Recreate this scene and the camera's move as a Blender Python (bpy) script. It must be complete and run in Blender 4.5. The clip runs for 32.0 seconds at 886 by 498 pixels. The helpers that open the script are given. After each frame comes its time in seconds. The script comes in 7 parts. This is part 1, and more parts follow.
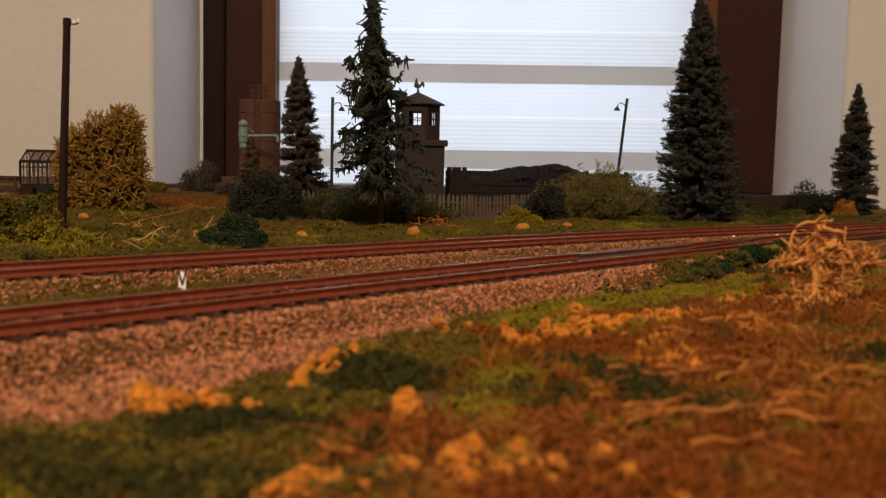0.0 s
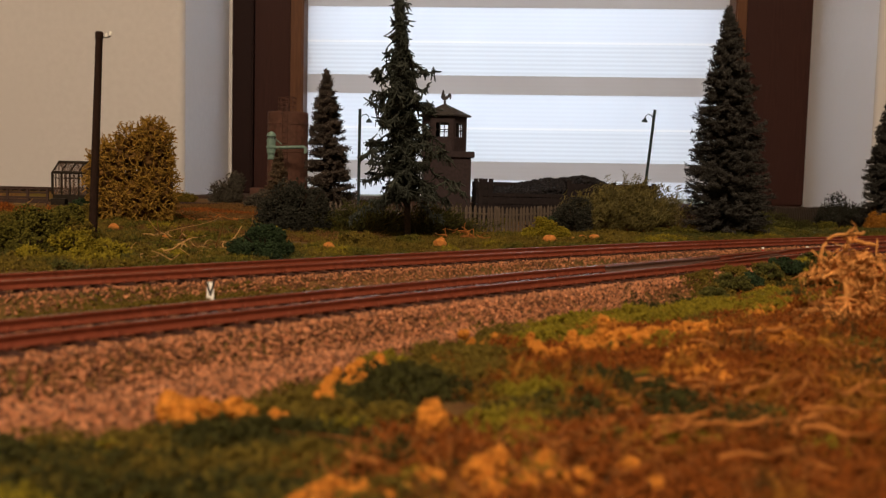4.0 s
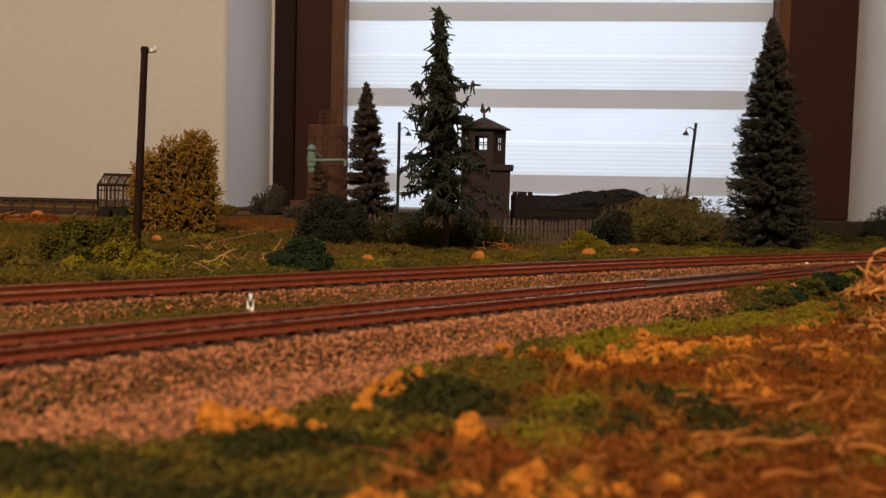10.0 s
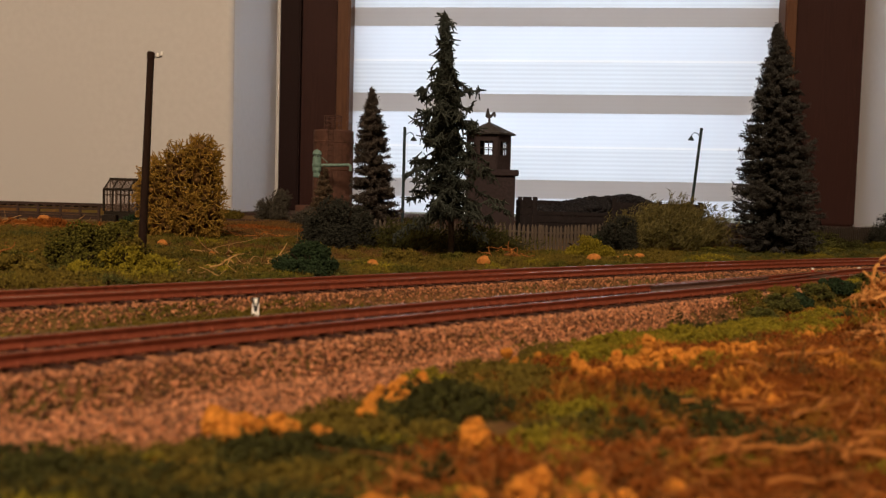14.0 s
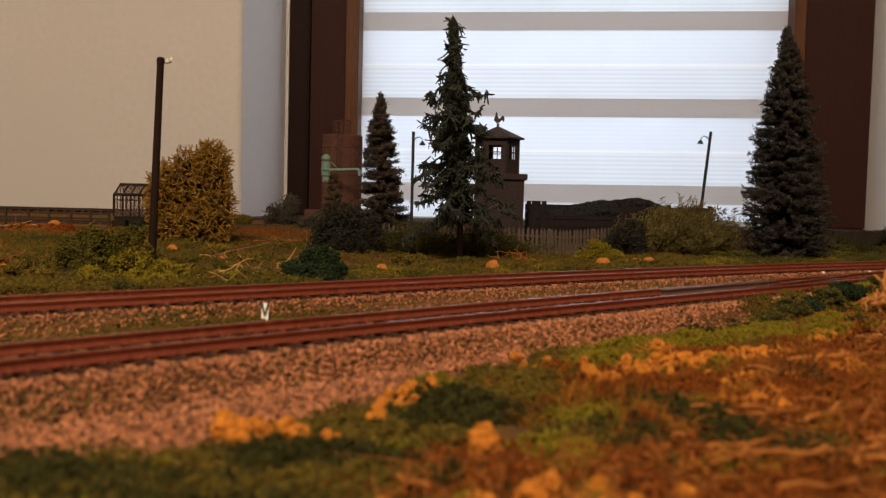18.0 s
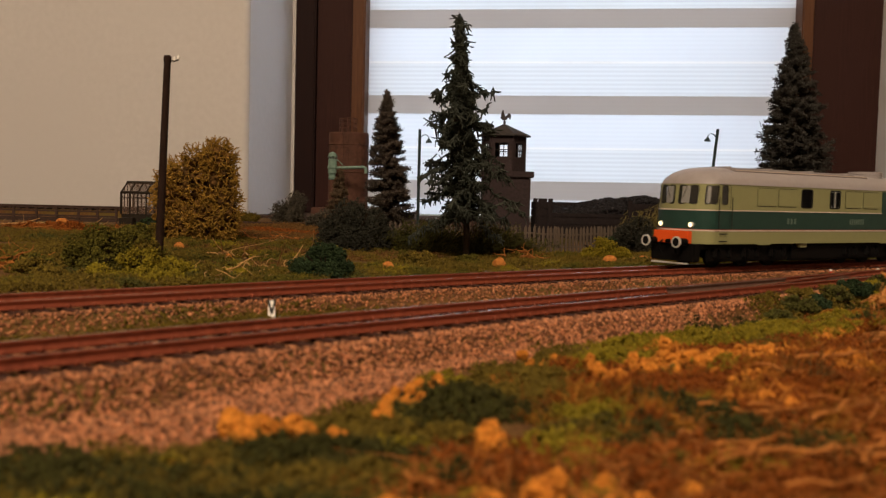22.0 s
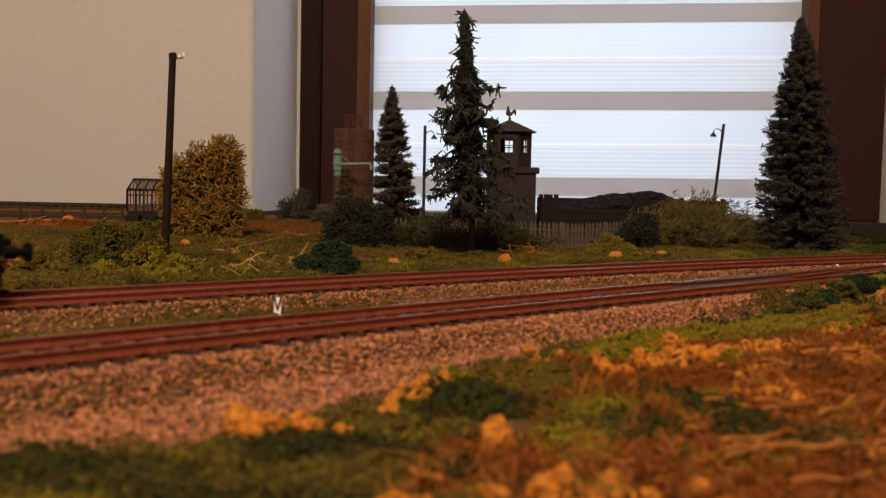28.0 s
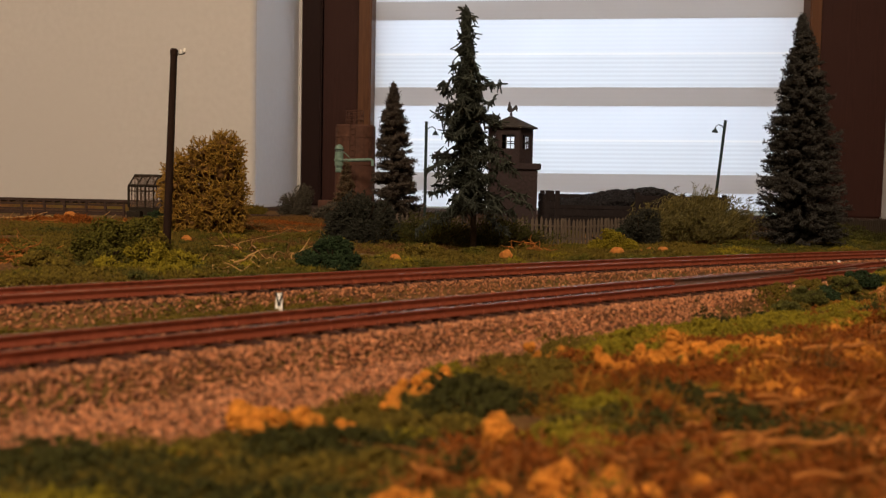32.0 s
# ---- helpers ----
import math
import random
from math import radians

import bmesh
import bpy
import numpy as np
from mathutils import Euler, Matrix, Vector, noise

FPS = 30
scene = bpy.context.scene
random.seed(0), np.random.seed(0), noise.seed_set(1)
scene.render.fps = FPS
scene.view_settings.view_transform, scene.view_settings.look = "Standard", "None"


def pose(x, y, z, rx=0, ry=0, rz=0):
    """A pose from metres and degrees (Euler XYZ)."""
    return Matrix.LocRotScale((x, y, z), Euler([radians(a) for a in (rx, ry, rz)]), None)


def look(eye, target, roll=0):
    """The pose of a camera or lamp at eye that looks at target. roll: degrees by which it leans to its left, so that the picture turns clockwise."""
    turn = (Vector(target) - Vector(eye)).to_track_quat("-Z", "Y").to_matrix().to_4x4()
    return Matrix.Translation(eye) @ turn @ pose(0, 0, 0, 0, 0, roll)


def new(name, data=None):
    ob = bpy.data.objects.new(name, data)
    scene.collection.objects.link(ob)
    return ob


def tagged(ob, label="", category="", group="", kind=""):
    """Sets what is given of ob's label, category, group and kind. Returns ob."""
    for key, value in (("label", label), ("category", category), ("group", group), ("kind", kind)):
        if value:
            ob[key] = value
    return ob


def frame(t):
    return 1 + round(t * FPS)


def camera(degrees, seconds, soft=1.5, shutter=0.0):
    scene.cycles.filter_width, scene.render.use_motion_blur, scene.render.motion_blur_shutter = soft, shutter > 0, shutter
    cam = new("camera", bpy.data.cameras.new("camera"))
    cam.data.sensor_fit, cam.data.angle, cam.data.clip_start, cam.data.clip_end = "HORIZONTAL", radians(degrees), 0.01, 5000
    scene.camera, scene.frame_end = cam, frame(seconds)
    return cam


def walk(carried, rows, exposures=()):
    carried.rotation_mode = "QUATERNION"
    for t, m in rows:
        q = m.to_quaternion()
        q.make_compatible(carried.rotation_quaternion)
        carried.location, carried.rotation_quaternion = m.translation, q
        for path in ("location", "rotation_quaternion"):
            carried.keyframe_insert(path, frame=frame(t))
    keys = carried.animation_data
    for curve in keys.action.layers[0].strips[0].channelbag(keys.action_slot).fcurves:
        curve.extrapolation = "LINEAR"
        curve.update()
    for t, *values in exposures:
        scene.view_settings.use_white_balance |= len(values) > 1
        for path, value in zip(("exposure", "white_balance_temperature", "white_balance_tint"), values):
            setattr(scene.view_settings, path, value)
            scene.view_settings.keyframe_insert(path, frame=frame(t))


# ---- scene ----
# A model railway (1:87) before a window. World: rail tops lie at z = 0, metres.
cam = camera(51.93, 32.0, soft=1.2, shutter=0.4)
cam.data.dof.use_dof = True
cam.data.dof.focus_distance = 0.58
cam.data.dof.aperture_fstop = 29.0
EYE = (0.0, 0.0, 0.0299)
TURNS = [
    (0.0, 84.939, -1.316, -5.433),
    (0.5, 84.992, -1.325, -5.486),
    (1.0, 85.112, -1.272, -5.508),
    (1.5, 85.206, -1.285, -5.434),
    (2.0, 85.286, -1.237, -5.284),
    (2.5, 85.376, -1.148, -5.077),
    (3.0, 85.470, -1.139, -4.562),
    (3.5, 85.544, -1.221, -4.112),
    (5.5, 85.830, -1.799, -2.984),
    (6.0, 85.887, -1.795, -2.674),
    (6.5, 85.909, -1.666, -2.268),
    (7.0, 85.974, -1.510, -2.216),
    (7.5, 86.015, -1.387, -2.087),
    (8.0, 86.061, -1.420, -1.914),
    (8.5, 86.218, -1.456, -1.522),
    (9.0, 86.151, -1.479, -1.463),
    (9.5, 86.295, -1.445, -1.311),
    (10.0, 86.369, -1.491, -1.323),
    (10.5, 86.402, -1.513, -1.296),
    (11.0, 86.453, -1.568, -1.311),
    (11.5, 86.503, -1.590, -1.335),
    (12.0, 86.549, -1.609, -1.288),
    (12.5, 86.552, -1.578, -1.208),
    (13.0, 86.551, -1.599, -1.162),
    (13.5, 86.652, -1.620, -1.060),
    (14.0, 86.673, -1.577, -1.001),
    (14.5, 86.705, -1.606, -0.928),
    (16.5, 86.838, -1.494, -0.642),
    (17.0, 86.849, -1.510, -0.601),
    (17.5, 86.831, -1.496, -0.499),
    (18.0, 86.930, -1.423, -0.446),
    (18.5, 86.889, -1.373, -0.309),
    (19.0, 86.875, -1.374, -0.305),
    (19.5, 86.927, -1.447, -0.207),
    (20.0, 86.892, -1.382, -0.146),
    (20.5, 86.843, -1.339, -0.127),
    (21.0, 86.843, -1.339, -0.127),
    (21.5, 86.789, -1.357, -0.034),
    (22.0, 86.774, -1.399, -0.042),
    (22.5, 86.709, -1.426, -0.001),
    (23.0, 86.735, -1.401, 0.000),
    (23.5, 86.690, -1.317, 0.059),
    (24.0, 86.663, -1.330, 0.008),
    (24.5, 86.625, -1.286, 0.044),
    (25.0, 86.628, -1.321, 0.104),
    (25.5, 86.633, -1.346, 0.030),
    (27.5, 86.473, -1.210, 0.264),
    (28.0, 86.527, -1.200, 0.299),
    (28.5, 86.454, -1.246, 0.332),
    (29.0, 86.422, -1.237, 0.306),
    (29.5, 86.398, -1.195, 0.397),
    (30.0, 86.398, -1.190, 0.420),
    (30.5, 86.374, -1.225, 0.397),
    (31.0, 86.364, -1.188, 0.386),
    (31.5, 86.327, -1.233, 0.358),
    (32.0, 86.279, -1.216, 0.385),
]
walk(cam, [(t, pose(*EYE, rx, ry, rz)) for t, rx, ry, rz in TURNS], exposures=[(0.0, 0.0), (32.0, 0.0)])

# ---- light ----
world = bpy.data.worlds.new("world")
scene.world = world
world.use_nodes = True
sky = world.node_tree.nodes.new("ShaderNodeTexSky")
sky.sky_type, sky.sun_disc, sky.sun_elevation, sky.sun_rotation = "NISHITA", False, radians(35), radians(200)
world.node_tree.links.new(sky.outputs[0], world.node_tree.nodes["Background"].inputs[0])
world.node_tree.nodes["Background"].inputs[1].default_value = 0.08


def area_lamp(name, m, sx, sy, watts, colour):
    data = bpy.data.lights.new(name, "AREA")
    data.shape, data.size, data.size_y, data.energy, data.color = "RECTANGLE", sx, sy, watts, colour
    ob = new(name, data)
    ob.matrix_world = m
    return ob


# daylight in the window opening, behind the blind; the room's warm ceiling lamp
area_lamp("daylight", look((0.196, 1.345, 0.36), (0.196, 0.0, 0.36)), 0.61, 0.72, 3.25, (0.86, 0.93, 1.0))
area_lamp("ceiling_light", look((-0.22, -1.10, 1.45), (0.05, 0.45, 0.0)), 0.50, 0.50, 45.5, (1.0, 0.765, 0.54))

# ---- mesh helpers ----
MM = 0.001
rng = np.random.default_rng(7)


def arrays(name, V, F):
    """A mesh from arrays of corners and of faces with equally many corners each."""
    V, F = np.asarray(V, dtype=np.float32), np.asarray(F, dtype=np.int32)
    me = bpy.data.meshes.new(name)
    n, k = F.shape
    me.vertices.add(len(V))
    me.vertices.foreach_set("co", V.ravel())
    me.loops.add(n * k)
    me.loops.foreach_set("vertex_index", F.ravel())
    me.polygons.add(n)
    me.polygons.foreach_set("loop_start", np.arange(0, n * k, k, dtype=np.int32))
    me.update(calc_edges=True)
    return me


def part(name, bm, material, parent=None, label="", m=None, smooth=False):
    """Links a bmesh or a mesh as one object under a thing or a part."""
    if isinstance(bm, bmesh.types.BMesh):
        me = bpy.data.meshes.new(name)
        bmesh.ops.recalc_face_normals(bm, faces=bm.faces)
        bm.to_mesh(me)
        bm.free()
    else:
        me = bm
    if not me.materials:
        me.materials.append(material)
    if smooth:
        me.polygons.foreach_set("use_smooth", np.ones(len(me.polygons), dtype=bool))
    ob = new(name, me)
    if parent:
        ob.parent = parent
    if m is not None:
        ob.matrix_basis = m
    return tagged(ob, label)


def thing(name, label, category, m=None, group="", kind=""):
    ob = new(name)
    ob.empty_display_size = 0.01
    if m is not None:
        ob.matrix_basis = m
    return tagged(ob, label, category, group, kind)


def box(bm, x0, x1, y0, y1, z0, z1, bevel=0.0, m=None):
    made = bmesh.ops.create_cube(bm, size=1)["verts"]
    for w in made:
        w.co = Vector((x0 + (w.co.x + 0.5) * (x1 - x0), y0 + (w.co.y + 0.5) * (y1 - y0), z0 + (w.co.z + 0.5) * (z1 - z0)))
    if bevel:
        edges = list({e for w in made for e in w.link_edges})
        made = list({w for f in bmesh.ops.bevel(bm, geom=edges, offset=bevel, segments=2, affect="EDGES")["faces"] for w in f.verts} | {w for w in made if w.is_valid})
    if m is not None:
        bmesh.ops.transform(bm, matrix=m, verts=[w for w in made if w.is_valid])
    return bm


def boxed(*a, **k):
    return box(bmesh.new(), *a, **k)


def turned(bm, profile, n=16, m=None):
    """A lathed body round z from (radius, height) pairs."""
    rings = []
    for r, z in profile:
        rings.append([bm.verts.new((max(r, 1e-6) * math.cos(2 * math.pi * i / n), max(r, 1e-6) * math.sin(2 * math.pi * i / n), z)) for i in range(n)])
    for a, b in zip(rings, rings[1:]):
        for i in range(n):
            bm.faces.new((a[i], a[(i + 1) % n], b[(i + 1) % n], b[i]))
    bm.faces.new(rings[0][::-1])
    bm.faces.new(rings[-1])
    if m is not None:
        bmesh.ops.transform(bm, matrix=m, verts=[w for ring in rings for w in ring])
    return bm


def lathe(profile, n=16, m=None):
    return turned(bmesh.new(), profile, n, m)


def tubes(P, R, sides=4):
    """Many tubes at once: paths P (n, k, 3), radii R (n, k)."""
    P, R = np.asarray(P, float), np.asarray(R, float)
    n, k, _ = P.shape
    T = np.gradient(P, axis=1)
    T /= np.linalg.norm(T, axis=2, keepdims=True) + 1e-12
    up = np.where(np.abs(T[..., 2:3]) > 0.8, np.array([1.0, 0.0, 0.0]), np.array([0.0, 0.0, 1.0]))
    A = np.cross(T, up)
    A /= np.linalg.norm(A, axis=2, keepdims=True) + 1e-12
    B = np.cross(T, A)
    ang = np.arange(sides) * 2 * np.pi / sides
    V = P[:, :, None] + R[:, :, None, None] * (A[:, :, None] * np.cos(ang)[:, None] + B[:, :, None] * np.sin(ang)[:, None])
    idx = np.arange(n * k * sides).reshape(n, k, sides)
    nxt = np.roll(idx, -1, axis=2)
    F = np.stack([idx[:, :-1], nxt[:, :-1], nxt[:, 1:], idx[:, 1:]], -1).reshape(-1, 4)
    return V.reshape(-1, 3), F


def tube(points, r, sides=6, r2=None):
    k = len(points)
    return tubes([points], [np.linspace(r, r if r2 is None else r2, k)], sides)


def joined(*pairs):
    V, F, o = [], [], 0
    if len({np.asarray(f).shape[1] for _, f in pairs}) > 1:
        pairs = [(v, f if f.shape[1] == 3 else np.concatenate([f[:, [0, 1, 2]], f[:, [0, 2, 3]]])) for v, f in pairs]
    for v, f in pairs:
        V.append(v), F.append(np.asarray(f) + o)
        o += len(v)
    return np.concatenate(V), np.concatenate(F)


def turns(n, gen):
    q = gen.normal(size=(n, 4))
    q /= np.linalg.norm(q, axis=1, keepdims=True)
    w, x, y, z = q.T
    return np.stack([1 - 2 * (y * y + z * z), 2 * (x * y - z * w), 2 * (x * z + y * w), 2 * (x * y + z * w), 1 - 2 * (x * x + z * z),
                     2 * (y * z - x * w), 2 * (x * z - y * w), 2 * (y * z + x * w), 1 - 2 * (x * x + y * y)], 1).reshape(n, 3, 3)


OCTA = np.array([[1, 0, 0], [-1, 0, 0], [0, 1, 0], [0, -1, 0], [0, 0, 1], [0, 0, -1]], float)
OCTA_F = np.array([[0, 2, 4], [2, 1, 4], [1, 3, 4], [3, 0, 4], [2, 0, 5], [1, 2, 5], [3, 1, 5], [0, 3, 5]])
ROCK = np.array([[x, y, z] for x in (-1, 1) for y in (-1, 1) for z in (-1, 1)], float) * 0.75
ROCK_F = np.array([[0, 1, 3, 2], [4, 6, 7, 5], [0, 4, 5, 1], [2, 3, 7, 6], [0, 2, 6, 4], [1, 5, 7, 3]])


def crumbs(pos, size, gen, base=OCTA, faces=OCTA_F, rough=0.35, flat=1.0):
    """Many small uneven grains at pos."""
    n = len(pos)
    size = np.broadcast_to(size, (n,))
    B = base[None] * (1 + gen.uniform(-rough, rough, (n, len(base), 3)))
    B = B * np.array([1, 1, flat])
    V = np.einsum("nij,nkj->nki", turns(n, gen), B) * size[:, None, None] + np.asarray(pos)[:, None]
    F = faces[None] + (np.arange(n) * len(base))[:, None, None]
    return V.reshape(-1, 3), F.reshape(-1, faces.shape[1])


def spikes(root, way, length, width, gen):
    """Thin three-sided needles from root along way."""
    n = len(root)
    way = way / (np.linalg.norm(way, axis=1, keepdims=True) + 1e-12)
    a = np.cross(way, gen.normal(size=(n, 3)))
    a /= np.linalg.norm(a, axis=1, keepdims=True) + 1e-12
    b = np.cross(way, a)
    L, Wd = np.broadcast_to(length, (n,))[:, None], np.broadcast_to(width, (n,))[:, None]
    V = np.stack([root + a * Wd, root + (-0.5 * a + 0.87 * b) * Wd, root + (-0.5 * a - 0.87 * b) * Wd, root + way * L], 1)
    F = np.array([[0, 1, 3], [1, 2, 3], [2, 0, 3]])[None] + (np.arange(n) * 4)[:, None, None]
    return V.reshape(-1, 3), F.reshape(-1, 3)


# ---- materials ----
def material(name, base, dark=None, rough=0.8, metal=0.0, scale=300.0, detail=6.0, bump=0.3, dist=0.0004, island=0.0, spec=0.14, stain=None, stain_scale=30.0, stretch=None):
    """A surface with grain at two scales; island: how far single pieces differ in brightness."""
    mat = bpy.data.materials.new(name)
    mat.use_nodes = True
    nt = mat.node_tree
    N, Lk = nt.nodes, nt.links.new
    p = N["Principled BSDF"]
    p.inputs["Roughness"].default_value, p.inputs["Metallic"].default_value = rough, metal
    p.inputs["Specular IOR Level"].default_value = spec
    dark = dark or tuple(0.55 * c for c in base)
    co = N.new("ShaderNodeTexCoord").outputs["Object"]
    if stretch:
        mp = N.new("ShaderNodeMapping")
        mp.inputs["Scale"].default_value = stretch
        Lk(co, mp.inputs[0])
        co = mp.outputs[0]
    n1 = N.new("ShaderNodeTexNoise")
    n1.inputs["Scale"].default_value, n1.inputs["Detail"].default_value = scale, detail
    Lk(co, n1.inputs["Vector"])
    n2 = N.new("ShaderNodeTexNoise")
    n2.inputs["Scale"].default_value, n2.inputs["Detail"].default_value = stain_scale, 4.0
    Lk(co, n2.inputs["Vector"])
    ramp = N.new("ShaderNodeValToRGB")
    ramp.color_ramp.elements[0].position, ramp.color_ramp.elements[1].position = 0.34, 0.66
    ramp.color_ramp.elements[0].color, ramp.color_ramp.elements[1].color = (*dark, 1), (*base, 1)
    Lk(n1.outputs["Fac"], ramp.inputs[0])
    mix = N.new("ShaderNodeMix")
    mix.data_type = "RGBA"
    r2 = N.new("ShaderNodeValToRGB")
    r2.color_ramp.elements[0].position, r2.color_ramp.elements[1].position = 0.45, 0.62
    Lk(n2.outputs["Fac"], r2.inputs[0])
    Lk(r2.outputs[0], mix.inputs[0])
    Lk(ramp.outputs[0], mix.inputs[6])
    mix.inputs[7].default_value = (*(stain or tuple(0.5 * (a + b) for a, b in zip(base, dark))), 1)
    out = mix.outputs[2]
    if island:
        g = N.new("ShaderNodeNewGeometry")
        mr = N.new("ShaderNodeMapRange")
        mr.inputs[3].default_value, mr.inputs[4].default_value = 1 - island, 1 + island
        Lk(g.outputs["Random Per Island"], mr.inputs[0])
        vm = N.new("ShaderNodeVectorMath")
        vm.operation = "SCALE"
        Lk(out, vm.inputs[0])
        Lk(mr.outputs[0], vm.inputs["Scale"])
        out = vm.outputs[0]
    Lk(out, p.inputs["Base Color"])
    if bump:
        b = N.new("ShaderNodeBump")
        b.inputs["Strength"].default_value, b.inputs["Distance"].default_value = bump, dist
        Lk(n1.outputs["Fac"], b.inputs["Height"])
        Lk(b.outputs[0], p.inputs["Normal"])
    return mat


def plain(name, base, rough=0.4, metal=0.0, spec=0.5, glow=0.0):
    mat = bpy.data.materials.new(name)
    mat.use_nodes = True
    p = mat.node_tree.nodes["Principled BSDF"]
    p.inputs["Base Color"].default_value, p.inputs["Roughness"].default_value, p.inputs["Metallic"].default_value = (*base, 1), rough, metal
    p.inputs["Specular IOR Level"].default_value = spec
    if glow:
        p.inputs["Emission Color"].default_value, p.inputs["Emission Strength"].default_value = (*base, 1), glow
    return mat


WALL = material("wall_paint", (0.63, 0.61, 0.60), (0.60, 0.58, 0.57), 0.9, scale=140, bump=0.15, dist=0.0006, stain_scale=3)
REVEAL = material("white_plaster", (0.89, 0.89, 0.91), (0.86, 0.86, 0.88), 0.85, scale=120, bump=0.12, dist=0.0006, stain_scale=4)
CEIL = material("ceiling_paint", (0.8, 0.79, 0.76), (0.77, 0.76, 0.73), 0.9, scale=90, bump=0.1, stain_scale=2)
FLOOR = material("floor_boards", (0.30, 0.19, 0.11), (0.20, 0.12, 0.07), 0.5, scale=20, bump=0.2, stretch=(1, 12, 1), stain_scale=3)
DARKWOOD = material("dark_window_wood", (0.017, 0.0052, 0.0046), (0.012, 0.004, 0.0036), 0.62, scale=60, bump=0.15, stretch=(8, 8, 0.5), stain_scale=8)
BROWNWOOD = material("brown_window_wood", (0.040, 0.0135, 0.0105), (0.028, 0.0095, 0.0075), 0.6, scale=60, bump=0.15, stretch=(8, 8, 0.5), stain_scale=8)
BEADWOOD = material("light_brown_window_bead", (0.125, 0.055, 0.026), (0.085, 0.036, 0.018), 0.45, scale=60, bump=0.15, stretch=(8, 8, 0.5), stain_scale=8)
SOIL = material("scenic_soil", (0.17, 0.084, 0.028), (0.080, 0.038, 0.014), 0.95, scale=420, bump=0.8, dist=0.0012, stain=(0.105, 0.075, 0.018), stain_scale=26)
BOARD = material("baseboard", (0.3, 0.2, 0.11), (0.24, 0.15, 0.08), 0.7, scale=40, bump=0.1)
STONE = material("ballast_stone", (0.48, 0.212, 0.098), (0.26, 0.090, 0.038), 0.58, scale=700, bump=0.3, dist=0.0003, island=0.84, spec=0.35)
RAIL = material("rusty_rail", (0.225, 0.054, 0.026), (0.140, 0.032, 0.016), 0.62, scale=500, bump=0.3, dist=0.0002, stain_scale=60)
RAILTOP = material("worn_rail_head", (0.80, 0.72, 0.66), (0.50, 0.34, 0.27), 0.23, metal=0.9, scale=260, bump=0.15, dist=0.0001, stain=(0.40, 0.19, 0.12), stain_scale=22, stretch=(1, 1, 1))
DARKRAIL = material("oily_dark_rail", (0.135, 0.072, 0.052), (0.070, 0.036, 0.027), 0.5, scale=500, bump=0.3, dist=0.0002)
SLEEPER = material("dark_sleeper", (0.075, 0.030, 0.019), (0.032, 0.014, 0.010), 0.85, scale=600, bump=0.4, dist=0.0003)
FOAM = {
    "dark": material("dark_green_foam", (0.056, 0.055, 0.012), (0.027, 0.026, 0.007), 0.95, scale=500, island=0.5, bump=0.5),
    "green": material("green_foam", (0.112, 0.098, 0.014), (0.055, 0.049, 0.007), 0.95, scale=500, island=0.45, bump=0.5),
    "olive": material("olive_foam", (0.155, 0.110, 0.016), (0.078, 0.056, 0.009), 0.95, scale=500, island=0.45, bump=0.5),
    "yellow": material("yellow_green_foam", (0.250, 0.195, 0.015), (0.140, 0.110, 0.009), 0.95, scale=500, island=0.4, bump=0.5),
    "blue": material("bluish_green_foam", (0.030, 0.050, 0.020), (0.014, 0.024, 0.010), 0.95, scale=500, island=0.5, bump=0.5),
    "orange": material("orange_foam", (0.62, 0.24, 0.035), (0.42, 0.15, 0.02), 0.95, scale=400, island=0.3, bump=0.5),
    "rust": material("rust_brown_litter", (0.27, 0.078, 0.011), (0.13, 0.034, 0.005), 0.95, scale=500, island=0.5, bump=0.5),
    "ochre": material("ochre_litter", (0.38, 0.165, 0.022), (0.20, 0.080, 0.011), 0.95, scale=500, island=0.4, bump=0.5),
    "brown": material("dull_brown_litter", (0.17, 0.088, 0.024), (0.085, 0.043, 0.012), 0.95, scale=500, island=0.5, bump=0.5),
    "mid": material("mid_green_foam", (0.085, 0.082, 0.018), (0.042, 0.041, 0.010), 0.95, scale=500, island=0.5, bump=0.5),
    "black": material("blackish_foam", (0.038, 0.037, 0.027), (0.020, 0.020, 0.015), 0.95, scale=500, island=0.5, bump=0.5),
    "sage": material("sage_green_foam", (0.168, 0.142, 0.044), (0.094, 0.074, 0.025), 0.9, scale=500, island=0.5, bump=0.3),
    "grey": material("greyish_foam", (0.090, 0.078, 0.058), (0.045, 0.038, 0.028), 0.95, scale=500, island=0.5, bump=0.5),
}
ROOT = material("dry_root_fibre", (0.45, 0.175, 0.038), (0.24, 0.08, 0.018), 0.8, scale=500, bump=0.4, island=0.35)
STUMPWOOD = material("bright_dry_stump_wood", (0.70, 0.33, 0.095), (0.46, 0.19, 0.05), 0.8, scale=500, bump=0.4, island=0.35)
PALE_ROOT = material("pale_root_fibre", (0.50, 0.30, 0.12), (0.34, 0.18, 0.06), 0.8, scale=500, bump=0.4, island=0.3)
LICHEN = material("golden_lichen", (0.38, 0.225, 0.036), (0.19, 0.10, 0.016), 0.85, scale=400, bump=0.4, island=0.5)
NEEDLE = material("dark_spruce_needles", (0.060, 0.056, 0.049), (0.035, 0.032, 0.028), 0.9, scale=300, island=0.5, bump=0.0)
NEEDLE_B = material("brownish_spruce_needles", (0.085, 0.066, 0.052), (0.046, 0.036, 0.029), 0.9, scale=300, island=0.5, bump=0.0)
NEEDLE_G = material("green_spruce_needles", (0.052, 0.058, 0.046), (0.030, 0.034, 0.026), 0.9, scale=300, island=0.5, bump=0.0)
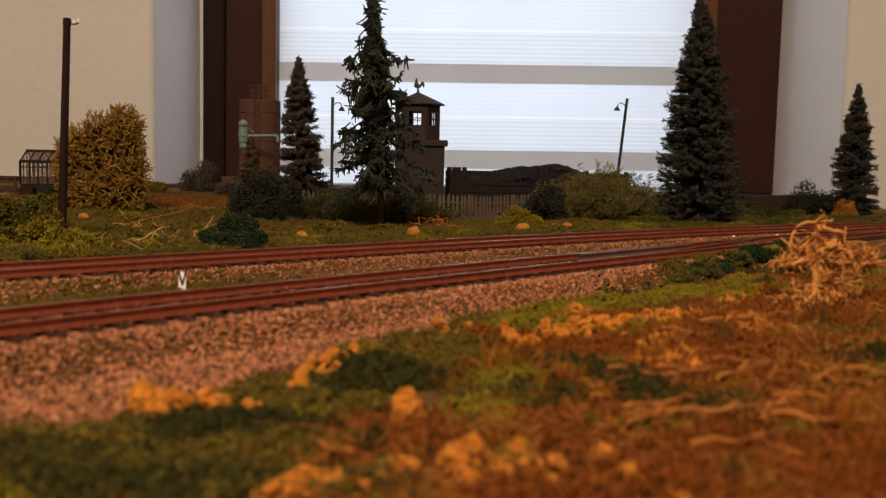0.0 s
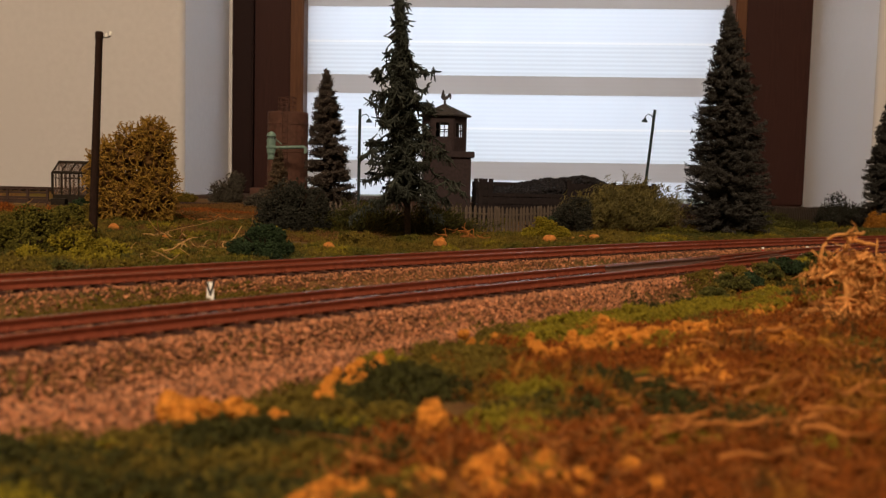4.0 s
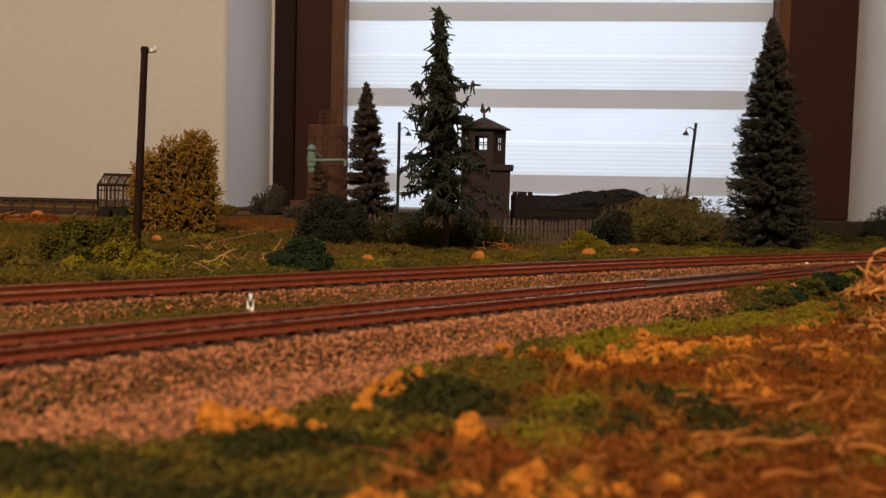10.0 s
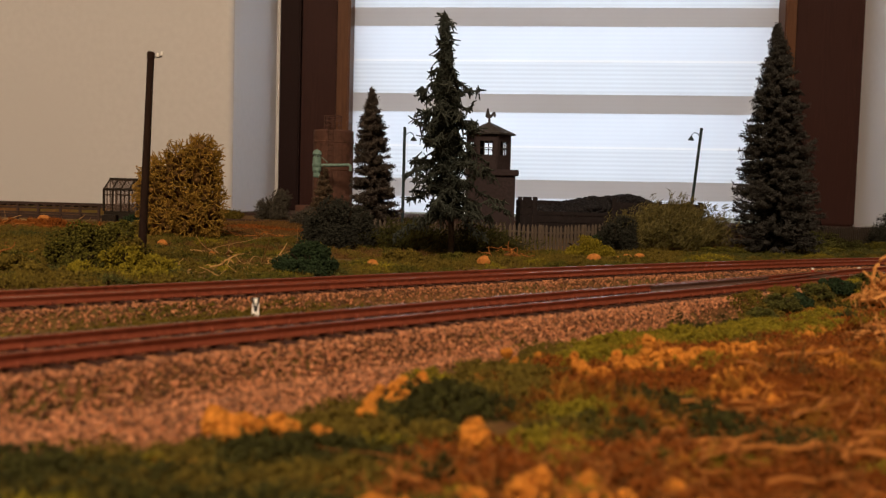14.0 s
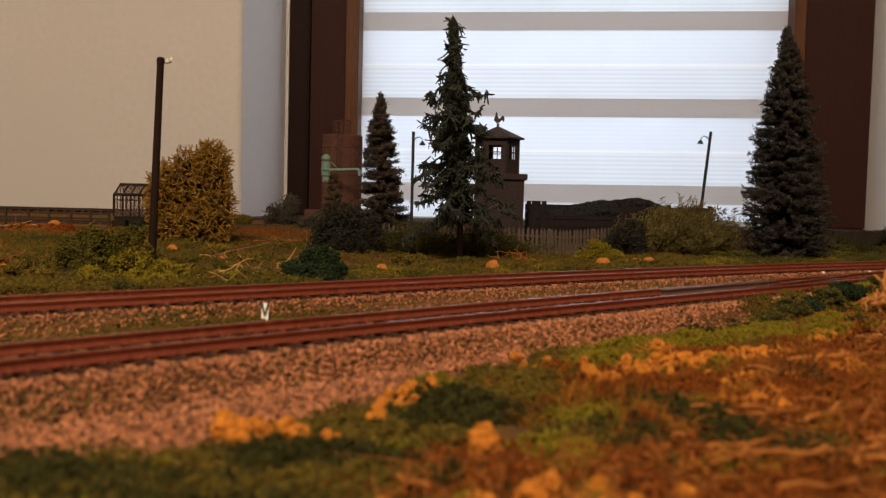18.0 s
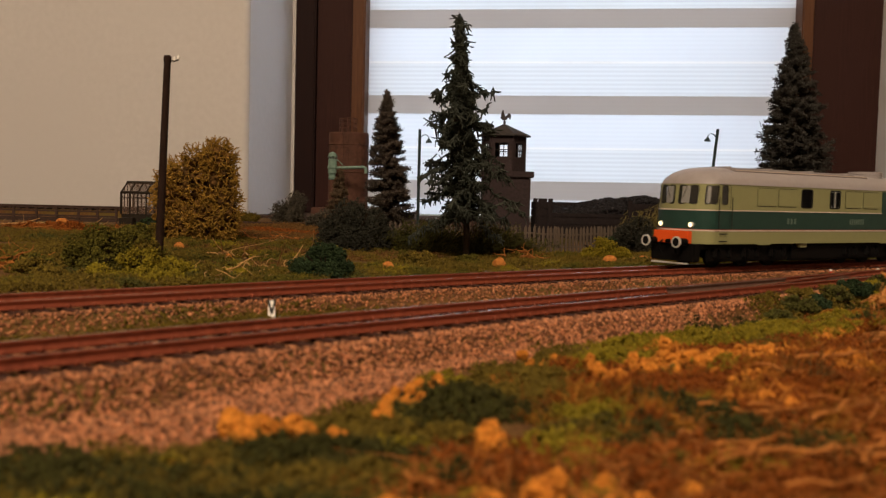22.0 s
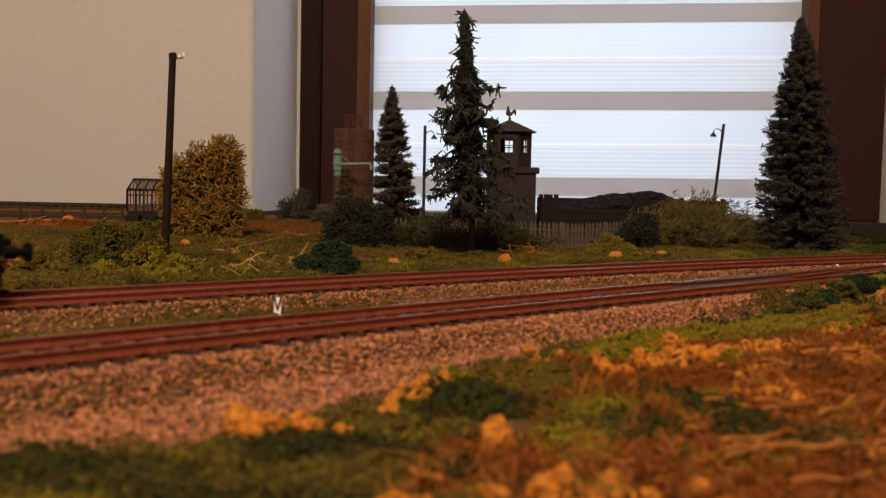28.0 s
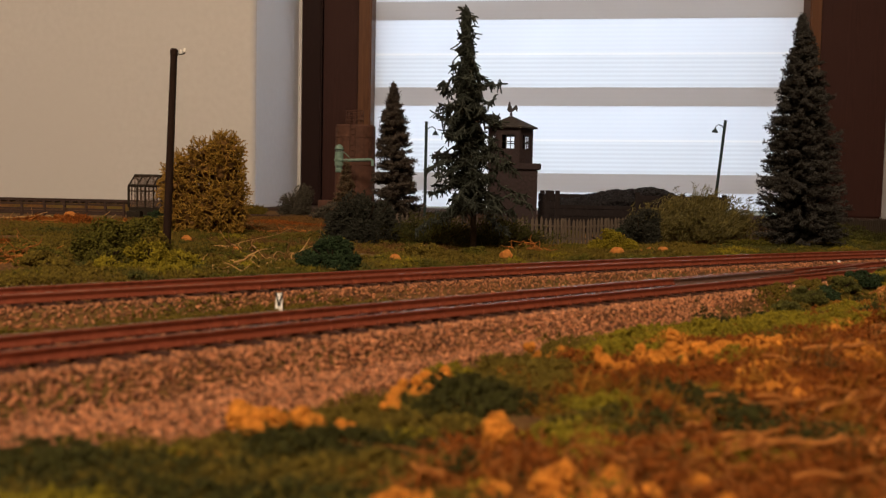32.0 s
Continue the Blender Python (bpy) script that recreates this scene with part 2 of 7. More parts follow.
NEEDLE_L = material("light_brown_needles", (0.14, 0.095, 0.055), (0.075, 0.05, 0.03), 0.9, scale=300, island=0.5, bump=0.0)
BARK = material("spruce_bark", (0.040, 0.026, 0.015), (0.02, 0.013, 0.008), 0.95, scale=600, bump=0.6, dist=0.0005)
POLEWOOD = material("tarred_pole_wood", (0.025, 0.012, 0.0075), (0.015, 0.007, 0.0045), 0.75, scale=500, bump=0.4, stretch=(4, 4, 0.4))
TIMBER = material("grey_weathered_timber", (0.135, 0.104, 0.080), (0.076, 0.058, 0.044), 0.85, scale=500, bump=0.4, stretch=(4, 4, 0.5))
DARKTIMBER = material("dark_weathered_timber", (0.046, 0.034, 0.026), (0.024, 0.018, 0.014), 0.85, scale=500, bump=0.4, stretch=(4, 4, 0.5))
BROWNTIMBER = material("brown_timber", (0.066, 0.040, 0.031), (0.038, 0.023, 0.018), 0.8, scale=500, bump=0.4)
TOWERWALL = material("brown_tower_wall", (0.046, 0.032, 0.034), (0.031, 0.022, 0.023), 0.75, scale=400, bump=0.3)
TOWERROOF = material("grey_tower_roof", (0.055, 0.048, 0.046), (0.035, 0.030, 0.029), 0.7, scale=400, bump=0.3)
COALWOOD = material("sooty_bunker_timber", (0.021, 0.016, 0.017), (0.013, 0.0095, 0.010), 0.8, scale=500, bump=0.4)
COAL = material("coal_lumps", (0.019, 0.017, 0.020), (0.009, 0.0085, 0.0098), 0.6, scale=600, bump=0.5, island=0.5)
RUSTTANK = material("rusty_tank_steel", (0.11, 0.052, 0.036), (0.065, 0.031, 0.022), 0.7, scale=220, bump=0.3, stain_scale=60)
MINT = material("mint_green_paint", (0.19, 0.29, 0.245), (0.12, 0.19, 0.16), 0.5, scale=300, bump=0.1)
LAMPGREEN = material("dark_lamp_metal", (0.030, 0.045, 0.047), (0.018, 0.027, 0.028), 0.5, scale=300, bump=0.1)
GLASSHOUSE = material("dark_greenhouse_frame", (0.026, 0.019, 0.013), (0.016, 0.012, 0.008), 0.7, scale=400, bump=0.2)
WHITEPAINT = material("white_marker_paint", (0.92, 0.90, 0.86), (0.86, 0.83, 0.78), 0.6, scale=600, bump=0.1)
BLACKPAINT = plain("black_marker_paint", (0.015, 0.013, 0.012), 0.5)
REDPAINT = plain("red_marker_paint", (0.55, 0.06, 0.03), 0.5)


def glass(name, tint, alpha):
    mat = bpy.data.materials.new(name)
    mat.use_nodes = True
    nt = mat.node_tree
    p = nt.nodes["Principled BSDF"]
    p.inputs["Base Color"].default_value, p.inputs["Roughness"].default_value, p.inputs["Alpha"].default_value = (*tint, 1), 0.12, alpha
    return mat


PANE = glass("greenhouse_glass", (0.22, 0.15, 0.12), 0.22)
ROOFGLASS = glass("dusty_roof_glass", (0.10, 0.062, 0.045), 0.62)

# ---- the tracks' lines ----
FAR = (0.34414, 0.80001, -0.29406, -0.28049)
NEAR = (0.24249, 0.91962, -0.24241, 0.31699)


def cubic(c, x, lo, hi):
    """A cubic between lo and hi, straight on past them."""
    x = np.asarray(x, float)
    q = np.clip(x, lo, hi)
    return c[0] + c[1] * q + c[2] * q ** 2 + c[3] * q ** 3 + (c[1] + 2 * c[2] * q + 3 * c[3] * q ** 2) * (x - q)


def far_y(x):
    return cubic(FAR, x, -0.45, 0.55)


def near_y(x):
    x = np.asarray(x, float)
    joint = far_y(x) - 0.0450 * np.clip(1 - (x - 0.3) / 0.28, 0, 1) ** 2
    return np.where(x < 0.3, cubic(NEAR, x, -0.35, 0.3), joint)


class Line:
    """A plan curve by arc length, with s = 0 at x = 0."""

    def __init__(self, fy, lo, hi):
        self.x = np.linspace(lo, hi, 3000)
        self.y = fy(self.x)
        s = np.concatenate([[0], np.cumsum(np.hypot(np.diff(self.x), np.diff(self.y)))])
        self.s = s - np.interp(0, self.x, s)

    def at(self, s):
        return np.stack([np.interp(s, self.s, self.x), np.interp(s, self.s, self.y)], -1)

    def way(self, s):
        d = self.at(np.asarray(s) + 0.002) - self.at(np.asarray(s) - 0.002)
        return d / np.linalg.norm(d, axis=-1, keepdims=True)


LINE_FAR, LINE_NEAR = Line(far_y, -0.95, 1.45), Line(near_y, -0.55, 0.585)


def off_far(x, y):
    e = 1e-3
    return (y - far_y(x)) / np.sqrt(1 + ((far_y(x + e) - far_y(x - e)) / (2 * e)) ** 2)


def off_near(x, y):
    e = 1e-3
    return (y - near_y(x)) / np.sqrt(1 + ((near_y(x + e) - near_y(x - e)) / (2 * e)) ** 2)


def smooth(a, b, x):
    t = np.clip((x - a) / (b - a), 0, 1)
    return t * t * (3 - 2 * t)


def wave(x, y, s, ph=0.0):
    """Gentle uneven ground, about -1 to 1."""
    return (np.sin(x * s + ph) * np.cos(y * s * 0.83 + 1.7 * ph) + 0.6 * np.sin(x * s * 2.3 - y * s * 1.9 + ph) + 0.35 * np.sin(y * s * 4.1 + x * s * 3.3 + 2 * ph)) / 1.95


def height(x, y):
    """The height of the scenery's ground."""
    x, y = np.asarray(x, float), np.asarray(y, float)
    df, dn = off_far(x, y), off_near(x, y)
    z = np.where(dn < 0, -0.0095, -0.0075) * np.ones_like(x)
    back = smooth(0.02, 0.05, df)
    rise = smooth(0.12, 0.42, df) * smooth(0.05, -0.15, x)
    z = z * (1 - back) + (-0.0052 + 0.0060 * rise) * back
    z = z + 0.0009 * wave(x, y, 60) * np.where(df > 0, 1, 0.8) + 0.0005 * wave(x, y, 210, 1.0)
    front = smooth(-0.03, -0.07, dn)
    z = z + front * 0.0035 * smooth(0.0, 0.12, x)
    for d in (df, dn):
        bed = smooth(0.0255, 0.0180, np.abs(d))
        z = z * (1 - bed) + (-0.0036) * bed
    return z

# ---- the room ----
WALLPOSE = pose(0.196, 1.30, 0.0, 0, 0, -5.4)


def room():
    bm = bmesh.new()
    box(bm, -2.6, -0.4158, -0.25, 0.06, -0.9, 1.6)
    box(bm, 0.3978, 2.4, -0.25, 0.06, -0.9, 1.6)
    for x0, x1 in ((-0.4158, -0.409), (0.391, 0.3978)):
        box(bm, x0, x1, -0.25, 0.06, -0.9, -0.004)
        box(bm, x0, x1, -0.25, 0.06, 0.86, 1.6)
    box(bm, -0.409, 0.391, -0.25, 0.06, -0.9, -0.004)
    box(bm, -0.409, 0.391, -0.25, 0.06, 0.86, 1.6)
    tagged(part("wall_north", bm, WALL, None, "cream painted wall with a window niche", WALLPOSE), kind="structure", category="wall")
    for name, x0, x1, y0, y1 in (("wall_west", -2.1, -2.0, -2.0, 1.62), ("wall_east", 2.2, 2.3, -2.0, 1.2), ("wall_south", -2.0, 2.2, -2.1, -2.0)):
        tagged(part(name, boxed(x0, x1, y0, y1, -0.9, 1.6), WALL, None, "plain cream painted wall"), kind="structure", category="wall")
    tagged(part("floor", boxed(-2.1, 2.3, -2.1, 1.6, -1.0, -0.9), FLOOR, None, "brown boarded floor"), kind="structure", category="floor")
    tagged(part("ceiling", boxed(-2.1, 2.3, -2.1, 1.6, 1.6, 1.7), CEIL, None, "white painted ceiling"), kind="structure", category="ceiling")
    for name, x, way in (("reveal_left", -0.4078, -1), ("reveal_right", 0.3898, 1)):
        # the plaster turns round the wall's edge in a soft quarter circle
        r = 0.0080
        line = [(x, -0.03), (x, -0.25 + r)] + [(x + way * r * (1 - math.cos(q)), -0.25 + r * (1 - math.sin(q))) for q in np.linspace(0, math.pi / 2, 9)[1:]]
        bm = bmesh.new()
        back = [(x + way * r, -0.25 + r), (x + way * r, -0.03)]
        low, high = ([bm.verts.new((p, q, z)) for p, q in line + back] for z in (-0.0035, 0.8595))
        for i in range(len(low)):
            j = (i + 1) % len(low)
            bm.faces.new((low[i], low[j], high[j], high[i]))
        bm.faces.new(low)
        bm.faces.new(high)
        bmesh.ops.recalc_face_normals(bm, faces=bm.faces)
        for f in bm.faces:
            # the wall's cream paint reaches round the edge
            f.material_index = 1 if f.calc_center_median().y < -0.25 + r * 0.75 and f.normal.z ** 2 < 0.5 else 0
        ob = tagged(part(name, bm, REVEAL, None, "white plastered window reveal", WALLPOSE), kind="structure", category="trim")
        ob.data.materials.append(WALL)
    tagged(part("window_sill", boxed(-0.405, 0.387, -0.27, -0.02, -0.004, 0.004, 0.002), BROWNTIMBER, None, "brown window sill board", WALLPOSE), kind="structure", category="sill")


def blind_cloth(name, colour, lines):
    mat = bpy.data.materials.new(name)
    mat.use_nodes = True
    nt = mat.node_tree
    N, Lk = nt.nodes, nt.links.new
    N.remove(N["Principled BSDF"])
    tr, df, mx = N.new("ShaderNodeBsdfTranslucent"), N.new("ShaderNodeBsdfDiffuse"), N.new("ShaderNodeMixShader")
    co = N.new("ShaderNodeTexCoord").outputs["Object"]
    wv = N.new("ShaderNodeTexWave")
    wv.bands_direction, wv.wave_profile = "Z", "SIN"
    wv.inputs["Scale"].default_value, wv.inputs["Distortion"].default_value = 52.0, 0.4
    Lk(co, wv.inputs["Vector"])
    nz = N.new("ShaderNodeTexNoise")
    nz.inputs["Scale"].default_value = 9.0
    Lk(co, nz.inputs["Vector"])
    r = N.new("ShaderNodeMapRange")
    r.inputs[3].default_value, r.inputs[4].default_value = 1.0 - lines, 1.0
    Lk(wv.outputs["Fac"], r.inputs[0])
    r2 = N.new("ShaderNodeMapRange")
    r2.inputs[3].default_value, r2.inputs[4].default_value = 0.93, 1.03
    Lk(nz.outputs["Fac"], r2.inputs[0])
    mul = N.new("ShaderNodeMath")
    mul.operation = "MULTIPLY"
    Lk(r.outputs[0], mul.inputs[0])
    Lk(r2.outputs[0], mul.inputs[1])
    vm = N.new("ShaderNodeVectorMath")
    vm.operation = "SCALE"
    vm.inputs[0].default_value = colour
    Lk(mul.outputs[0], vm.inputs["Scale"])
    Lk(vm.outputs[0], tr.inputs[0])
    df.inputs[0].default_value = (0.75, 0.75, 0.76, 1)
    mx.inputs[0].default_value = 0.35
    Lk(tr.outputs[0], mx.inputs[1])
    Lk(df.outputs[0], mx.inputs[2])
    Lk(mx.outputs[0], N["Material Output"].inputs[0])
    return mat


def window():
    w = thing("window_1", "dark brown wooden window with the blind drawn", "window", WALLPOSE, kind="structure")
    # three tones on one frame; the right jamb takes the stile's lighter tone
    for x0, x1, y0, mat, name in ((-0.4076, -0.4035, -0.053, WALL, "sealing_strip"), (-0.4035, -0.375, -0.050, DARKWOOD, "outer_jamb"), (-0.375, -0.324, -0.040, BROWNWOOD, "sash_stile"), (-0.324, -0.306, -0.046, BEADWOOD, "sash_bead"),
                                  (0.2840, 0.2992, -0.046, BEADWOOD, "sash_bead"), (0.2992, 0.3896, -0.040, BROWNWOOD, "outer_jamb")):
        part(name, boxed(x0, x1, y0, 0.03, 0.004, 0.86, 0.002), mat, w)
    part("window_pane", boxed(-0.306, 0.309, 0.004, 0.007, 0.004, 0.86), glass("clear_glass", (0.95, 0.97, 1.0), 0.04), w).visible_shadow = False
    b = thing("roller_blind", "white day and night roller blind, drawn down and backlit", "blind", WALLPOSE @ pose(0, -0.012, 0, 0, -0.56, 0))
    plain_c, lined_c, dark_c, seam_c = blind_cloth("white_blind_cloth", (0.86, 0.90, 0.96), 0.05), blind_cloth("sheer_blind_cloth", (0.88, 0.92, 0.97), 0.16), blind_cloth("doubled_blind_cloth", (0.52, 0.50, 0.50), 0.03), blind_cloth("thin_blind_seam", (1.0, 1.0, 1.0), 0.0)
    z = 0.0569 - 0.1206
    x0, x1 = -0.3055, 0.2985
    while z < 0.80:
        for name, a, c, mat in (("sheer_strip", 0.0, 0.045, lined_c), ("seam", 0.045, 0.048, seam_c), ("opaque_strip", 0.048, 0.0946, plain_c), ("doubled_strip", 0.0946, 0.1206, dark_c)):
            lo, hi = max(z + a, 0.008), z + c
            if hi > 0.009:
                part(name, boxed(x0, x1, 0.0, 0.0008, lo, hi), mat, b)
        z += 0.1206


# ---- the layout's ground and tracks ----
def wall_y(x):
    return 1.046 - 0.0945 * (x - 0.196)


def ground():
    def spread(lo, hi, c, n, k):
        a, b = np.arcsinh((lo - c) * k), np.arcsinh((hi - c) * k)
        return c + np.sinh(np.linspace(a, b, n)) / k
    xs, vs = spread(-1.3, 1.45, 0.02, 420, 9.0), spread(-0.5, 1.03, 0.2, 380, 9.0)
    X, Y = np.meshgrid(xs, vs, indexing="ij")
    Y = np.where(Y > 0.6, 0.6 + (Y - 0.6) / 0.43 * (wall_y(X) - 0.6), Y)
    V = np.stack([X, Y, height(X, Y)], -1).reshape(-1, 3)
    I = np.arange(len(V)).reshape(X.shape)
    F = np.stack([I[:-1, :-1], I[1:, :-1], I[1:, 1:], I[:-1, 1:]], -1).reshape(-1, 4)
    tagged(part("ground", arrays("ground", V, F), SOIL, None, "brown soil of the model landscape with moss and litter", smooth=True), kind="structure", category="ground")
    t = thing("layout_table", "wooden table that carries the model railway", "table")
    part("tabletop", boxed(-1.3, 1.45, -0.5, 0.9, -0.045, -0.014, 0.002), BOARD, t)
    for x in (-1.24, 1.39):
        for y in (-0.44, 0.84):
            part("leg", boxed(x - 0.025, x + 0.025, y - 0.025, y + 0.025, -0.9, -0.045, 0.002), BOARD, t)


RAIL_PROFILE = [(-0.85, -2.5), (0.85, -2.5), (0.85, -2.15), (0.24, -1.85), (0.24, -0.85), (0.47, -0.62), (0.47, -0.08), (0.38, 0.0), (-0.38, 0.0), (-0.47, -0.08), (-0.47, -0.62), (-0.24, -0.85), (-0.24, -1.85), (-0.85, -2.15)]


def rail_mesh(line, off, s0, s1, z=0.0):
    s = np.arange(s0, s1, 0.006)
    if callable(off):
        off = off(s)[:, None, None]
    p, u = line.at(s), line.way(s)
    n = np.stack([-u[:, 1], u[:, 0]], -1)
    prof = np.array(RAIL_PROFILE) * MM
    k = len(prof)
    P = p[:, None] + n[:, None] * (off + prof[None, :, :1])
    V = np.concatenate([P, np.broadcast_to(prof[None, :, 1:] + z, (len(s), k, 1))], -1).reshape(-1, 3)
    I = np.arange(len(V)).reshape(len(s), k)
    J = np.roll(I, -1, axis=1)
    F = np.stack([I[:-1], J[:-1], J[1:], I[1:]], -1).reshape(-1, 4)
    me = arrays("rail", V, F)
    me.materials.append(RAIL)
    me.materials.append(RAILTOP)
    top = np.tile(np.array([0] * 7 + [1] + [0] * 6, dtype=np.int32), len(s) - 1)
    me.polygons.foreach_set("material_index", top)
    return me


def track(line, s0, s1, label, pitch=0.0070):
    t = thing("railway_track", label, "track")
    for off in (-0.0087, 0.0087):
        part("rail", rail_mesh(line, off, s0, s1), RAIL, t)
    me = None
    chairs = []
    for s in np.arange(s0 + 0.004, s1, pitch):
        p, u = line.at(s), line.way(s)
        if me is None:
            bm = boxed(-0.0016, 0.0016, -0.0152, 0.0152, -0.0048, -0.0025, 0.00025)
            ob = part("sleeper", bm, SLEEPER, t)
            me = ob.data
        else:
            ob = new("sleeper", me)
            ob.parent = t
        jitter = random.uniform(-1.2, 1.2)
        ob.matrix_basis = pose(p[0], p[1], random.uniform(-0.0002, 0.0001), 0, 0, math.degrees(math.atan2(u[1], u[0])) + jitter)
        n = np.array([-u[1], u[0]])
        for off in (-0.0087, 0.0087):
            for side in (-0.00135, 0.00135):
                chairs.append(np.array([*(p + n * (off + side)), -0.0022]))
    V, F = crumbs(np.array(chairs), 0.00062, rng, ROCK, ROCK_F, 0.1)
    tagged(part("rail_fastening", arrays("rail_fastening", V, F), RAIL, t), kind="stuff")
    return t


def turnout():
    """The crossing rail, check rails, frog and fishplates where the near track meets its branch."""
    line = LINE_NEAR

    def s_at(x):
        return float(np.interp(x, line.x, line.s))
    t = thing("turnout", "worn turnout rails with dark frog and check rails", "turnout")
    part("closure_rail", rail_mesh(line, lambda s: np.interp(s, [s_at(0.112), s_at(0.154), s_at(0.200)], [-0.0072, 0.0, 0.0072]), s_at(0.112), s_at(0.200)), RAIL, t, "worn bright-topped closure rail")
    for off, x0, x1 in ((0.0068, 0.086, 0.150), (-0.0068, 0.150, 0.200), (0.0103, 0.128, 0.240)):
        ob = part("check_rail", rail_mesh(line, off, s_at(x0), s_at(x1), -0.0002), DARKRAIL, t, "dark check rail")
        ob.data.materials[0] = DARKRAIL
    for x, off in ((0.083, 0.0099), (0.144, 0.0099), ):
        p, u = line.at(s_at(x)), line.way(s_at(x))
        part("fishplate", boxed(-0.0028, 0.0028, -0.0004, 0.0004, -0.0021, -0.0002, 0.0001), DARKRAIL, t, m=pose(p[0] - u[1] * off, p[1] + u[0] * off, 0, 0, 0, math.degrees(math.atan2(u[1], u[0]))))
    p, u = line.at(s_at(0.172)), line.way(s_at(0.172))
    part("frog", boxed(-0.018, 0.018, -0.0026, 0.0026, -0.0026, -0.0009, 0.0003), DARKRAIL, t, "dark frog casting", m=pose(p[0] - u[1] * 0.0046, p[1] + u[0] * 0.0046, 0, 0, 0, math.degrees(math.atan2(u[1], u[0]))))


def shoulder(x):
    """How far the ballast reaches towards the room's middle from the near track."""
    return np.interp(x, [-0.2, -0.06, -0.02, 0.035, 0.08, 0.12], [0.054, 0.048, 0.031, 0.0265, 0.020, 0.0165])


def ballast():
    gen = np.random.default_rng(11)
    t = thing("track_ballast", "pinkish beige crushed stone ballast along the tracks", "ballast", kind="stuff")

    def bed(line, s0, s1, lo, hi, n, kind):
        s, d = gen.uniform(s0, s1, n), gen.uniform(-1, 1, n)
        p, u = line.at(s), line.way(s)
        lo_v = -shoulder(p[:, 0]) - gen.exponential(0.0012, n) if kind == "near" else np.full(n, lo) - gen.exponential(0.0012, n)
        d = lo_v + (d * 0.5 + 0.5) * (hi + gen.exponential(0.001, n) - lo_v)
        q = p + np.stack([-u[:, 1], u[:, 0]], -1) * d[:, None]
        keep = np.abs(np.abs(d) - 0.0087) > 0.0014
        if kind == "near":
            keep &= (off_far(q[:, 0], q[:, 1]) < -0.0165)
        else:
            keep &= (np.abs(off_near(q[:, 0], q[:, 1])) > 0.0165) | (np.abs(d) < 0.0165)
        q, d = q[keep], d[keep]
        size = gen.uniform(0.00018, 0.00044, len(q))
        size = np.where(np.abs(d) < 0.0155, size * 0.8, size)
        z = height(q[:, 0], q[:, 1]) + gen.uniform(-0.0001, 0.0007, len(q)) * (np.abs(d) > 0.0155) + gen.uniform(0.0, 0.0004, len(q))
        return np.column_stack([q, z]), size
    for line, s0, s1, lo, hi, n, kind, dense in ((LINE_NEAR, -0.16, 0.26, 0, 0.021, 125000, "near", 1), (LINE_FAR, -0.24, 0.66, -0.0225, 0.0185, 60000, "far", 1)):
        q, size = bed(line, s0, s1, lo, hi, n, kind)
        V, F = crumbs(q, size * 1.22, gen, rough=0.42)
        tagged(part("loose_stones", arrays("loose_stones", V, F), STONE, t), kind="stuff")


# ---- low growth and litter ----
def mound(gen, cx, cy, rx, ry, h, n, angle=0.0, lump=0.0016):
    """Points over an uneven low heap on the ground."""
    r, a = np.sqrt(gen.uniform(0, 1, n)), gen.uniform(0, 2 * np.pi, n)
    edge = 1 + 0.22 * np.sin(3 * a + cx * 900) + 0.14 * np.sin(7 * a + cy * 700)
    u, w = r * np.cos(a) * rx * edge, r * np.sin(a) * ry * edge
    c, s = math.cos(radians(angle)), math.sin(radians(angle))
    x, y = cx + c * u - s * w, cy + s * u + c * w
    z = height(x, y) + h * (1 - r ** 2) * (0.65 + 0.35 * wave(x, y, 420, cx * 50)) + lump * np.maximum(wave(x, y, 900, cy * 30), -0.3) + gen.uniform(-0.0006, 0.0005, n)
    return np.column_stack([x, y, z])


def turf(name, kind, spots, label, grain=(0.00022, 0.00046), density=1.0, seed=1, hair=0.5, solid=1.0):
    """One carpet of foam crumbs and short blades in the given spots (x, y, rx, ry, height, angle)."""
    gen = np.random.default_rng(seed)
    P = [mound(gen, x, y, rx, ry, h, int(density * 6.0e6 * rx * ry * 3.14) + 40, an) for x, y, rx, ry, h, an in spots]
    P = np.concatenate(P)
    P = P[(P[:, 0] > -0.60 * P[:, 1]) & (P[:, 0] < 0.70 * P[:, 1])]
    body = P[gen.uniform(0, 1, len(P)) < solid]
    V, F = crumbs(body, gen.uniform(*grain, len(body)), gen, rough=0.5)
    pick = P[gen.uniform(0, 1, len(P)) < hair]
    way = gen.normal(size=(len(pick), 3)) * 0.7 + np.array([0, 0, 0.7])
    V2, F2 = spikes(pick, way, gen.uniform(1.6, 3.6, len(pick)) * grain[1], grain[1] * 0.24, gen)
    return tagged(part(name, arrays(name, *joined((V, F), (V2, F2))), FOAM[kind], None, label), kind="stuff", category="ground cover")


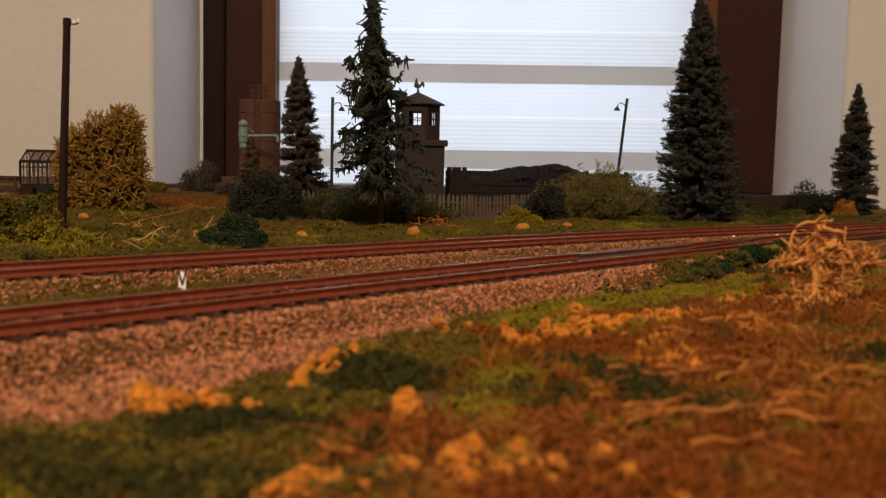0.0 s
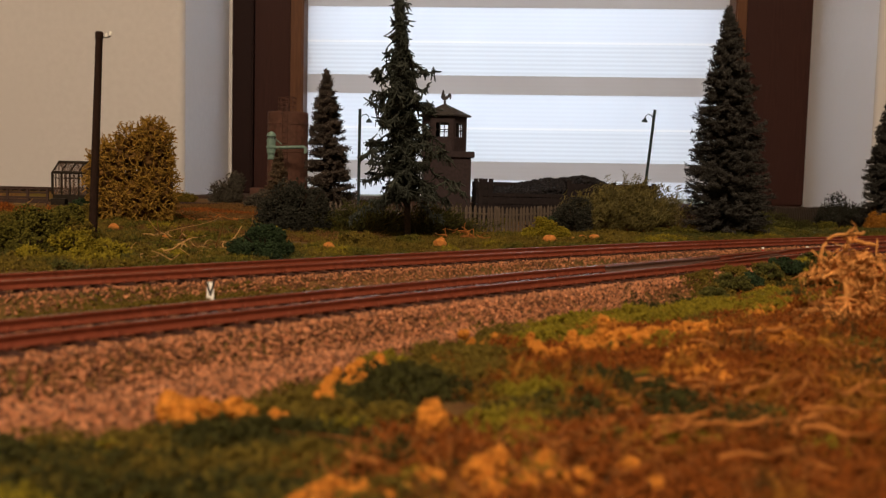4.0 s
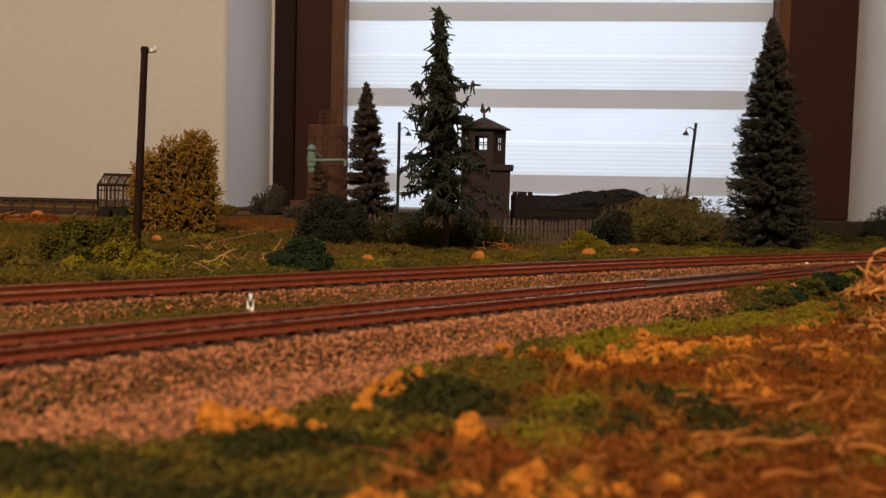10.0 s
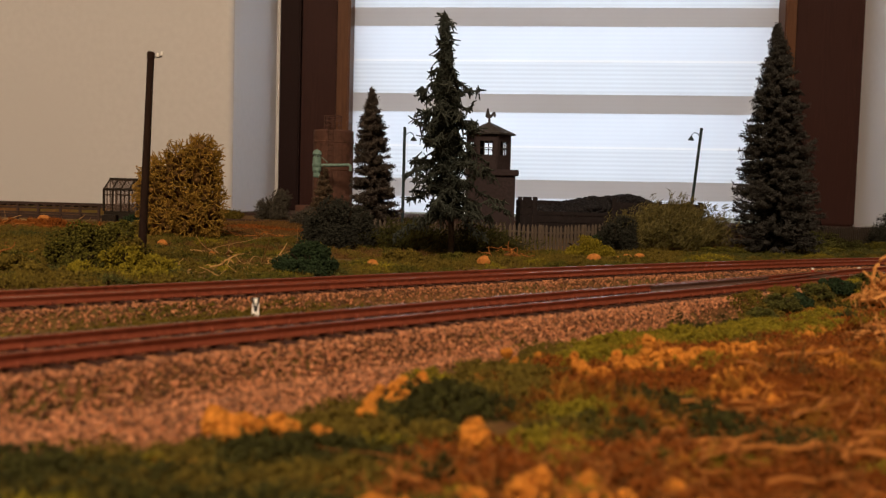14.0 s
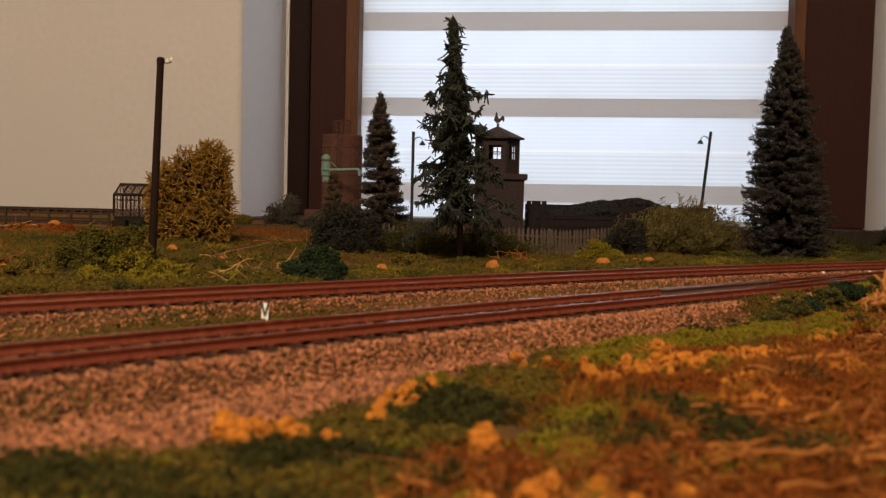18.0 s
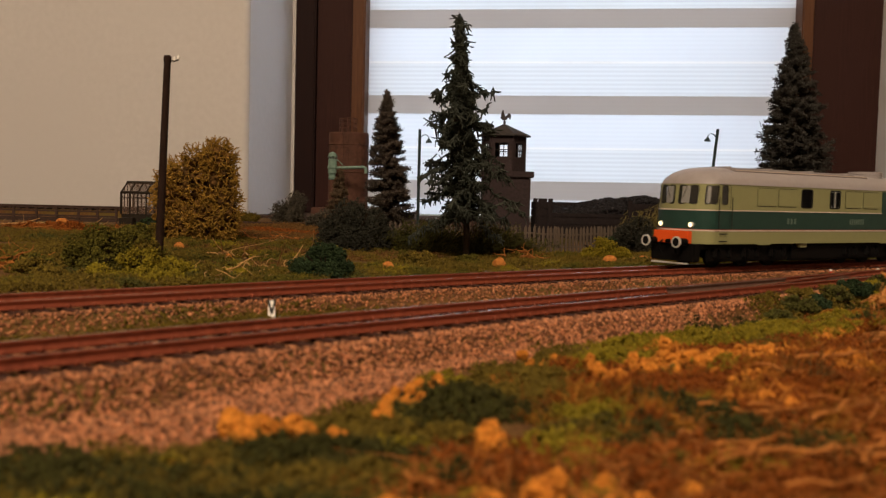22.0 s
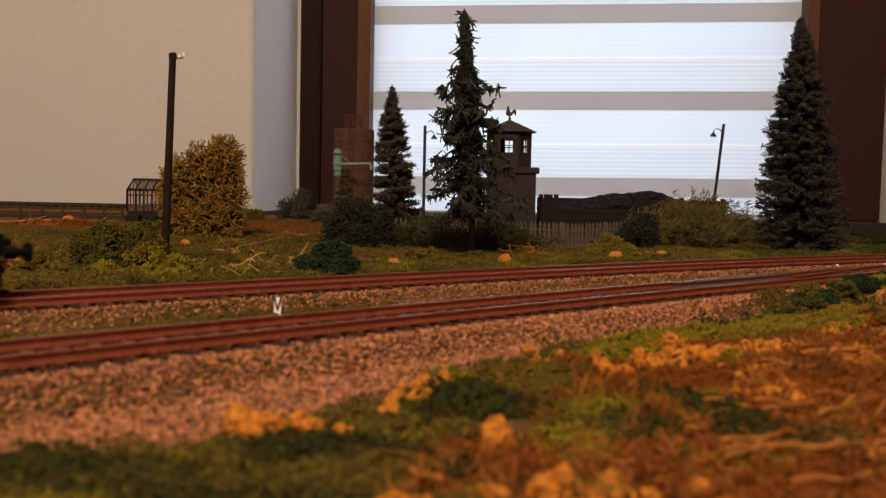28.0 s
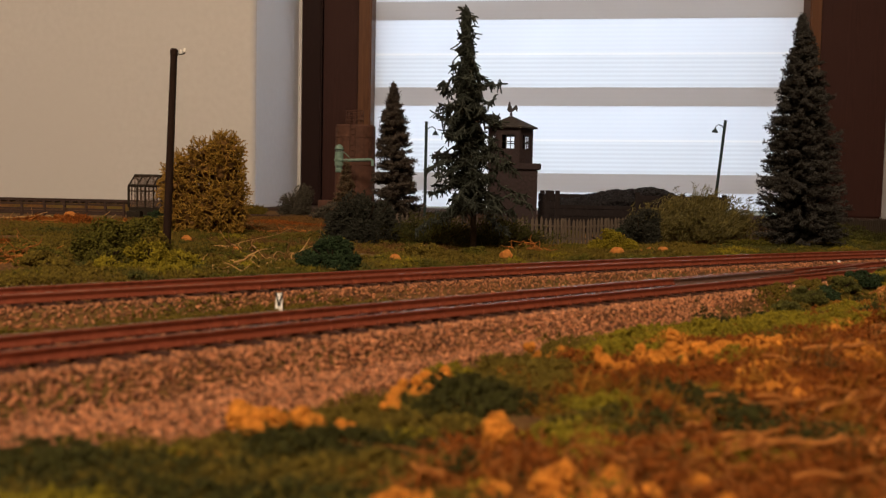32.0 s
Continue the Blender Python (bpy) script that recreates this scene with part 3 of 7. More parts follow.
def carpets():
    turf("dark_moss", "dark", [(-0.052, 0.120, 0.028, 0.010, 0.0030, 12), (-0.036, 0.111, 0.030, 0.008, 0.0022, 0), (-0.018, 0.112, 0.010, 0.006, 0.002, 0), (-0.019, 0.133, 0.016, 0.009, 0.0035, 20), (0.004, 0.163, 0.014, 0.013, 0.0062, 30), (0.047, 0.157, 0.022, 0.0065, 0.0042, -72),
                               (0.100, 0.165, 0.010, 0.012, 0.004, 50), (0.014, 0.115, 0.009, 0.006, 0.002, 0), (0.058, 0.140, 0.010, 0.007, 0.002, 40)], "dark green foam moss beside the ballast", seed=21)
    turf("yellow_green_moss", "yellow", [(0.040, 0.218, 0.014, 0.008, 0.004, 40), (0.070, 0.251, 0.018, 0.010, 0.0045, 42), (0.090, 0.254, 0.016, 0.010, 0.004, 30), (0.115, 0.258, 0.018, 0.011, 0.004, 30), (-0.046, 0.105, 0.011, 0.005, 0.003, 0), (0.055, 0.245, 0.020, 0.010, 0.0035, 42), (0.098, 0.270, 0.026, 0.012, 0.004, 42), (0.132, 0.300, 0.018, 0.010, 0.004, 42),
                                         (0.094, 0.150, 0.008, 0.008, 0.004, 30), (0.028, 0.160, 0.010, 0.008, 0.0032, 20), (0.044, 0.128, 0.008, 0.005, 0.0026, 0), (0.020, 0.142, 0.007, 0.006, 0.002, 0), (0.180, 0.372, 0.014, 0.010, 0.005, 40)], "yellow green foam moss between the litter", seed=22)
    turf("olive_moss", "olive", [(0.018, 0.200, 0.016, 0.011, 0.0025, 40), (-0.012, 0.125, 0.014, 0.006, 0.002, 10), (-0.030, 0.117, 0.034, 0.012, 0.0015, 0), (-0.055, 0.112, 0.03, 0.012, 0.0015, 0), (0.118, 0.318, 0.013, 0.009, 0.003, 42), (0.137, 0.338, 0.013, 0.009, 0.003, 42), (0.158, 0.357, 0.013, 0.009, 0.003, 42), (0.180, 0.376, 0.013, 0.009, 0.003, 42), (0.032, 0.220, 0.013, 0.008, 0.003, 42), (0.026, 0.150, 0.009, 0.008, 0.002, 0), (-0.002, 0.147, 0.012, 0.006, 0.002, 20),
                                 (0.072, 0.262, 0.016, 0.008, 0.002, 42), (0.12, 0.20, 0.02, 0.012, 0.002, 30), (-0.016, 0.152, 0.022, 0.010, 0.0015, 40), (0.012, 0.182, 0.022, 0.010, 0.0015, 42), (-0.040, 0.128, 0.020, 0.012, 0.0012, 30), (0.030, 0.175, 0.018, 0.012, 0.001, 40)], "olive foam moss on the bank", seed=23)
    turf("trackside_grass", "olive", [(-0.055, 0.262, 0.040, 0.010, 0.0010, 41), (-0.110, 0.205, 0.040, 0.011, 0.001, 41), (-0.17, 0.14, 0.04, 0.011, 0.001, 41)], "thin olive grass between the two tracks", density=0.55, seed=25)
    turf("far_grass", "olive", [(-0.14, 0.335, 0.06, 0.022, 0.002, 38), (0.035, 0.495, 0.07, 0.030, 0.002, 38), (-0.02, 0.415, 0.05, 0.014, 0.002, 38), (0.10, 0.55, 0.10, 0.04, 0.002, 36), (-0.21, 0.45, 0.08, 0.06, 0.003, 30), (-0.24, 0.58, 0.10, 0.08, 0.002, 10),
                                (-0.28, 0.33, 0.08, 0.05, 0.003, 38)], "olive green meadow beyond the tracks", grain=(0.0004, 0.0008), density=0.20, seed=26, hair=1.0, solid=0.35)
    turf("far_grass", "mid", [(0.24, 0.62, 0.10, 0.03, 0.002, 30), (0.40, 0.70, 0.08, 0.04, 0.003, 20)], "dull green meadow under the large spruce", grain=(0.0004, 0.0008), density=0.20, seed=36, hair=1.0, solid=0.35)
    gen = np.random.default_rng(30)
    tufts = {"olive": [], "green": [], "mid": [], "yellow": []}
    for i in range(380):
        s, d = gen.uniform(-0.22, 0.60), 0.022 + 0.30 * gen.uniform(0, 1) ** 2.0
        p, u = LINE_FAR.at(s), LINE_FAR.way(s)
        x, y = p[0] - u[1] * d, p[1] + u[0] * d
        if y < 0.88:
            r = gen.uniform(0.004, 0.011) * (1 if d > 0.035 else 0.6)
            tufts[gen.choice(list(tufts), p=[0.42, 0.30, 0.16, 0.12])].append((x, y, r * 1.3, r, gen.uniform(0.0018, 0.0050) * (1 if d > 0.035 else 0.7), gen.uniform(0, 90)))
    for i in range(130):
        x, y = gen.uniform(-0.150, -0.020), gen.uniform(0.345, 0.62)
        if 0.020 < off_far(x, y) < 0.22:
            r = gen.uniform(0.003, 0.007)
            tufts[gen.choice(list(tufts), p=[0.45, 0.30, 0.13, 0.12])].append((x, y, r * 1.3, r, gen.uniform(0.0012, 0.0034), gen.uniform(0, 90)))
    for i in range(150):
        x, y = gen.uniform(-0.30, -0.06), gen.uniform(0.27, 0.62)
        if 0.022 < off_far(x, y) < 0.30 and abs(x) < 0.62 * y:
            r = gen.uniform(0.004, 0.010)
            tufts[gen.choice(list(tufts), p=[0.40, 0.26, 0.14, 0.20])].append((x, y, r * 1.3, r, gen.uniform(0.0018, 0.0048), gen.uniform(0, 90)))
    for i, (kind, spots) in enumerate(tufts.items()):
        turf("meadow_tufts", kind, spots, "low mossy tufts in the meadow beyond the tracks", grain=(0.0003, 0.0007), density=0.22, seed=130 + i, hair=1.0, solid=0.5)
    turf("far_brown_litter", "brown", [(-0.085, 0.44, 0.05, 0.025, 0.001, 38), (-0.13, 0.54, 0.06, 0.02, 0.001, 20), (-0.2, 0.66, 0.14, 0.06, 0.001, 5), (-0.05, 0.53, 0.06, 0.04, 0.001, 20), (-0.1, 0.80, 0.12, 0.07, 0.001, 0), (-0.33, 0.6, 0.1, 0.08, 0.001, 0)],
         "brown litter in the meadow", grain=(0.0004, 0.0008), density=0.15, seed=27, hair=1.0, solid=0.35)
    turf("brown_heap", "rust", [(-0.252, 0.617, 0.044, 0.012, 0.008, 0), (-0.215, 0.440, 0.016, 0.010, 0.004, 0), (-0.130, 0.700, 0.04, 0.012, 0.002, 0)], "heaps of rust brown litter in the meadow", grain=(0.0004, 0.0009), density=0.4, seed=137, hair=1.0, solid=0.5)
    turf("brown_litter", "rust", [(0.03, 0.118, 0.05, 0.024, 0.0022, 10), (0.045, 0.100, 0.055, 0.014, 0.0015, 0), (0.078, 0.112, 0.034, 0.020, 0.0020, 0), (0.105, 0.145, 0.030, 0.030, 0.002, 30), (0.075, 0.165, 0.045, 0.045, 0.0018, 40), (0.06, 0.21, 0.05, 0.02, 0.0012, 42), (0.13, 0.235, 0.05, 0.04, 0.0022, 40), (0.15, 0.30, 0.06, 0.03, 0.001, 42)],
         "rust brown leaf litter on the near bank", density=0.40, seed=28, hair=0.9)
    gen = np.random.default_rng(33)
    patches = {"rust": [], "ochre": [], "orange": [], "olive": [], "yellow": [], "dark": []}
    for i in range(300):
        x = gen.uniform(-0.06, 0.24)
        y = float(near_y(x)) - (shoulder(x) + 0.004 + gen.uniform(0, 1) ** 0.8 * 0.17) * 1.35
        if y < 0.088 or x > 0.66 * y or x < -0.56 * y:
            continue
        warm = smooth(-0.02, 0.06, x) * smooth(0.30, 0.22, y)
        p = np.array([0.05, 0.04, 0.02, 0.42, 0.22, 0.25]) * (1 - warm) + np.array([0.34, 0.32, 0.10, 0.12, 0.07, 0.05]) * warm
        q = gen.uniform(0.003, 0.009) * (0.7 + y)
        patches[gen.choice(list(patches), p=p / p.sum())].append((x, y, q * 1.4, q, gen.uniform(0.0008, 0.0032), gen.uniform(0, 90)))
    for i, (kind, spots) in enumerate(patches.items()):
        turf("bank_tufts", kind, spots, "small fluffy tufts of foam and fibre on the near bank", density=0.6, seed=150 + i, hair=1.4 if kind in ("rust", "ochre") else 0.8, solid=0.75)
    turf("orange_litter", "orange", [(0.070, 0.190, 0.010, 0.006, 0.0016, 40), (0.018, 0.112, 0.010, 0.004, 0.002, 0), (-0.004, 0.108, 0.008, 0.004, 0.002, 0), (0.080, 0.222, 0.010, 0.006, 0.0016, 40), (0.110, 0.250, 0.012, 0.006, 0.002, 40), (0.062, 0.170, 0.008, 0.006, 0.0016, 20)],
         "orange foam crumbs on the near bank", grain=(0.0005, 0.0010), density=0.20, seed=29, hair=0.2)

# ---- small things on the ground ----
def clump(name, label, x, y, r, kind, seed, n=5, sink=0.3):
    """A nodule of foam: a few lumps grown together."""
    gen = np.random.default_rng(seed)
    c = gen.normal(size=(n, 3)) * r * 0.5
    c[:, 2] = np.abs(c[:, 2]) * 0.9
    c[0] = 0
    pts, size = [], []
    for q in c:
        a = gen.normal(size=(90, 3))
        a /= np.linalg.norm(a, axis=1, keepdims=True)
        pts.append(q + a * r * gen.uniform(0.4, 0.66) * gen.uniform(0.85, 1.05, (90, 1)))
    pts = np.concatenate(pts)
    V, F = crumbs(pts, gen.uniform(0.16, 0.30, len(pts)) * r, gen, rough=0.4)
    z = float(height(x, y))
    me = arrays(name, V, F)
    return tagged(part(name, me, FOAM[kind], None, label, pose(x, y, z + r * (1 - sink) * 0.8)), category="foam nodule", group="orange nodules")


def nodules():
    spots = [(-0.0345, 0.1480, 2.3), (-0.0310, 0.1450, 2.9), (-0.0285, 0.1385, 2.3), (-0.0215, 0.1420, 2.3), (-0.0165, 0.1440, 1.4), (0.0075, 0.1370, 2.5), (-0.0095, 0.1580, 1.7), (-0.0085, 0.1640, 1.6),
             (-0.0075, 0.1705, 1.7), (-0.0040, 0.1790, 2.0), (-0.0005, 0.1830, 1.8), (-0.004, 0.1755, 1.4), (0.0505, 0.2050, 2.4), (0.0560, 0.2100, 2.6), (0.0605, 0.2060, 2.3), (0.0460, 0.1975, 2.1), (0.0655, 0.2125, 2.0), (0.0385, 0.1950, 1.9), (0.052, 0.1985, 1.9),
             (0.0295, 0.218, 1.0), (0.024, 0.212, 0.9), (0.014, 0.1125, 2.2), (0.0215, 0.1145, 1.8), (0.006, 0.1110, 1.9), (-0.004, 0.1085, 1.9), (0.034, 0.117, 1.6)]
    for i, (x, y, r) in enumerate(spots):
        clump("foam_nodule", "orange foam nodule lying on the mossy bank", x, y, r * MM, "orange", 100 + i)
    gen = np.random.default_rng(140)
    for cx, cy, rx, ry, n in ((0.054, 0.206, 0.013, 0.0065, 22), (0.040, 0.196, 0.006, 0.004, 6), (-0.006, 0.170, 0.004, 0.010, 6), (0.012, 0.1115, 0.014, 0.003, 9), (0.068, 0.216, 0.008, 0.005, 6), (0.027, 0.216, 0.006, 0.004, 4)):
        for k in range(n):
            clump("foam_nodule", "small orange foam nodule lying on the mossy bank", cx + gen.normal() * rx * 0.55, cy + gen.normal() * ry * 0.55, gen.uniform(0.0007, 0.0018), "orange", 200 + k, n=3, sink=0.0)
    for i, (x, y, r) in enumerate([(-0.0245, 0.4260, 2.6), (0.0300, 0.4640, 2.9), (0.0960, 0.5150, 3.4), (0.1190, 0.5330, 2.5), (0.1270, 0.5385, 2.7), (0.1120, 0.5290, 1.9), (-0.090, 0.462, 2.0), (-0.112, 0.478, 1.6), (-0.2730, 0.6550, 4.6), (-0.150, 0.520, 2.6)]):
        bm = bmesh.new()
        bmesh.ops.create_icosphere(bm, subdivisions=2, radius=r * MM)
        for w in bm.verts:
            k = 1 + 0.30 * noise.noise(w.co * 420 + Vector((i * 7.1, 0, 0)))
            w.co = Vector((w.co.x * k * 1.15, w.co.y * k, w.co.z * k * 0.95))
        tagged(part("stone", bm, ROOT, None, "small orange stone lying beside the far rail", pose(x, y, float(height(x, y)) + r * 0.75 * MM)), category="stone", group="orange stones")


def roots(name, label, x, y, rx, ry, h, n, seed, mat=None, r=0.00035, length=0.012, up=0.25):
    """A tangle of dry curved fibres."""
    gen = np.random.default_rng(seed)
    k = 8
    a = gen.uniform(0, 2 * np.pi, n)
    rad = np.sqrt(gen.uniform(0, 1, n))
    p0 = np.stack([rad * np.cos(a) * rx, rad * np.sin(a) * ry, gen.uniform(0, h, n) * (1 - rad * 0.7)], -1)
    d = gen.normal(size=(n, 3)) * np.array([1, 1, up])
    d /= np.linalg.norm(d, axis=1, keepdims=True)
    bend = gen.normal(size=(n, 3)) * np.array([0.8, 0.8, 0.5])
    b2 = gen.normal(size=(n, 3)) * 0.5
    t = np.linspace(0, 1, k)[None, :, None]
    L = (length * gen.uniform(0.4, 1.3, n))[:, None, None]
    P = p0[:, None] + L * (t * d[:, None] + t ** 2 * 0.5 * bend[:, None] + np.sin(t * 6.0) * 0.10 * b2[:, None])
    P[..., 2] = np.maximum(P[..., 2], -0.0006)
    gz = height(P[..., 0] + x, P[..., 1] + y) - float(height(x, y))
    P[..., 2] += gz
    R = r * gen.uniform(0.5, 1.4, n)[:, None] * (1 - 0.65 * t[0, :, 0][None])
    me = arrays(name, *tubes(P, R, 5))
    return tagged(part(name, me, mat or ROOT, None, label, pose(x, y, float(height(x, y)) + 0.0003), smooth=True), category="dry roots", kind="stuff")


def litter():
    lab = "tangled orange dry root fibres on the bank"
    roots("root_litter", lab, 0.020, 0.122, 0.030, 0.012, 0.004, 190, 31, r=0.00015, length=0.0060)
    roots("root_litter", lab, 0.060, 0.140, 0.026, 0.020, 0.003, 210, 32, r=0.00015, length=0.0060)
    roots("root_litter", lab, 0.085, 0.175, 0.030, 0.024, 0.003, 230, 33, r=0.00015, length=0.0060)
    roots("root_litter", lab, 0.110, 0.215, 0.030, 0.024, 0.003, 190, 34, r=0.00015, length=0.0060)
    roots("root_litter", lab, 0.150, 0.260, 0.030, 0.030, 0.003, 150, 35, r=0.00015, length=0.0060)
    roots("root_litter", lab, 0.030, 0.108, 0.040, 0.010, 0.003, 150, 36, r=0.00015, length=0.0060)
    far = "thin curly orange twigs in the meadow"
    roots("twig_litter", far, 0.045, 0.510, 0.013, 0.005, 0.009, 44, 41, r=0.00045, length=0.012)
    roots("twig_litter", far, -0.250, 0.610, 0.046, 0.012, 0.005, 90, 42, r=0.0004, length=0.011, up=0.08)
    roots("twig_litter", far, -0.208, 0.439, 0.014, 0.010, 0.004, 40, 43, r=0.0004, length=0.010, up=0.15)
    roots("twig_litter", "pale curly dead twigs in the meadow", -0.080, 0.410, 0.018, 0.022, 0.004, 34, 44, PALE_ROOT, r=0.00045, length=0.019, up=0.45)
    roots("twig_litter", "pale curly dead twigs in the meadow", -0.110, 0.490, 0.014, 0.012, 0.003, 14, 45, PALE_ROOT, r=0.00045, length=0.017, up=0.4)
    roots("twig_litter", far, -0.298, 0.672, 0.050, 0.016, 0.004, 80, 48, PALE_ROOT, r=0.0004, length=0.012, up=0.06)
    roots("twig_litter", far, -0.190, 0.385, 0.014, 0.010, 0.007, 60, 49, r=0.0004, length=0.012, up=0.3)
    roots("twig_litter", "pale curly dead twigs in the meadow", -0.088, 0.372, 0.030, 0.018, 0.003, 26, 50, PALE_ROOT, r=0.00032, length=0.009, up=0.35)
    roots("twig_litter", far, -0.12, 0.63, 0.06, 0.03, 0.003, 60, 46, r=0.0004, length=0.014)
    roots("twig_litter", far, 0.20, 0.63, 0.03, 0.01, 0.003, 18, 47, r=0.0004, length=0.010)


def litter_lumps():
    """Fluffy heaps of curled leaf fibre, with hollows between them, on the near bank."""
    gen = np.random.default_rng(58)
    heaps = {"rust": [], "ochre": [], "brown": []}
    for i in range(1300):
        x, y = gen.uniform(-0.015, 0.22), gen.uniform(0.098, 0.30)
        gap = float(near_y(x)) - float(shoulder(x)) * 1.3 - y
        if gap < (0.045 if x < 0.04 else 0.072) + 0.02 * gen.uniform() or not -0.25 * y < x < 0.66 * y or x < 0.25 * (y - 0.1):
            continue
        if wave(x, y, 95, 2.0) < -0.15:
            continue
        heaps[gen.choice(list(heaps), p=[0.5, 0.3, 0.2])].append((x, y, gen.uniform(0.0022, 0.0050) * min(0.55 + 1.8 * y, 0.90), gen.uniform(0.45, 0.85)))
    k = 5
    u = np.linspace(0, 1, k)[None, :, None]
    for kind, spots in heaps.items():
        P, R = [], []
        for x, y, r, tall in spots:
            m = 84
            d = gen.normal(size=(m, 3))
            d /= np.linalg.norm(d, axis=1, keepdims=True)
            d[:, 2] = np.abs(d[:, 2])
            p0 = d * r * gen.uniform(0.45, 0.95, (m, 1)) * np.array([1, 1, tall])
            way = d * 0.35 + gen.normal(size=(m, 3)) * 0.6
            b = gen.normal(size=(m, 3)) * 0.7
            q = p0[:, None] + r * gen.uniform(0.30, 0.75, m)[:, None, None] * (u * way[:, None] + u ** 2 * b[:, None])
            q += np.array([x, y, 0.0])
            q[..., 2] = np.maximum(q[..., 2], 0) + height(q[..., 0], q[..., 1])
            P.append(q)
            R.append(r * gen.uniform(0.025, 0.06, m)[:, None] * (1 - 0.5 * u[..., 0]))
        tagged(part("litter_lumps", arrays("litter_lumps", *tubes(np.concatenate(P), np.concatenate(R), 4)), FOAM[kind], None, "fluffy heaps of curled dry leaf fibre on the bank", smooth=True), kind="stuff", category="leaf litter")


def stick(name, label, a, b, r, seed, fork=True):
    gen = np.random.default_rng(seed)
    a, b = np.array(a), np.array(b)
    t = np.linspace(0, 1, 9)[:, None]
    side = np.cross(b - a, [0, 0, 1.0])
    pts = a + (b - a) * t + side * (0.05 * np.sin(t * 3 + seed) + gen.normal(size=(9, 1)) * 0.02) + np.array([0, 0, 1]) * 0.0004 * np.sin(t * 7)
    pairs = [tube(pts, r, 7, r * 0.7)]
    if fork:
        p = pts[5]
        q = p + (b - a) * 0.45 + side * 0.4 + np.array([0, 0, 0.002])
        pairs.append(tube(np.linspace(p, q, 5) + gen.normal(size=(5, 3)) * 0.0002, r * 0.6, 6, r * 0.3))
    return tagged(part(name, arrays(name, *joined(*pairs)), ROOT, None, label, smooth=True), category="twig", group="broken twigs")


def sticks():
    for i, (x0, y0, x1, y1, r) in enumerate([(0.046, 0.128, 0.058, 0.131, 1.0), (0.0615, 0.126, 0.070, 0.121, 0.9), (0.060, 0.128, 0.0585, 0.120, 0.8), (0.061, 0.127, 0.067, 0.133, 0.8), (0.078, 0.196, 0.094, 0.205, 0.9), (0.062, 0.146, 0.072, 0.160, 0.8), (0.085, 0.15, 0.076, 0.142, 0.7),
                                             (0.068, 0.192, 0.074, 0.181, 0.7), (0.1, 0.19, 0.094, 0.176, 0.6), (0.0, 0.114, -0.004, 0.119, 0.6)]):
        z0, z1 = float(height(x0, y0)) + 0.0032, float(height(x1, y1)) + 0.0030
        stick("broken_twig", "broken orange brown twig lying on the bank", (x0, y0, z0), (x1, y1, z1), r * 0.62 * MM, i)
    gen = np.random.default_rng(77)
    for i in range(20):
        x0, y0 = gen.uniform(0.036, 0.098), gen.uniform(0.108, 0.165)
        an, ln = gen.normal() * 0.9 - 0.3, gen.uniform(0.007, 0.015)
        x1, y1 = x0 + ln * math.cos(an), y0 + ln * math.sin(an) * 0.7
        z0, z1 = float(height(x0, y0)) + 0.0026 + gen.uniform(0, 0.0012), float(height(x1, y1)) + 0.0024 + gen.uniform(0, 0.0016)
        stick("broken_twig", "thin orange brown twig tangled in the litter", (x0, y0, z0), (x1, y1, z1), gen.uniform(0.16, 0.40) * MM, 40 + i)


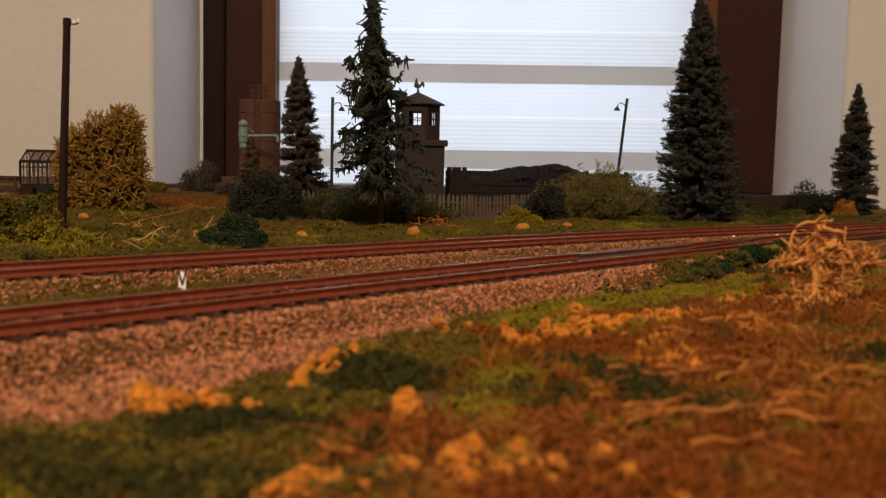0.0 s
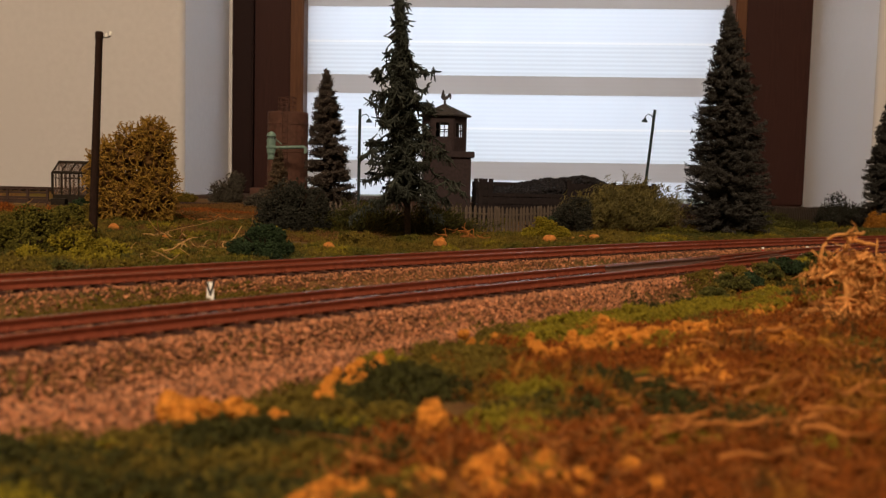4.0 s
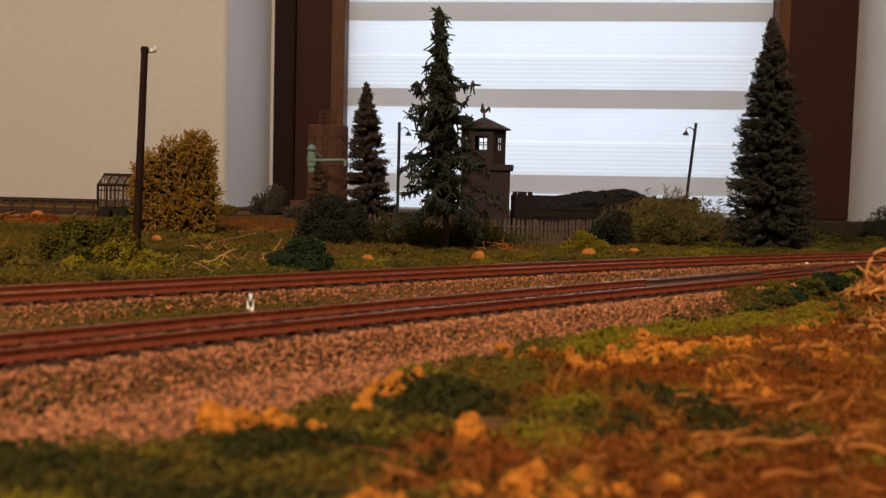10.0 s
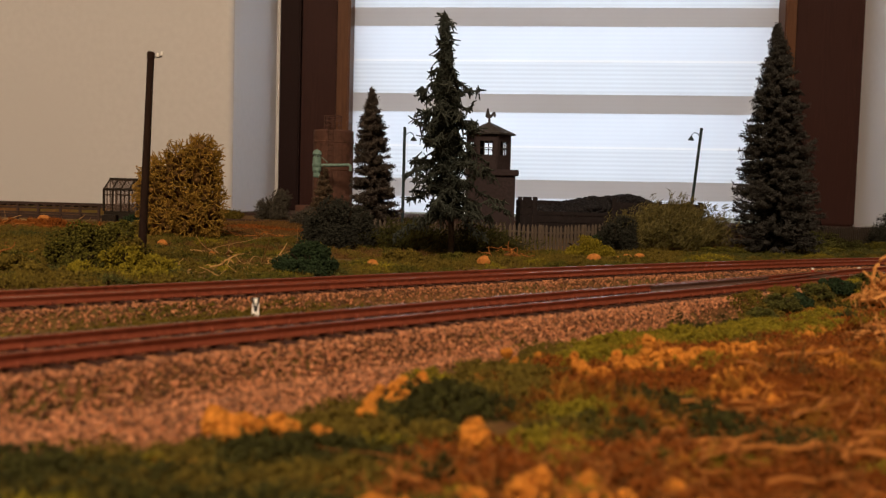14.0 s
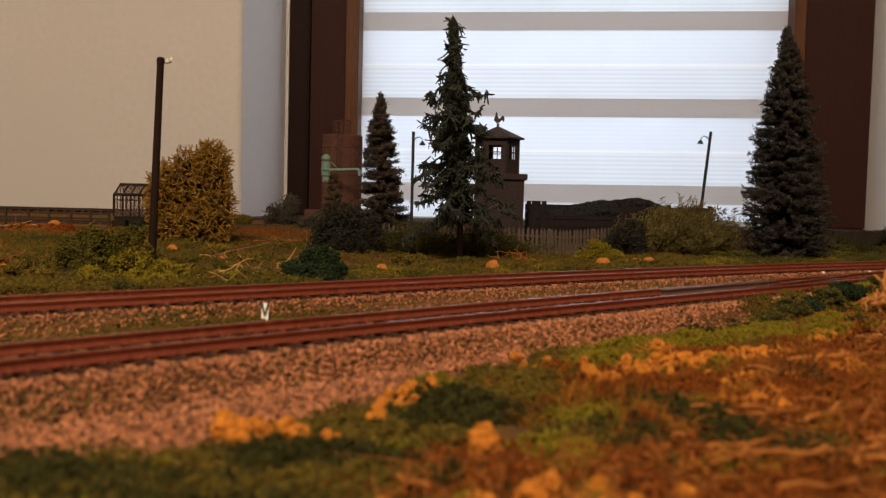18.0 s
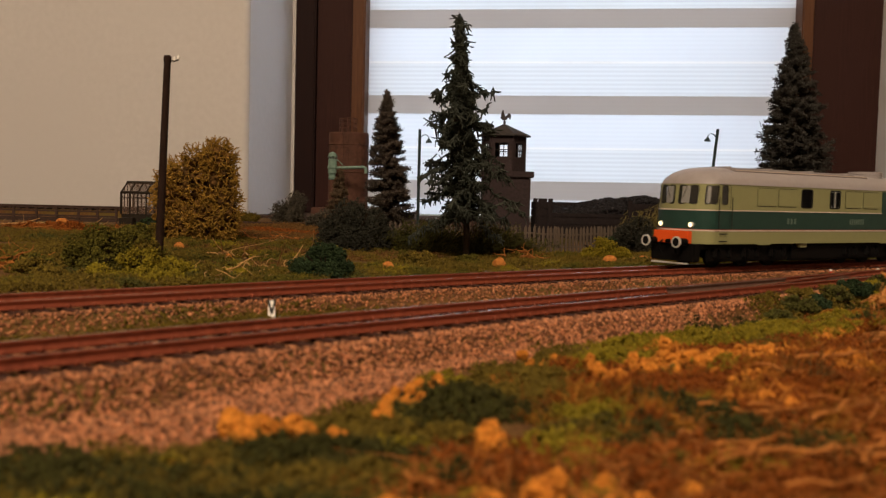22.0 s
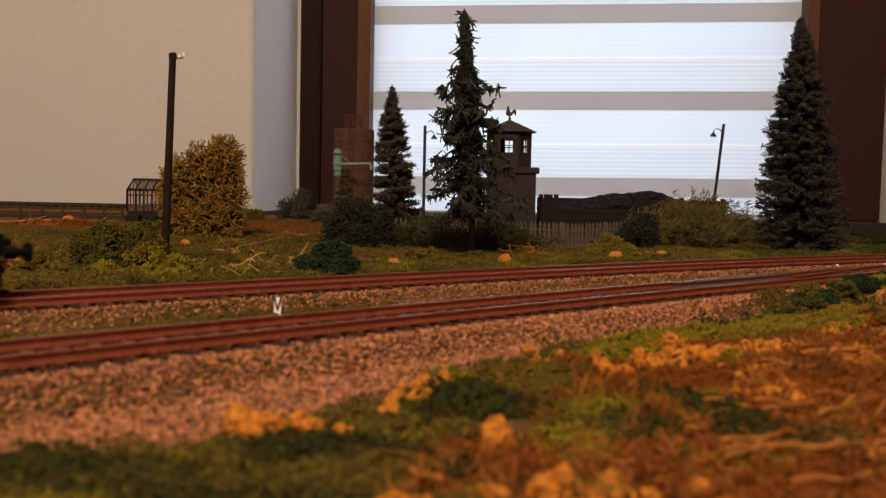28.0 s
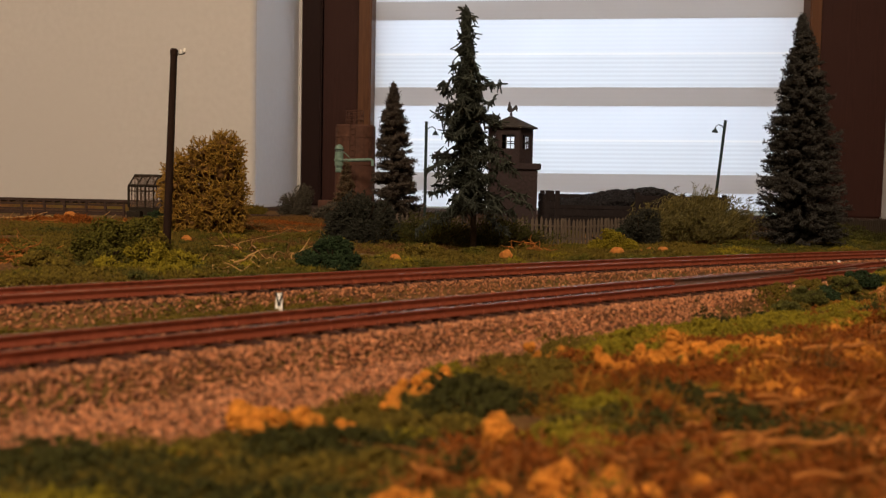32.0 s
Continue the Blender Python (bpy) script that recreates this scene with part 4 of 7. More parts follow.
def stump():
    """An uprooted dry stump with a crooked arm and a skirt of roots."""
    x, y = 0.126, 0.236
    z = float(height(x, y))
    t = thing("tree_stump", "orange dry uprooted stump with tangled roots", "stump", pose(x, y, z))
    gen = np.random.default_rng(51)
    for k, (dx, r) in enumerate(((-0.0009, 0.0010), (0.0008, 0.0011), (0.0, 0.0009))):
        main = [(dx * 1.6, 0.0006 * k, -0.0005), (dx, 0.0005 * k, 0.004), (dx * 0.8, 0, 0.008), (dx - 0.0006, 0, 0.0115), (dx * 2, 0, 0.0140)]
        part("trunk", arrays("trunk", *tube(main, r, 8, r * 0.8)), STUMPWOOD, t, smooth=True)
    # leaning limbs, each (from, bends, to) in millimetres across and up, with its thickness and its depth
    limbs = [([(4.5, 18.6), (0.0, 16.4), (-5.0, 13.6), (-11.5, 11.2)], 0.80, 0.0), ([(3.6, 17.6), (-2.5, 14.6), (-8.0, 12.0), (-12.5, 11.0)], 0.75, -1.4), ([(2.0, 16.0), (-3.0, 13.0), (-7.5, 11.2)], 0.7, 1.2),
             ([(-0.4, 20.6), (-2.4, 18.4), (-5.5, 15.6), (-9.5, 12.6)], 0.65, 0.8), ([(-1.0, 21.5), (-3.6, 17.6), (-6.5, 14.4)], 0.5, -0.6),
             ([(-8.4, 12.5), (-8.2, 18.0), (-7.4, 21.6), (-5.6, 23.0), (-1.6, 23.4), (2.4, 23.8)], 0.62, 0.4), ([(-1.0, 21.6), (2.0, 21.4), (5.0, 20.9), (7.4, 20.4)], 0.85, 0.2),
             ([(-2.0, 22.4), (1.0, 22.8), (3.8, 24.2)], 0.6, 0.8), ([(-2.0, 23.4), (-0.6, 24.8), (0.2, 25.4)], 0.45, -0.4), ([(1.4, 24.4), (0.6, 26.0), (-0.6, 27.0)], 0.18, -0.2),
             ([(1.8, 7.6), (5.0, 7.8), (8.4, 8.2)], 0.65, -1.6), ([(3.2, 17.4), (4.6, 14.4), (5.0, 11.0), (3.6, 8.0)], 0.6, 0.6), ([(4.0, 16.0), (7.5, 16.2), (11.0, 15.0), (14.5, 13.0)], 0.5, 1.0),
             ([(11.0, 15.0), (12.6, 13.6), (12.8, 11.8)], 0.4, 0.4), ([(-0.5, 10.5), (2.0, 13.0), (4.2, 17.0)], 0.9, 0.4), ([(-0.8, 10.0), (-2.6, 12.0), (-4.6, 13.0)], 0.8, 0.2)]
    for pts, r, depth in limbs:
        pts = np.array([(a * MM, depth * MM, c * MM) for a, c in pts])
        u = np.linspace(0, 1, 14)
        fine = np.stack([np.interp(u, np.linspace(0, 1, len(pts)), pts[:, i]) for i in range(3)], -1)
        fine[1:-1] = (fine[:-2] + fine[1:-1] * 2 + fine[2:]) / 4 + gen.normal(size=(12, 3)) * 0.00016
        part("branch", arrays("branch", *tube(fine, r * 0.8 * MM, 7, r * 0.5 * MM)), STUMPWOOD, t, smooth=True)
    n, k = 110, 9
    a = gen.uniform(0, 2 * np.pi, n)
    s = np.linspace(0, 1, k)[None, :]
    reach = gen.uniform(0.004, 0.021, n)[:, None]
    top = gen.uniform(0.001, 0.005, n)[:, None]
    wob = gen.normal(size=(n, 1)) * 0.9
    P = np.stack([np.cos(a[:, None] + wob * s) * reach * s, np.sin(a[:, None] + wob * s) * reach * s, top * (1 - s) ** 1.4 + 0.0008 + 0.0010 * np.sin(s * 9 + wob * 5)], -1)
    P[..., 2] += height(P[..., 0] + x, P[..., 1] + y) - z
    R = gen.uniform(0.0002, 0.0005, n)[:, None] * (1 - 0.6 * s)
    # a loose mat of short fibres caught round the trunk
    m = 620
    nests = np.array([(3.6, 14.0, 2.2, 2.4), (8.0, 14.5, 3.0, 1.6), (13.5, 13.5, 1.6, 1.2), (-7.0, 12.2, 3.2, 1.0), (4.5, 8.5, 2.4, 1.6), (-3.5, 3.0, 3.4, 1.6), (-3.0, 15.5, 2.4, 1.8), (6.0, 2.5, 4.0, 1.4)]) * MM
    g = nests[gen.integers(0, len(nests), m)]
    q0 = np.column_stack([g[:, 0], 0 * g[:, 0], g[:, 1]]) + gen.normal(size=(m, 3)) * np.column_stack([g[:, 2], g[:, 2] * 0.5 + 0.0004, g[:, 3]])
    q0[:, 2] = np.maximum(q0[:, 2], 0.001)
    d = gen.normal(size=(m, 3)) * np.array([1, 1, 0.7])
    d /= np.linalg.norm(d, axis=1, keepdims=True)
    b = gen.normal(size=(m, 3)) * 0.9
    st = np.linspace(-0.5, 0.5, k)[None, :, None]
    Q = q0[:, None] + gen.uniform(0.002, 0.0055, m)[:, None, None] * (st * d[:, None] + st ** 2 * b[:, None])
    Q[..., 2] = np.maximum(Q[..., 2], 0.0005)
    R2 = np.broadcast_to(gen.uniform(0.00012, 0.00028, m)[:, None], (m, k))
    tagged(part("root_tangle", arrays("root_tangle", *joined(tubes(P, R, 5), tubes(Q, R2, 5))), STUMPWOOD, t, smooth=True), kind="stuff")


# ---- trees and bushes ----
def spruce(name, label, x, y, h, rad, seed, mat, branches, style="dense", lean=(0, 0), r0=0.0016, group="spruces"):
    gen = np.random.default_rng(seed)
    z0 = float(height(x, y))
    t = thing(name, label, "tree", pose(x, y, z0), group=group)
    tr = np.linspace(0, 1, 12)[:, None]
    trunk = np.array([[0, 0, -0.001]]) + tr * np.array([[lean[0], lean[1], h + 0.001]]) + np.column_stack([0.0007 * np.sin(tr[:, 0] * 9), 0.0007 * np.cos(tr[:, 0] * 7), 0 * tr[:, 0]])
    part("trunk", arrays("trunk", *tube(trunk, r0, 8, r0 * 0.12)), BARK, t, smooth=True)
    n, k = branches, 8
    lo = 0.05 if style != "sparse" else 0.20
    u = np.clip(lo + (1 - lo) * (np.arange(n) + gen.uniform(-6, 6, n)) / n, lo, 1.0)
    az = np.arange(n) * 2.39996 + gen.normal(size=n) * (0.3 if style == "sparse" else 2.0)
    if style == "sparse":
        prof = np.interp(u, [0, 0.08, 0.2, 0.34, 0.5, 0.63, 0.76, 0.84, 0.92, 1.0], [0.40, 0.75, 1.15, 1.12, 0.92, 0.78, 0.62, 0.20, 0.13, 0.03])
        L = rad * prof * np.where(np.arange(n) % 2 == 0, gen.uniform(0.62, 1.0, n), gen.uniform(0.22, 0.45, n))
        droop, tip = 0.42, 0.10
    else:
        prof = np.interp(u, [0, 0.06, 0.15, 0.5, 0.8, 1.0], [0.86, 1.0, 0.98, 0.74, 0.37, 0.045])
        L = rad * prof * gen.uniform(0.66, 1.10, n)
        droop, tip = gen.normal(0.20, 0.16, (n, 1)), 0.16
    s = np.linspace(0, 1, k)[None, :]
    base = np.column_stack([u * lean[0], u * lean[1], u * h])
    wob = gen.normal(size=(n, 1)) * (0.25 if style == "dense" else 0.55)
    dx, dy = np.cos(az[:, None] + wob * s), np.sin(az[:, None] + wob * s)
    dz = -droop * s ** 1.0 + tip * s ** 3 + gen.normal(size=(n, 1)) * (0.06 if style == "dense" else 0.14) * s
    P = base[:, None] + L[:, None, None] * np.stack([dx * s, dy * s, dz], -1)
    if style == "sparse":
        P += gen.normal(size=P.shape) * 0.0019 * s[..., None]
    R = (0.00040 + 0.010 * L)[:, None] * (1 - 0.7 * s)
    limbs = tubes(P, R, 4)
    # rough tufts of needles along every branch
    per = 120 if style == "dense" else 84
    q = gen.uniform(0.10, 1.0, (n, per)) ** (0.8 if style == "dense" else 0.75)
    i0 = np.clip((q * (k - 1)).astype(int), 0, k - 2)
    fr = (q * (k - 1) - i0)[..., None]
    rows = np.arange(n)[:, None]
    root = P[rows, i0] * (1 - fr) + P[rows, i0 + 1] * fr
    way = (P[rows, i0 + 1] - P[rows, i0])
    way = way / (np.linalg.norm(way, axis=2, keepdims=True) + 1e-9)
    keep = gen.uniform(0, 1, q.shape) < np.clip(L / (rad * 0.55), 0.12, 1)[:, None]
    root, way = root[keep], way[keep]
    m = len(root)
    if style == "dense":
        needles = spikes(root + gen.normal(size=(m, 3)) * 0.0007, way * 0.6 + gen.normal(size=(m, 3)) * 0.8 + np.array([0, 0, -0.15]), gen.uniform(0.0010, 0.0028, m) * (0.55 + 0.45 * h / 0.15), 0.00036, gen)
        part("crown", arrays("crown", *joined(limbs, needles)), mat, t)
    else:
        # a dark core round the trunk, and crooked twigs that hang from the limbs
        kk = 5
        s2 = np.linspace(0, 1, kk)[None, :, None]
        d = way * 0.25 + gen.normal(size=(m, 3)) * 0.42 + np.array([0, 0, -0.8])
        b = gen.normal(size=(m, 3)) * 1.1
        ln = gen.uniform(0.0006, 0.0034, m)[:, None, None]
        Q = root[:, None] + ln * (s2 * d[:, None] + s2 ** 2 * 0.5 * b[:, None])
        Q[..., 2] = np.maximum(Q[..., 2], 0.004)
        Rr = np.broadcast_to(gen.uniform(0.00034, 0.00066, m)[:, None] * (1 - 0.35 * s2[0, :, 0]), (m, kk))
        pts = np.repeat(Q.reshape(-1, 3), 2, axis=0)
        needles = spikes(pts, gen.normal(size=(len(pts), 3)) + np.array([0, 0, -0.4]), gen.uniform(0.0003, 0.0007, len(pts)), 0.00036, gen)
        nc = 9000
        uc = gen.uniform(0.19, 0.985, nc)
        rc = np.interp(uc, [0.1, 0.2, 0.4, 0.65, 0.78, 0.86, 1.0], [0.0040, 0.0068, 0.0070, 0.0060, 0.0046, 0.0020, 0.0006]) * np.sqrt(gen.uniform(0, 1, nc)) * (0.85 + 0.3 * np.sin(uc * 70))
        ac = gen.uniform(0, 2 * np.pi, nc)
        pc = np.column_stack([uc * lean[0] + rc * np.cos(ac), uc * lean[1] + rc * np.sin(ac), uc * h])
        core = spikes(pc, np.column_stack([np.cos(ac), np.sin(ac), 0 * ac - 0.9]) + gen.normal(size=(nc, 3)) * 0.5, gen.uniform(0.0010, 0.0028, nc), 0.00045, gen)
        part("crown", arrays("crown", *joined(limbs, tubes(Q, Rr, 3), needles, core)), mat, t)
    return t


def bush(name, label, x, y, rx, ry, h, kind, seed, n=4200, grain=0.0010, hair=1.0, z=None, hairlen=2.2, lumps=30, group="", foam=False):
    """A rounded bush: stems, lumps of foliage with gaps between, an uneven outline."""
    gen = np.random.default_rng(seed)
    z0 = float(height(x, y)) if z is None else z
    t = thing(name, label, "bush", pose(x, y, z0), group=group)
    c = gen.normal(size=(lumps, 3))
    c /= np.linalg.norm(c, axis=1, keepdims=True)
    c[:, 2] = np.abs(c[:, 2])
    c *= gen.uniform(0.45, 0.82, (lumps, 1))
    c = np.concatenate([c, [[0, 0, 0.35], [0.3, 0, 0.2], [-0.3, 0, 0.2]]])
    rr = np.concatenate([gen.uniform(0.15, 0.34, lumps), [0.44, 0.40, 0.40]])
    if foam:
        rr[:lumps] *= 0.80
        hair, n, hairlen = 0.12, n * 1.25, 1.6
    n = int(n * 1.15)
    pick = gen.integers(0, len(c), n)
    d = gen.normal(size=(n, 3))
    d /= np.linalg.norm(d, axis=1, keepdims=True)
    p = c[pick] + d * (rr[pick] * gen.uniform(0.60, 1.12, n))[:, None]
    p = p[p[:, 2] > 0.0] * np.array([rx, ry, h]) / np.array([1.0, 1.0, 1.0])
    V, F = crumbs(p, gen.uniform(0.35, 0.8, len(p)) * grain, gen, rough=0.5)
    hh = p[gen.uniform(0, 1, len(p)) < hair]
    out = hh / np.array([rx, ry, h])
    V2, F2 = spikes(hh, out + gen.normal(size=hh.shape) * 0.6, gen.uniform(0.6, 1.4, len(hh)) * grain * hairlen, grain * 0.25, gen)
    part("foliage", arrays("foliage", *joined((V, F), (V2, F2))), FOAM[kind], t)
    k = 5
    m = 10
    a = gen.uniform(0, 2 * np.pi, m)
    s = np.linspace(0, 1, k)[None, :]
    P = np.stack([np.cos(a)[:, None] * rx * 0.55 * s, np.sin(a)[:, None] * ry * 0.55 * s, 0 * a[:, None] + h * 0.7 * s ** 0.8 - 0.0008], -1)
    tagged(part("twiggy_base", arrays("twiggy_base", *tubes(P, np.broadcast_to(0.0006 * (1 - 0.6 * s), (m, k)), 4)), BARK, t), kind="stuff")
    return t


def lichen_bush():
    """The tall golden bush with a lower shoulder, all of curling tendrils."""
    gen = np.random.default_rng(61)
    x, y = -0.152, 0.579
    t = thing("lichen_bush", "tall golden brown bush of curly dried lichen", "bush", pose(x, y, float(height(x, y))))
    lobes = np.array([[0.0090, 0.0, 0.038, 0.0118, 0.0115, 0.0265], [0.0090, 0.0, 0.0520, 0.0112, 0.0110, 0.0135], [-0.0185, 0.0, 0.029, 0.0128, 0.012, 0.0230], [-0.006, 0.0, 0.037, 0.0140, 0.0120, 0.0240], [0.003, 0.0, 0.016, 0.0190, 0.014, 0.0160], [-0.011, 0.0, 0.014, 0.0135, 0.013, 0.0140], [0.0135, 0.0, 0.021, 0.0098, 0.012, 0.0200]])
    # sprigs that fork twice, like antlers, over a dark hollow heart
    n, k = 3000, 4
    w = gen.choice(7, n, p=[0.20, 0.10, 0.18, 0.12, 0.17, 0.11, 0.12])
    d = gen.normal(size=(n, 3))
    d /= np.linalg.norm(d, axis=1, keepdims=True)
    p0 = lobes[w, :3] + d * lobes[w, 3:] * gen.uniform(0.70, 0.92, n)[:, None]
    buried = np.zeros(n, bool)
    for j in range(7):
        buried |= (j != w) & ((((p0 - lobes[j, :3]) / lobes[j, 3:]) ** 2).sum(1) < 0.62)
    ok = (p0[:, 2] > 0.0) & ~buried
    p0, d = p0[ok], d[ok]
    sets = []

    def sprigs(start, way, length, r0, r1):
        m = len(start)
        b = np.cross(way, gen.normal(size=(m, 3)))
        b /= np.linalg.norm(b, axis=1, keepdims=True) + 1e-9
        u = np.linspace(0, 1, k)[None, :, None]
        L = (length * gen.uniform(0.65, 1.3, m))[:, None, None]
        P = start[:, None] + L * (u * way[:, None] + u ** 2 * 0.45 * b[:, None] * gen.uniform(0.2, 1.0, m)[:, None, None])
        P[..., 2] = np.maximum(P[..., 2], 0.0003)
        rad = gen.uniform(0.8, 1.2, m)[:, None] * (r0 + (r1 - r0) * u[0, :, 0][None])
        sets.append(tubes(P, rad, 4))
        end = P[:, -1] - P[:, -2]
        return P[:, -1], end / (np.linalg.norm(end, axis=1, keepdims=True) + 1e-9)

    def split(way, spread):
        q = way + gen.normal(size=way.shape) * spread
        return q / np.linalg.norm(q, axis=1, keepdims=True)
    way = np.cross(d, gen.normal(size=d.shape))
    way = way / np.linalg.norm(way, axis=1, keepdims=True) * 0.75 + d * gen.uniform(0.25, 0.9, len(d))[:, None]
    e1, w1 = sprigs(p0, way, 0.0030, 0.00032, 0.00027)
    for fork in range(2):
        e2, w2 = sprigs(e1, split(w1 * 0.8 + d * 0.25, 0.55), 0.0021, 0.00027, 0.00023)
        for prong in range(2):
            sprigs(e2, split(w2, 0.6), 0.0012, 0.00023, 0.00014)
    tagged(part("tendril_mass", arrays("tendril_mass", *joined(*sets)), LICHEN, t), kind="stuff")
    m = 1700
    w = gen.integers(0, 7, m)
    dd = gen.normal(size=(m, 3))
    dd /= np.linalg.norm(dd, axis=1, keepdims=True)
    pts = lobes[w, :3] + dd * lobes[w, 3:] * gen.uniform(0.3, 0.80, m)[:, None]
    pts[:, 2] = np.maximum(pts[:, 2], 0.0015)
    part("inner_growth", arrays("inner_growth", *crumbs(pts, 0.0022, gen, rough=0.5)), FOAM["brown"], t)
    part("stem", arrays("stem", *tube([(0.002, 0, -0.001), (0.003, 0, 0.012), (0.006, 0, 0.03)], 0.0016, 7, 0.0009)), BARK, t, smooth=True)


def grassy_bush(name, label, x, y, rx, ry, h, seed, kind="sage", n=900):
    """A loose light bush of fine upright sprays."""
    gen = np.random.default_rng(seed)
    t = thing(name, label, "bush", pose(x, y, float(height(x, y))))
    k = 6
    a, r = gen.uniform(0, 2 * np.pi, n), np.sqrt(gen.uniform(0, 1, n))
    p0 = np.stack([np.cos(a) * r * rx * 0.75, np.sin(a) * r * ry * 0.75, 0 * a - 0.0005], -1)
    s = np.linspace(0, 1, k)[None, :, None]
    up = np.stack([np.cos(a) * r * rx * 0.5, np.sin(a) * r * ry * 0.5, h * (1 - 0.55 * r ** 2) * gen.uniform(0.55, 1.08, n)], -1) + gen.normal(size=(n, 3)) * np.array([0.005, 0.005, 0.001])
    bend = gen.normal(size=(n, 3)) * np.array([0.006, 0.006, 0.002])
    P = p0[:, None] + s * up[:, None] + s ** 2 * bend[:, None]
    part("stalk_mass", arrays("stalk_mass", *tubes(P, np.broadcast_to(0.00026 * (1 - 0.6 * s[..., 0]), (n, k)), 3)), FOAM["olive"], t)
    q = P[:, 2:].reshape(-1, 3)
    q = np.repeat(q, 9, axis=0) + gen.normal(size=(len(q) * 9, 3)) * 0.0016
    V, F = spikes(q, gen.normal(size=q.shape) * 0.55 + np.array([0.55, 0, 0.65]), gen.uniform(0.0016, 0.0048, len(q)), 0.00034, gen)
    part("foliage", arrays("foliage", V, F), FOAM[kind], t)


def plants():
    spruce("spruce_tree", "tall sparse dark green spruce with crooked hanging twigs", 0.0140, 0.500, 0.134, 0.0305, 71, NEEDLE_G, 155, "sparse", lean=(-0.007, 0.0), r0=0.0019)
    spruce("spruce_tree", "large dense dark spruce with rough tufted branches", 0.2415, 0.622, 0.157, 0.0305, 72, NEEDLE, 900, lean=(-0.006, 0.0), r0=0.0022)
    spruce("spruce_tree", "slim brownish spruce behind a round bush", -0.036, 0.631, 0.107, 0.0200, 73, NEEDLE_B, 460, lean=(-0.004, 0.0))
    spruce("spruce_tree", "small light brown young spruce", -0.078, 0.690, 0.052, 0.0125, 74, NEEDLE_L, 130, r0=0.0008)
    spruce("spruce_tree", "slender dark spruce standing beside low bushes", 0.4385, 0.770, 0.116, 0.0225, 75, NEEDLE, 420)
    lichen_bush()
    bush("round_bush", "big round blackish green bush", -0.052, 0.556, 0.0285, 0.023, 0.0365, "black", 81, n=11000, grain=0.0011)
    bush("low_bush", "low bluish green bush in the meadow", -0.0475, 0.381, 0.0165, 0.012, 0.0145, "blue", 82, n=7500, grain=0.0008, foam=True)
    bush("far_bush", "greyish round bush far back near the wall", -0.157, 0.950, 0.0205, 0.018, 0.034, "grey", 83, n=4000, grain=0.0013)
    bush("far_bush", "small olive bush far back near the wall", -0.203, 0.930, 0.018, 0.012, 0.010, "olive", 84, n=2000, grain=0.0013)
    bush("far_bush", "greyish brown bush before the tank", -0.094, 0.800, 0.026, 0.016, 0.022, "grey", 85, n=3500, grain=0.0013)
    bush("garden_bush", "dark brownish bush before the picket fence", 0.130, 0.620, 0.020, 0.014, 0.026, "black", 86, n=5000)
    grassy_bush("grassy_bush", "loose sage green bush with fine feathery sprays", 0.177, 0.652, 0.031, 0.018, 0.035, 87, n=650)
    grassy_bush("feathery_bush", "dark olive feathery bush under the spruce", -0.012, 0.566, 0.018, 0.012, 0.020, 88, "dark", 150)
    grassy_bush("feathery_bush", "dark olive feathery bush under the spruce", 0.032, 0.552, 0.020, 0.012, 0.018, 89, "dark", 150)
    for i, (x, y, r, h, k) in enumerate(((-0.166, 0.372, 0.011, 0.008, "olive"), (-0.140, 0.372, 0.010, 0.012, "green"), (-0.178, 0.392, 0.013, 0.007, "green"), (-0.128, 0.392, 0.010, 0.016, "olive"), (-0.113, 0.374, 0.007, 0.010, "yellow"), (-0.131, 0.352, 0.008, 0.009, "yellow"), (-0.152, 0.352, 0.009, 0.006, "olive"), (-0.200, 0.366, 0.012, 0.005, "olive"), (-0.155, 0.430, 0.016, 0.018, "olive"), (-0.220, 0.420, 0.016, 0.006, "green"))):
        bush("meadow_bush", "lumpy olive foam bush in the meadow", x, y, r, r * 0.8, h, k, 210 + i, n=2600, grain=0.0008, foam=True)
    bush("yellow_bush", "low yellow green bush beside the far track", 0.096, 0.540, 0.020, 0.010, 0.0135, "yellow", 90, n=4200, grain=0.0008, foam=True)
    bush("yellow_bush", "low bluish tuft on the yellow bush", 0.103, 0.556, 0.008, 0.006, 0.017, "blue", 91, n=1200, grain=0.0007, foam=True)
    bush("meadow_bush", "dense olive green bush at the foot of the pole", -0.143, 0.400, 0.026, 0.022, 0.0225, "green", 92, n=8000, grain=0.0009, foam=True)
    bush("meadow_bush", "yellow green bush at the foot of the pole", -0.120, 0.360, 0.0125, 0.010, 0.0150, "yellow", 93, n=3400, grain=0.0008, foam=True)
    bush("meadow_bush", "yellow green tuft at the foot of the pole", -0.1045, 0.366, 0.008, 0.007, 0.0095, "yellow", 94, n=1800, grain=0.0008, foam=True)
    bush("meadow_bush", "olive bush in the meadow", -0.192, 0.402, 0.026, 0.022, 0.0080, "olive", 95, n=5000, grain=0.0009, foam=True)
    bush("meadow_bush", "dark bluish green bush in the meadow", -0.205, 0.660, 0.020, 0.012, 0.012, "blue", 96, n=3000, grain=0.0010, foam=True)
    bush("meadow_bush", "olive bush in the meadow", -0.178, 0.600, 0.030, 0.012, 0.010, "olive", 97, n=3000, grain=0.0010, foam=True)
    bush("far_bush", "dark round bush beside the slender spruce", 0.405, 0.785, 0.029, 0.018, 0.034, "black", 98, n=4000)
    bush("far_bush", "yellowish round bush beside the slender spruce", 0.413, 0.735, 0.012, 0.010, 0.017, "ochre", 99, n=2500)
